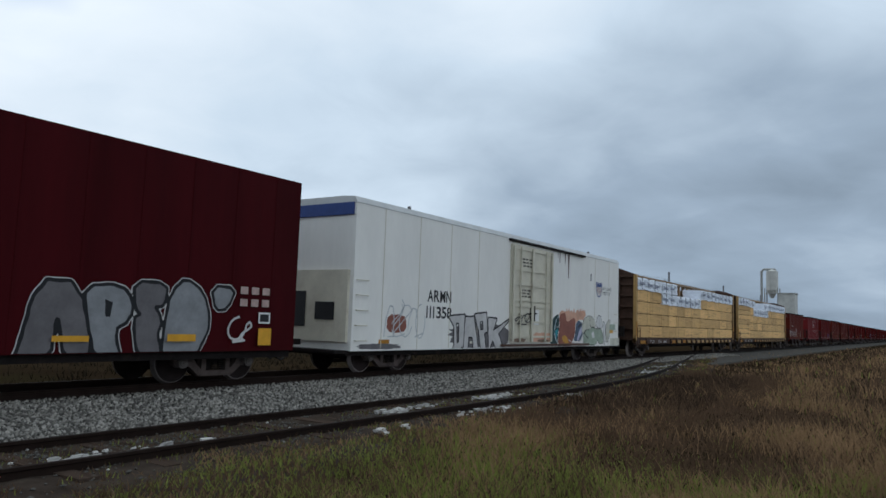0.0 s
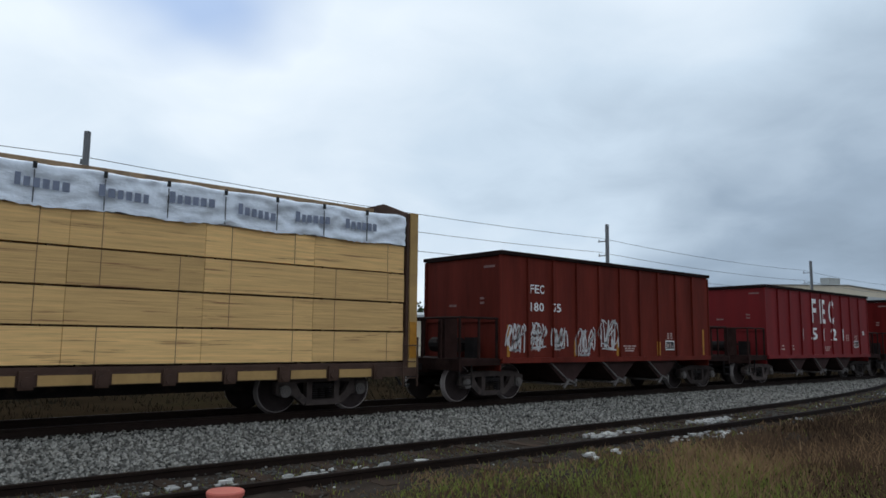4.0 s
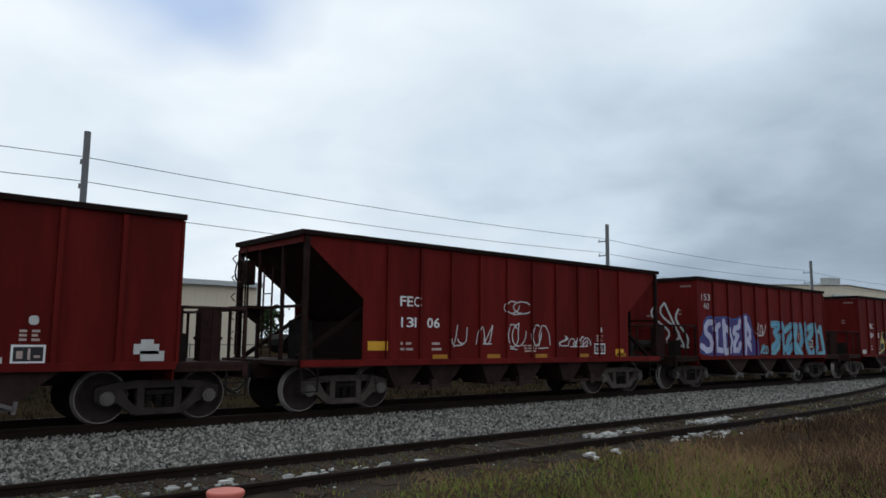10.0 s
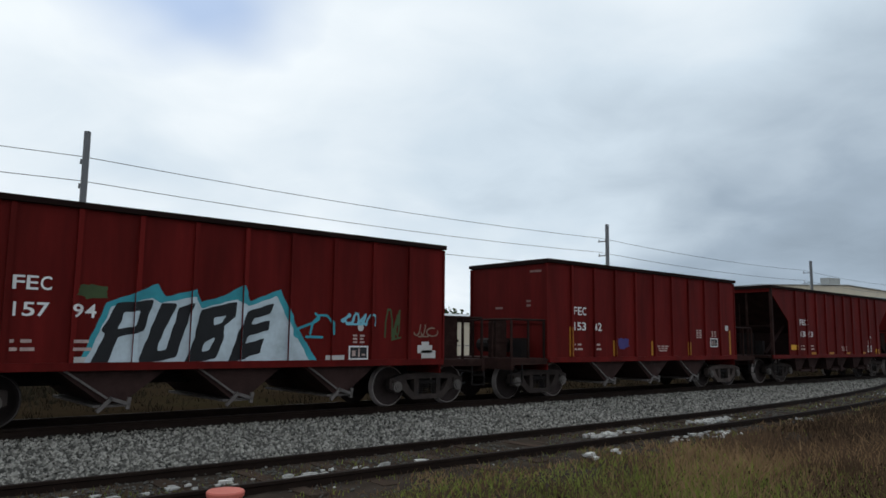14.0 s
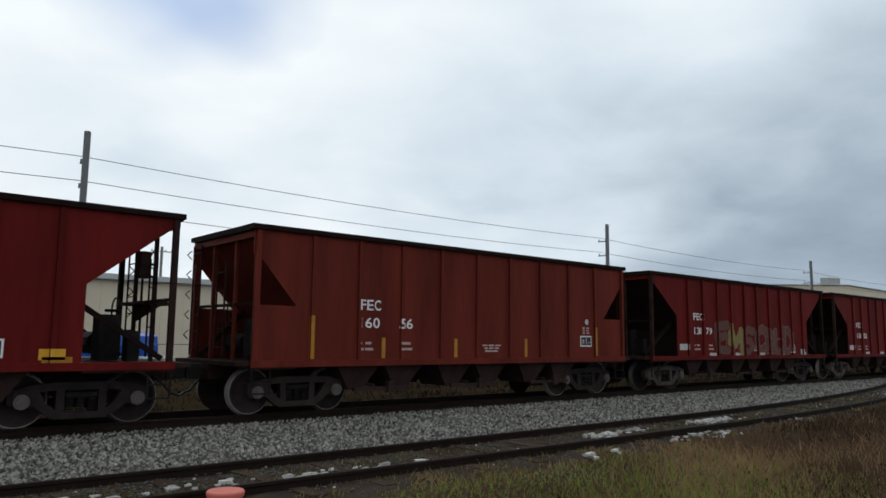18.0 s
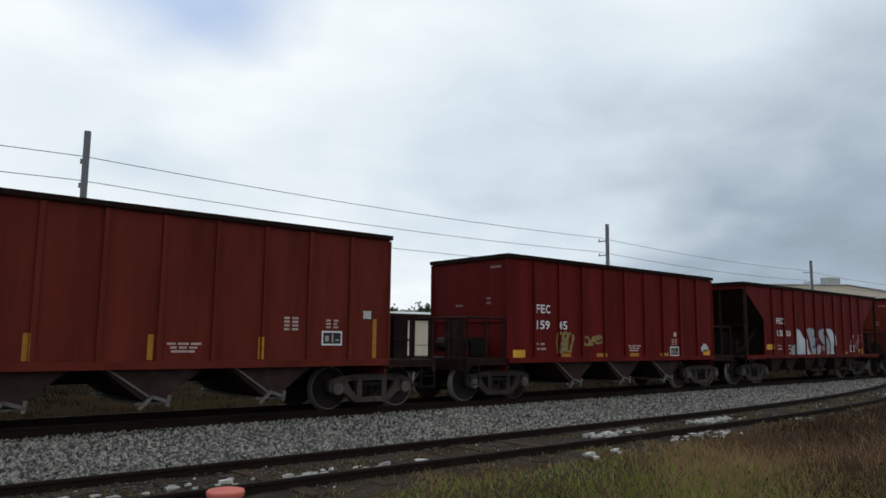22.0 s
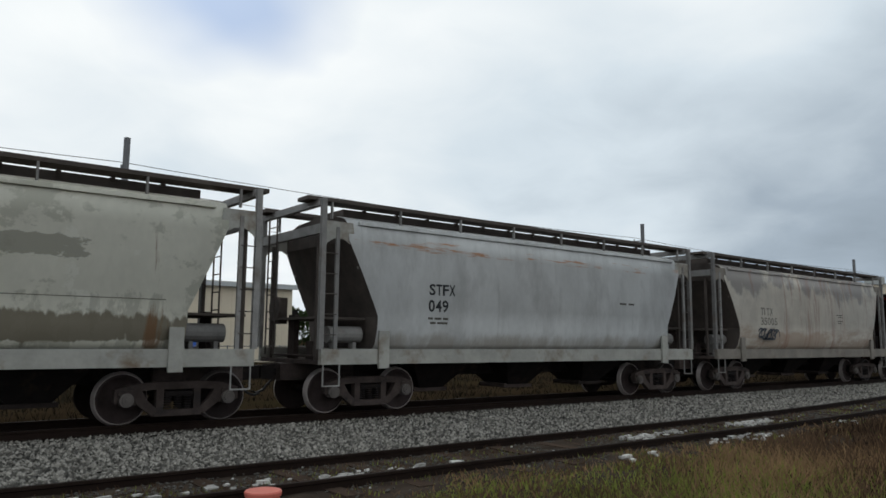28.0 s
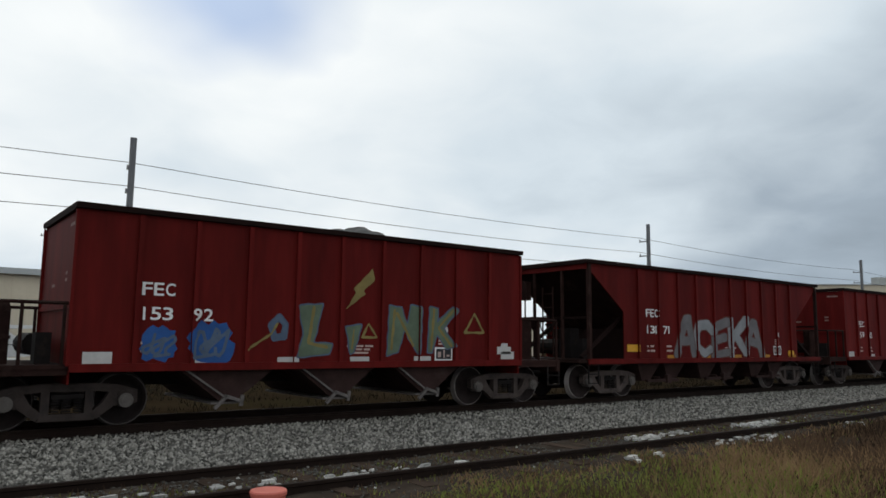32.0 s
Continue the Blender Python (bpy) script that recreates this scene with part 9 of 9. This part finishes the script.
grass("green_grass", 150000, 21, M_GGREEN, 0.16, 0.36, lambda x, y, p: np.clip(0.03 + (0.85 + 0.6 * p) * lush(x, y) + 0.1 * p, 0, 1), "patches of green grass by the siding")
grass("straw_grass", 180000, 22, M_GTAN, 0.22, 0.50, lambda x, y, p: np.clip(0.50 - 0.38 * lush(x, y) + 1.1 * p - np.clip((x - 11) / 16, 0, 0.46), 0.05, 1), "dry straw-coloured grass of the field")
grass("brown_grass", 180000, 23, M_GBROWN, 0.20, 0.46, lambda x, y, p: np.clip(0.50 - 0.30 * lush(x, y) - 0.9 * p, 0.05, 1), "dead brown grass of the field")


def weeds(name, n, seed, material, x0, x1, y0, y1, h, label):
    rnd = np.random.RandomState(seed)
    x, y = rnd.uniform(0, 1, n) ** (1.4 if x0 < 0 else 0.8) * (x1 - x0) + x0, rnd.uniform(y0, y1, n)
    keep = np.array([noise.noise((a * 0.7, b * 1.2, 7.0)) for a, b in zip(x, y)]) > -0.05
    x, y = x[keep], y[keep]
    m = len(x)
    y = y + (np.vectorize(bend)(x) if y1 < 12 else 0)
    hh, a = rnd.uniform(0.3, 1, m) * h, rnd.uniform(0, 6.28, m)
    d = np.stack([np.cos(a), np.sin(a), np.zeros(m)], 1)
    side = np.stack([np.ones(m), -0.5 * np.ones(m), np.zeros(m)], 1) * (0.004 + 0.0006 * np.hypot(x, y))[:, None]
    base = np.stack([x, y, np.full(m, -0.25 if y1 < 12 else -0.42)], 1)
    tip = base + d * (hh * 0.5)[:, None] + np.array([0, 0, 1]) * hh[:, None]
    v = np.stack([base - side, base + side, tip], 1).reshape(-1, 3)
    tagged(raw(name, v.tolist(), [(3 * i, 3 * i + 1, 3 * i + 2) for i in range(m)], material), label, "weeds", kind="stuff")


def near_field(name, n, seed, material, label):
    """The same grass, trodden short, round the spot where the camera stands."""
    rnd = np.random.RandomState(seed)
    r, a = 0.5 + 6.2 * rnd.uniform(0, 1, n) ** 0.6, rnd.uniform(0, 6.28, n)
    base = np.stack([r * np.cos(a), r * np.sin(a), np.full(n, -0.44)], 1)
    h, b = rnd.uniform(0.10, 0.26, n), rnd.uniform(0, 6.28, n)
    d = np.stack([np.cos(b), np.sin(b), np.zeros(n)], 1)
    side = np.stack([-np.sin(b), np.cos(b), np.zeros(n)], 1) * 0.006
    tip = base + d * (0.5 * h)[:, None] + np.array([0, 0, 1]) * h[:, None]
    v = np.stack([base - side, base + side, tip], 1).reshape(-1, 3)
    tagged(raw(name, v.tolist(), np.arange(3 * n).reshape(-1, 3).tolist(), material), label, "grass", kind="stuff")


near_field("trodden_straw_grass", 30000, 41, M_GTAN, "short straw-coloured grass of the field")
near_field("trodden_green_grass", 20000, 42, M_GGREEN, "short green grass of the field")
weeds("siding_weeds", 9000, 31, M_GGREEN, -2, 50, 6.5, 9.2, 0.10, "low weeds between the siding's rails")
weeds("dead_siding_weeds", 16000, 32, M_GBROWN, -2, 50, 6.4, 9.3, 0.12, "dead weeds between the siding's rails")
M_BRUSH = mat("dark_dead_brush", (0.045, 0.031, 0.022), 0.9, var=0.3, scale=1, fine=8, bump=0, island=0.25, gloss=0.03, leafy=0.4)
weeds("dead_brush", 6500, 35, M_BRUSH, 14.0, 27, 4.4, 7.1, 0.34, "tall dark dead brush along the siding")
weeds("straw_brush", 11000, 36, M_GBROWN, 11.0, 30, 3.6, 7.0, 0.34, "tall brown weeds along the siding")
weeds("far_verge_grass", 26000, 33, M_VERGE, -6, 60, 16.6, 34, 0.30, "rough dry grass beyond the main line")
weeds("far_verge_weeds", 7000, 34, M_BRUSH, -6, 60, 16.6, 34, 0.28, "dead brown weeds beyond the main line")

# ties, the many alike pieces last
bm = B(); box(bm, -0.115, 0.115, -1.3, 1.3, -0.34, -0.162)
TIE = mesh_of("tie", bm, M_TIE)
for i in range(150):
    ob = new("tie", TIE); ob.parent = main; ob.location = (-12 + 0.5 * i, YC, 0.0)
bm = B(); box(bm, -0.115, 0.115, -1.25, 1.25, -0.40, -0.258)
TIE2 = mesh_of("tie", bm, M_TIEOLD)
for i in range(90):
    x = -6 + 0.55 * i
    ob = new("tie", TIE2); ob.parent = side; ob.location = (x, 8.62 + bend(x), 0.042 + 0.020 * math.sin(9 * i)); ob.rotation_euler = (0, 0, 0.04 * math.sin(5 * i))
bm = B()
for i in range(1050):
    x = 63 + 0.5 * i
    box(bm, x - 0.115, x + 0.115, YC - 1.3, YC + 1.3, -0.34, -0.173)
tagged(part("distant_ties", bm, M_TIE, main), kind="stuff")


# ---------------------------------------------------------------- what moves
def motions():
    times = sorted([k * 1.0 for k in range(33)] + [28.5, 29.5])
    for car, u in CARS:
        walk(car, [(t, pose(u - travel(t), YC, 0)) for t in times])
        # wheels roll while the car is near; further off their turning cannot be told
        span = [k / FPS for k in range(0, 32 * FPS + 1) if -20 < u - run(k / FPS) < 42]
        for ax in [o for o in car.children if o.name.split(".")[0] == "axle"]:
            x, turn = ax.location.x, lambda t: math.degrees(-(run(t) - run(0)) / WHEEL_R) % 360
            rows = [(t, pose(x, 0, WHEEL_R, 0, turn(t), 0)) for t in span]
            first, last = (span[0], span[-1]) if span else (0, 32)
            if not rows:
                rows = [(0, pose(x, 0, WHEEL_R)), (32, pose(x, 0, WHEEL_R))]
            if rows[0][0] > 0:
                rows.insert(0, (0, rows[0][1]))
            if rows[-1][0] < 32:
                rows.append((32, rows[-1][1]))
            walk(ax, rows)


motions()
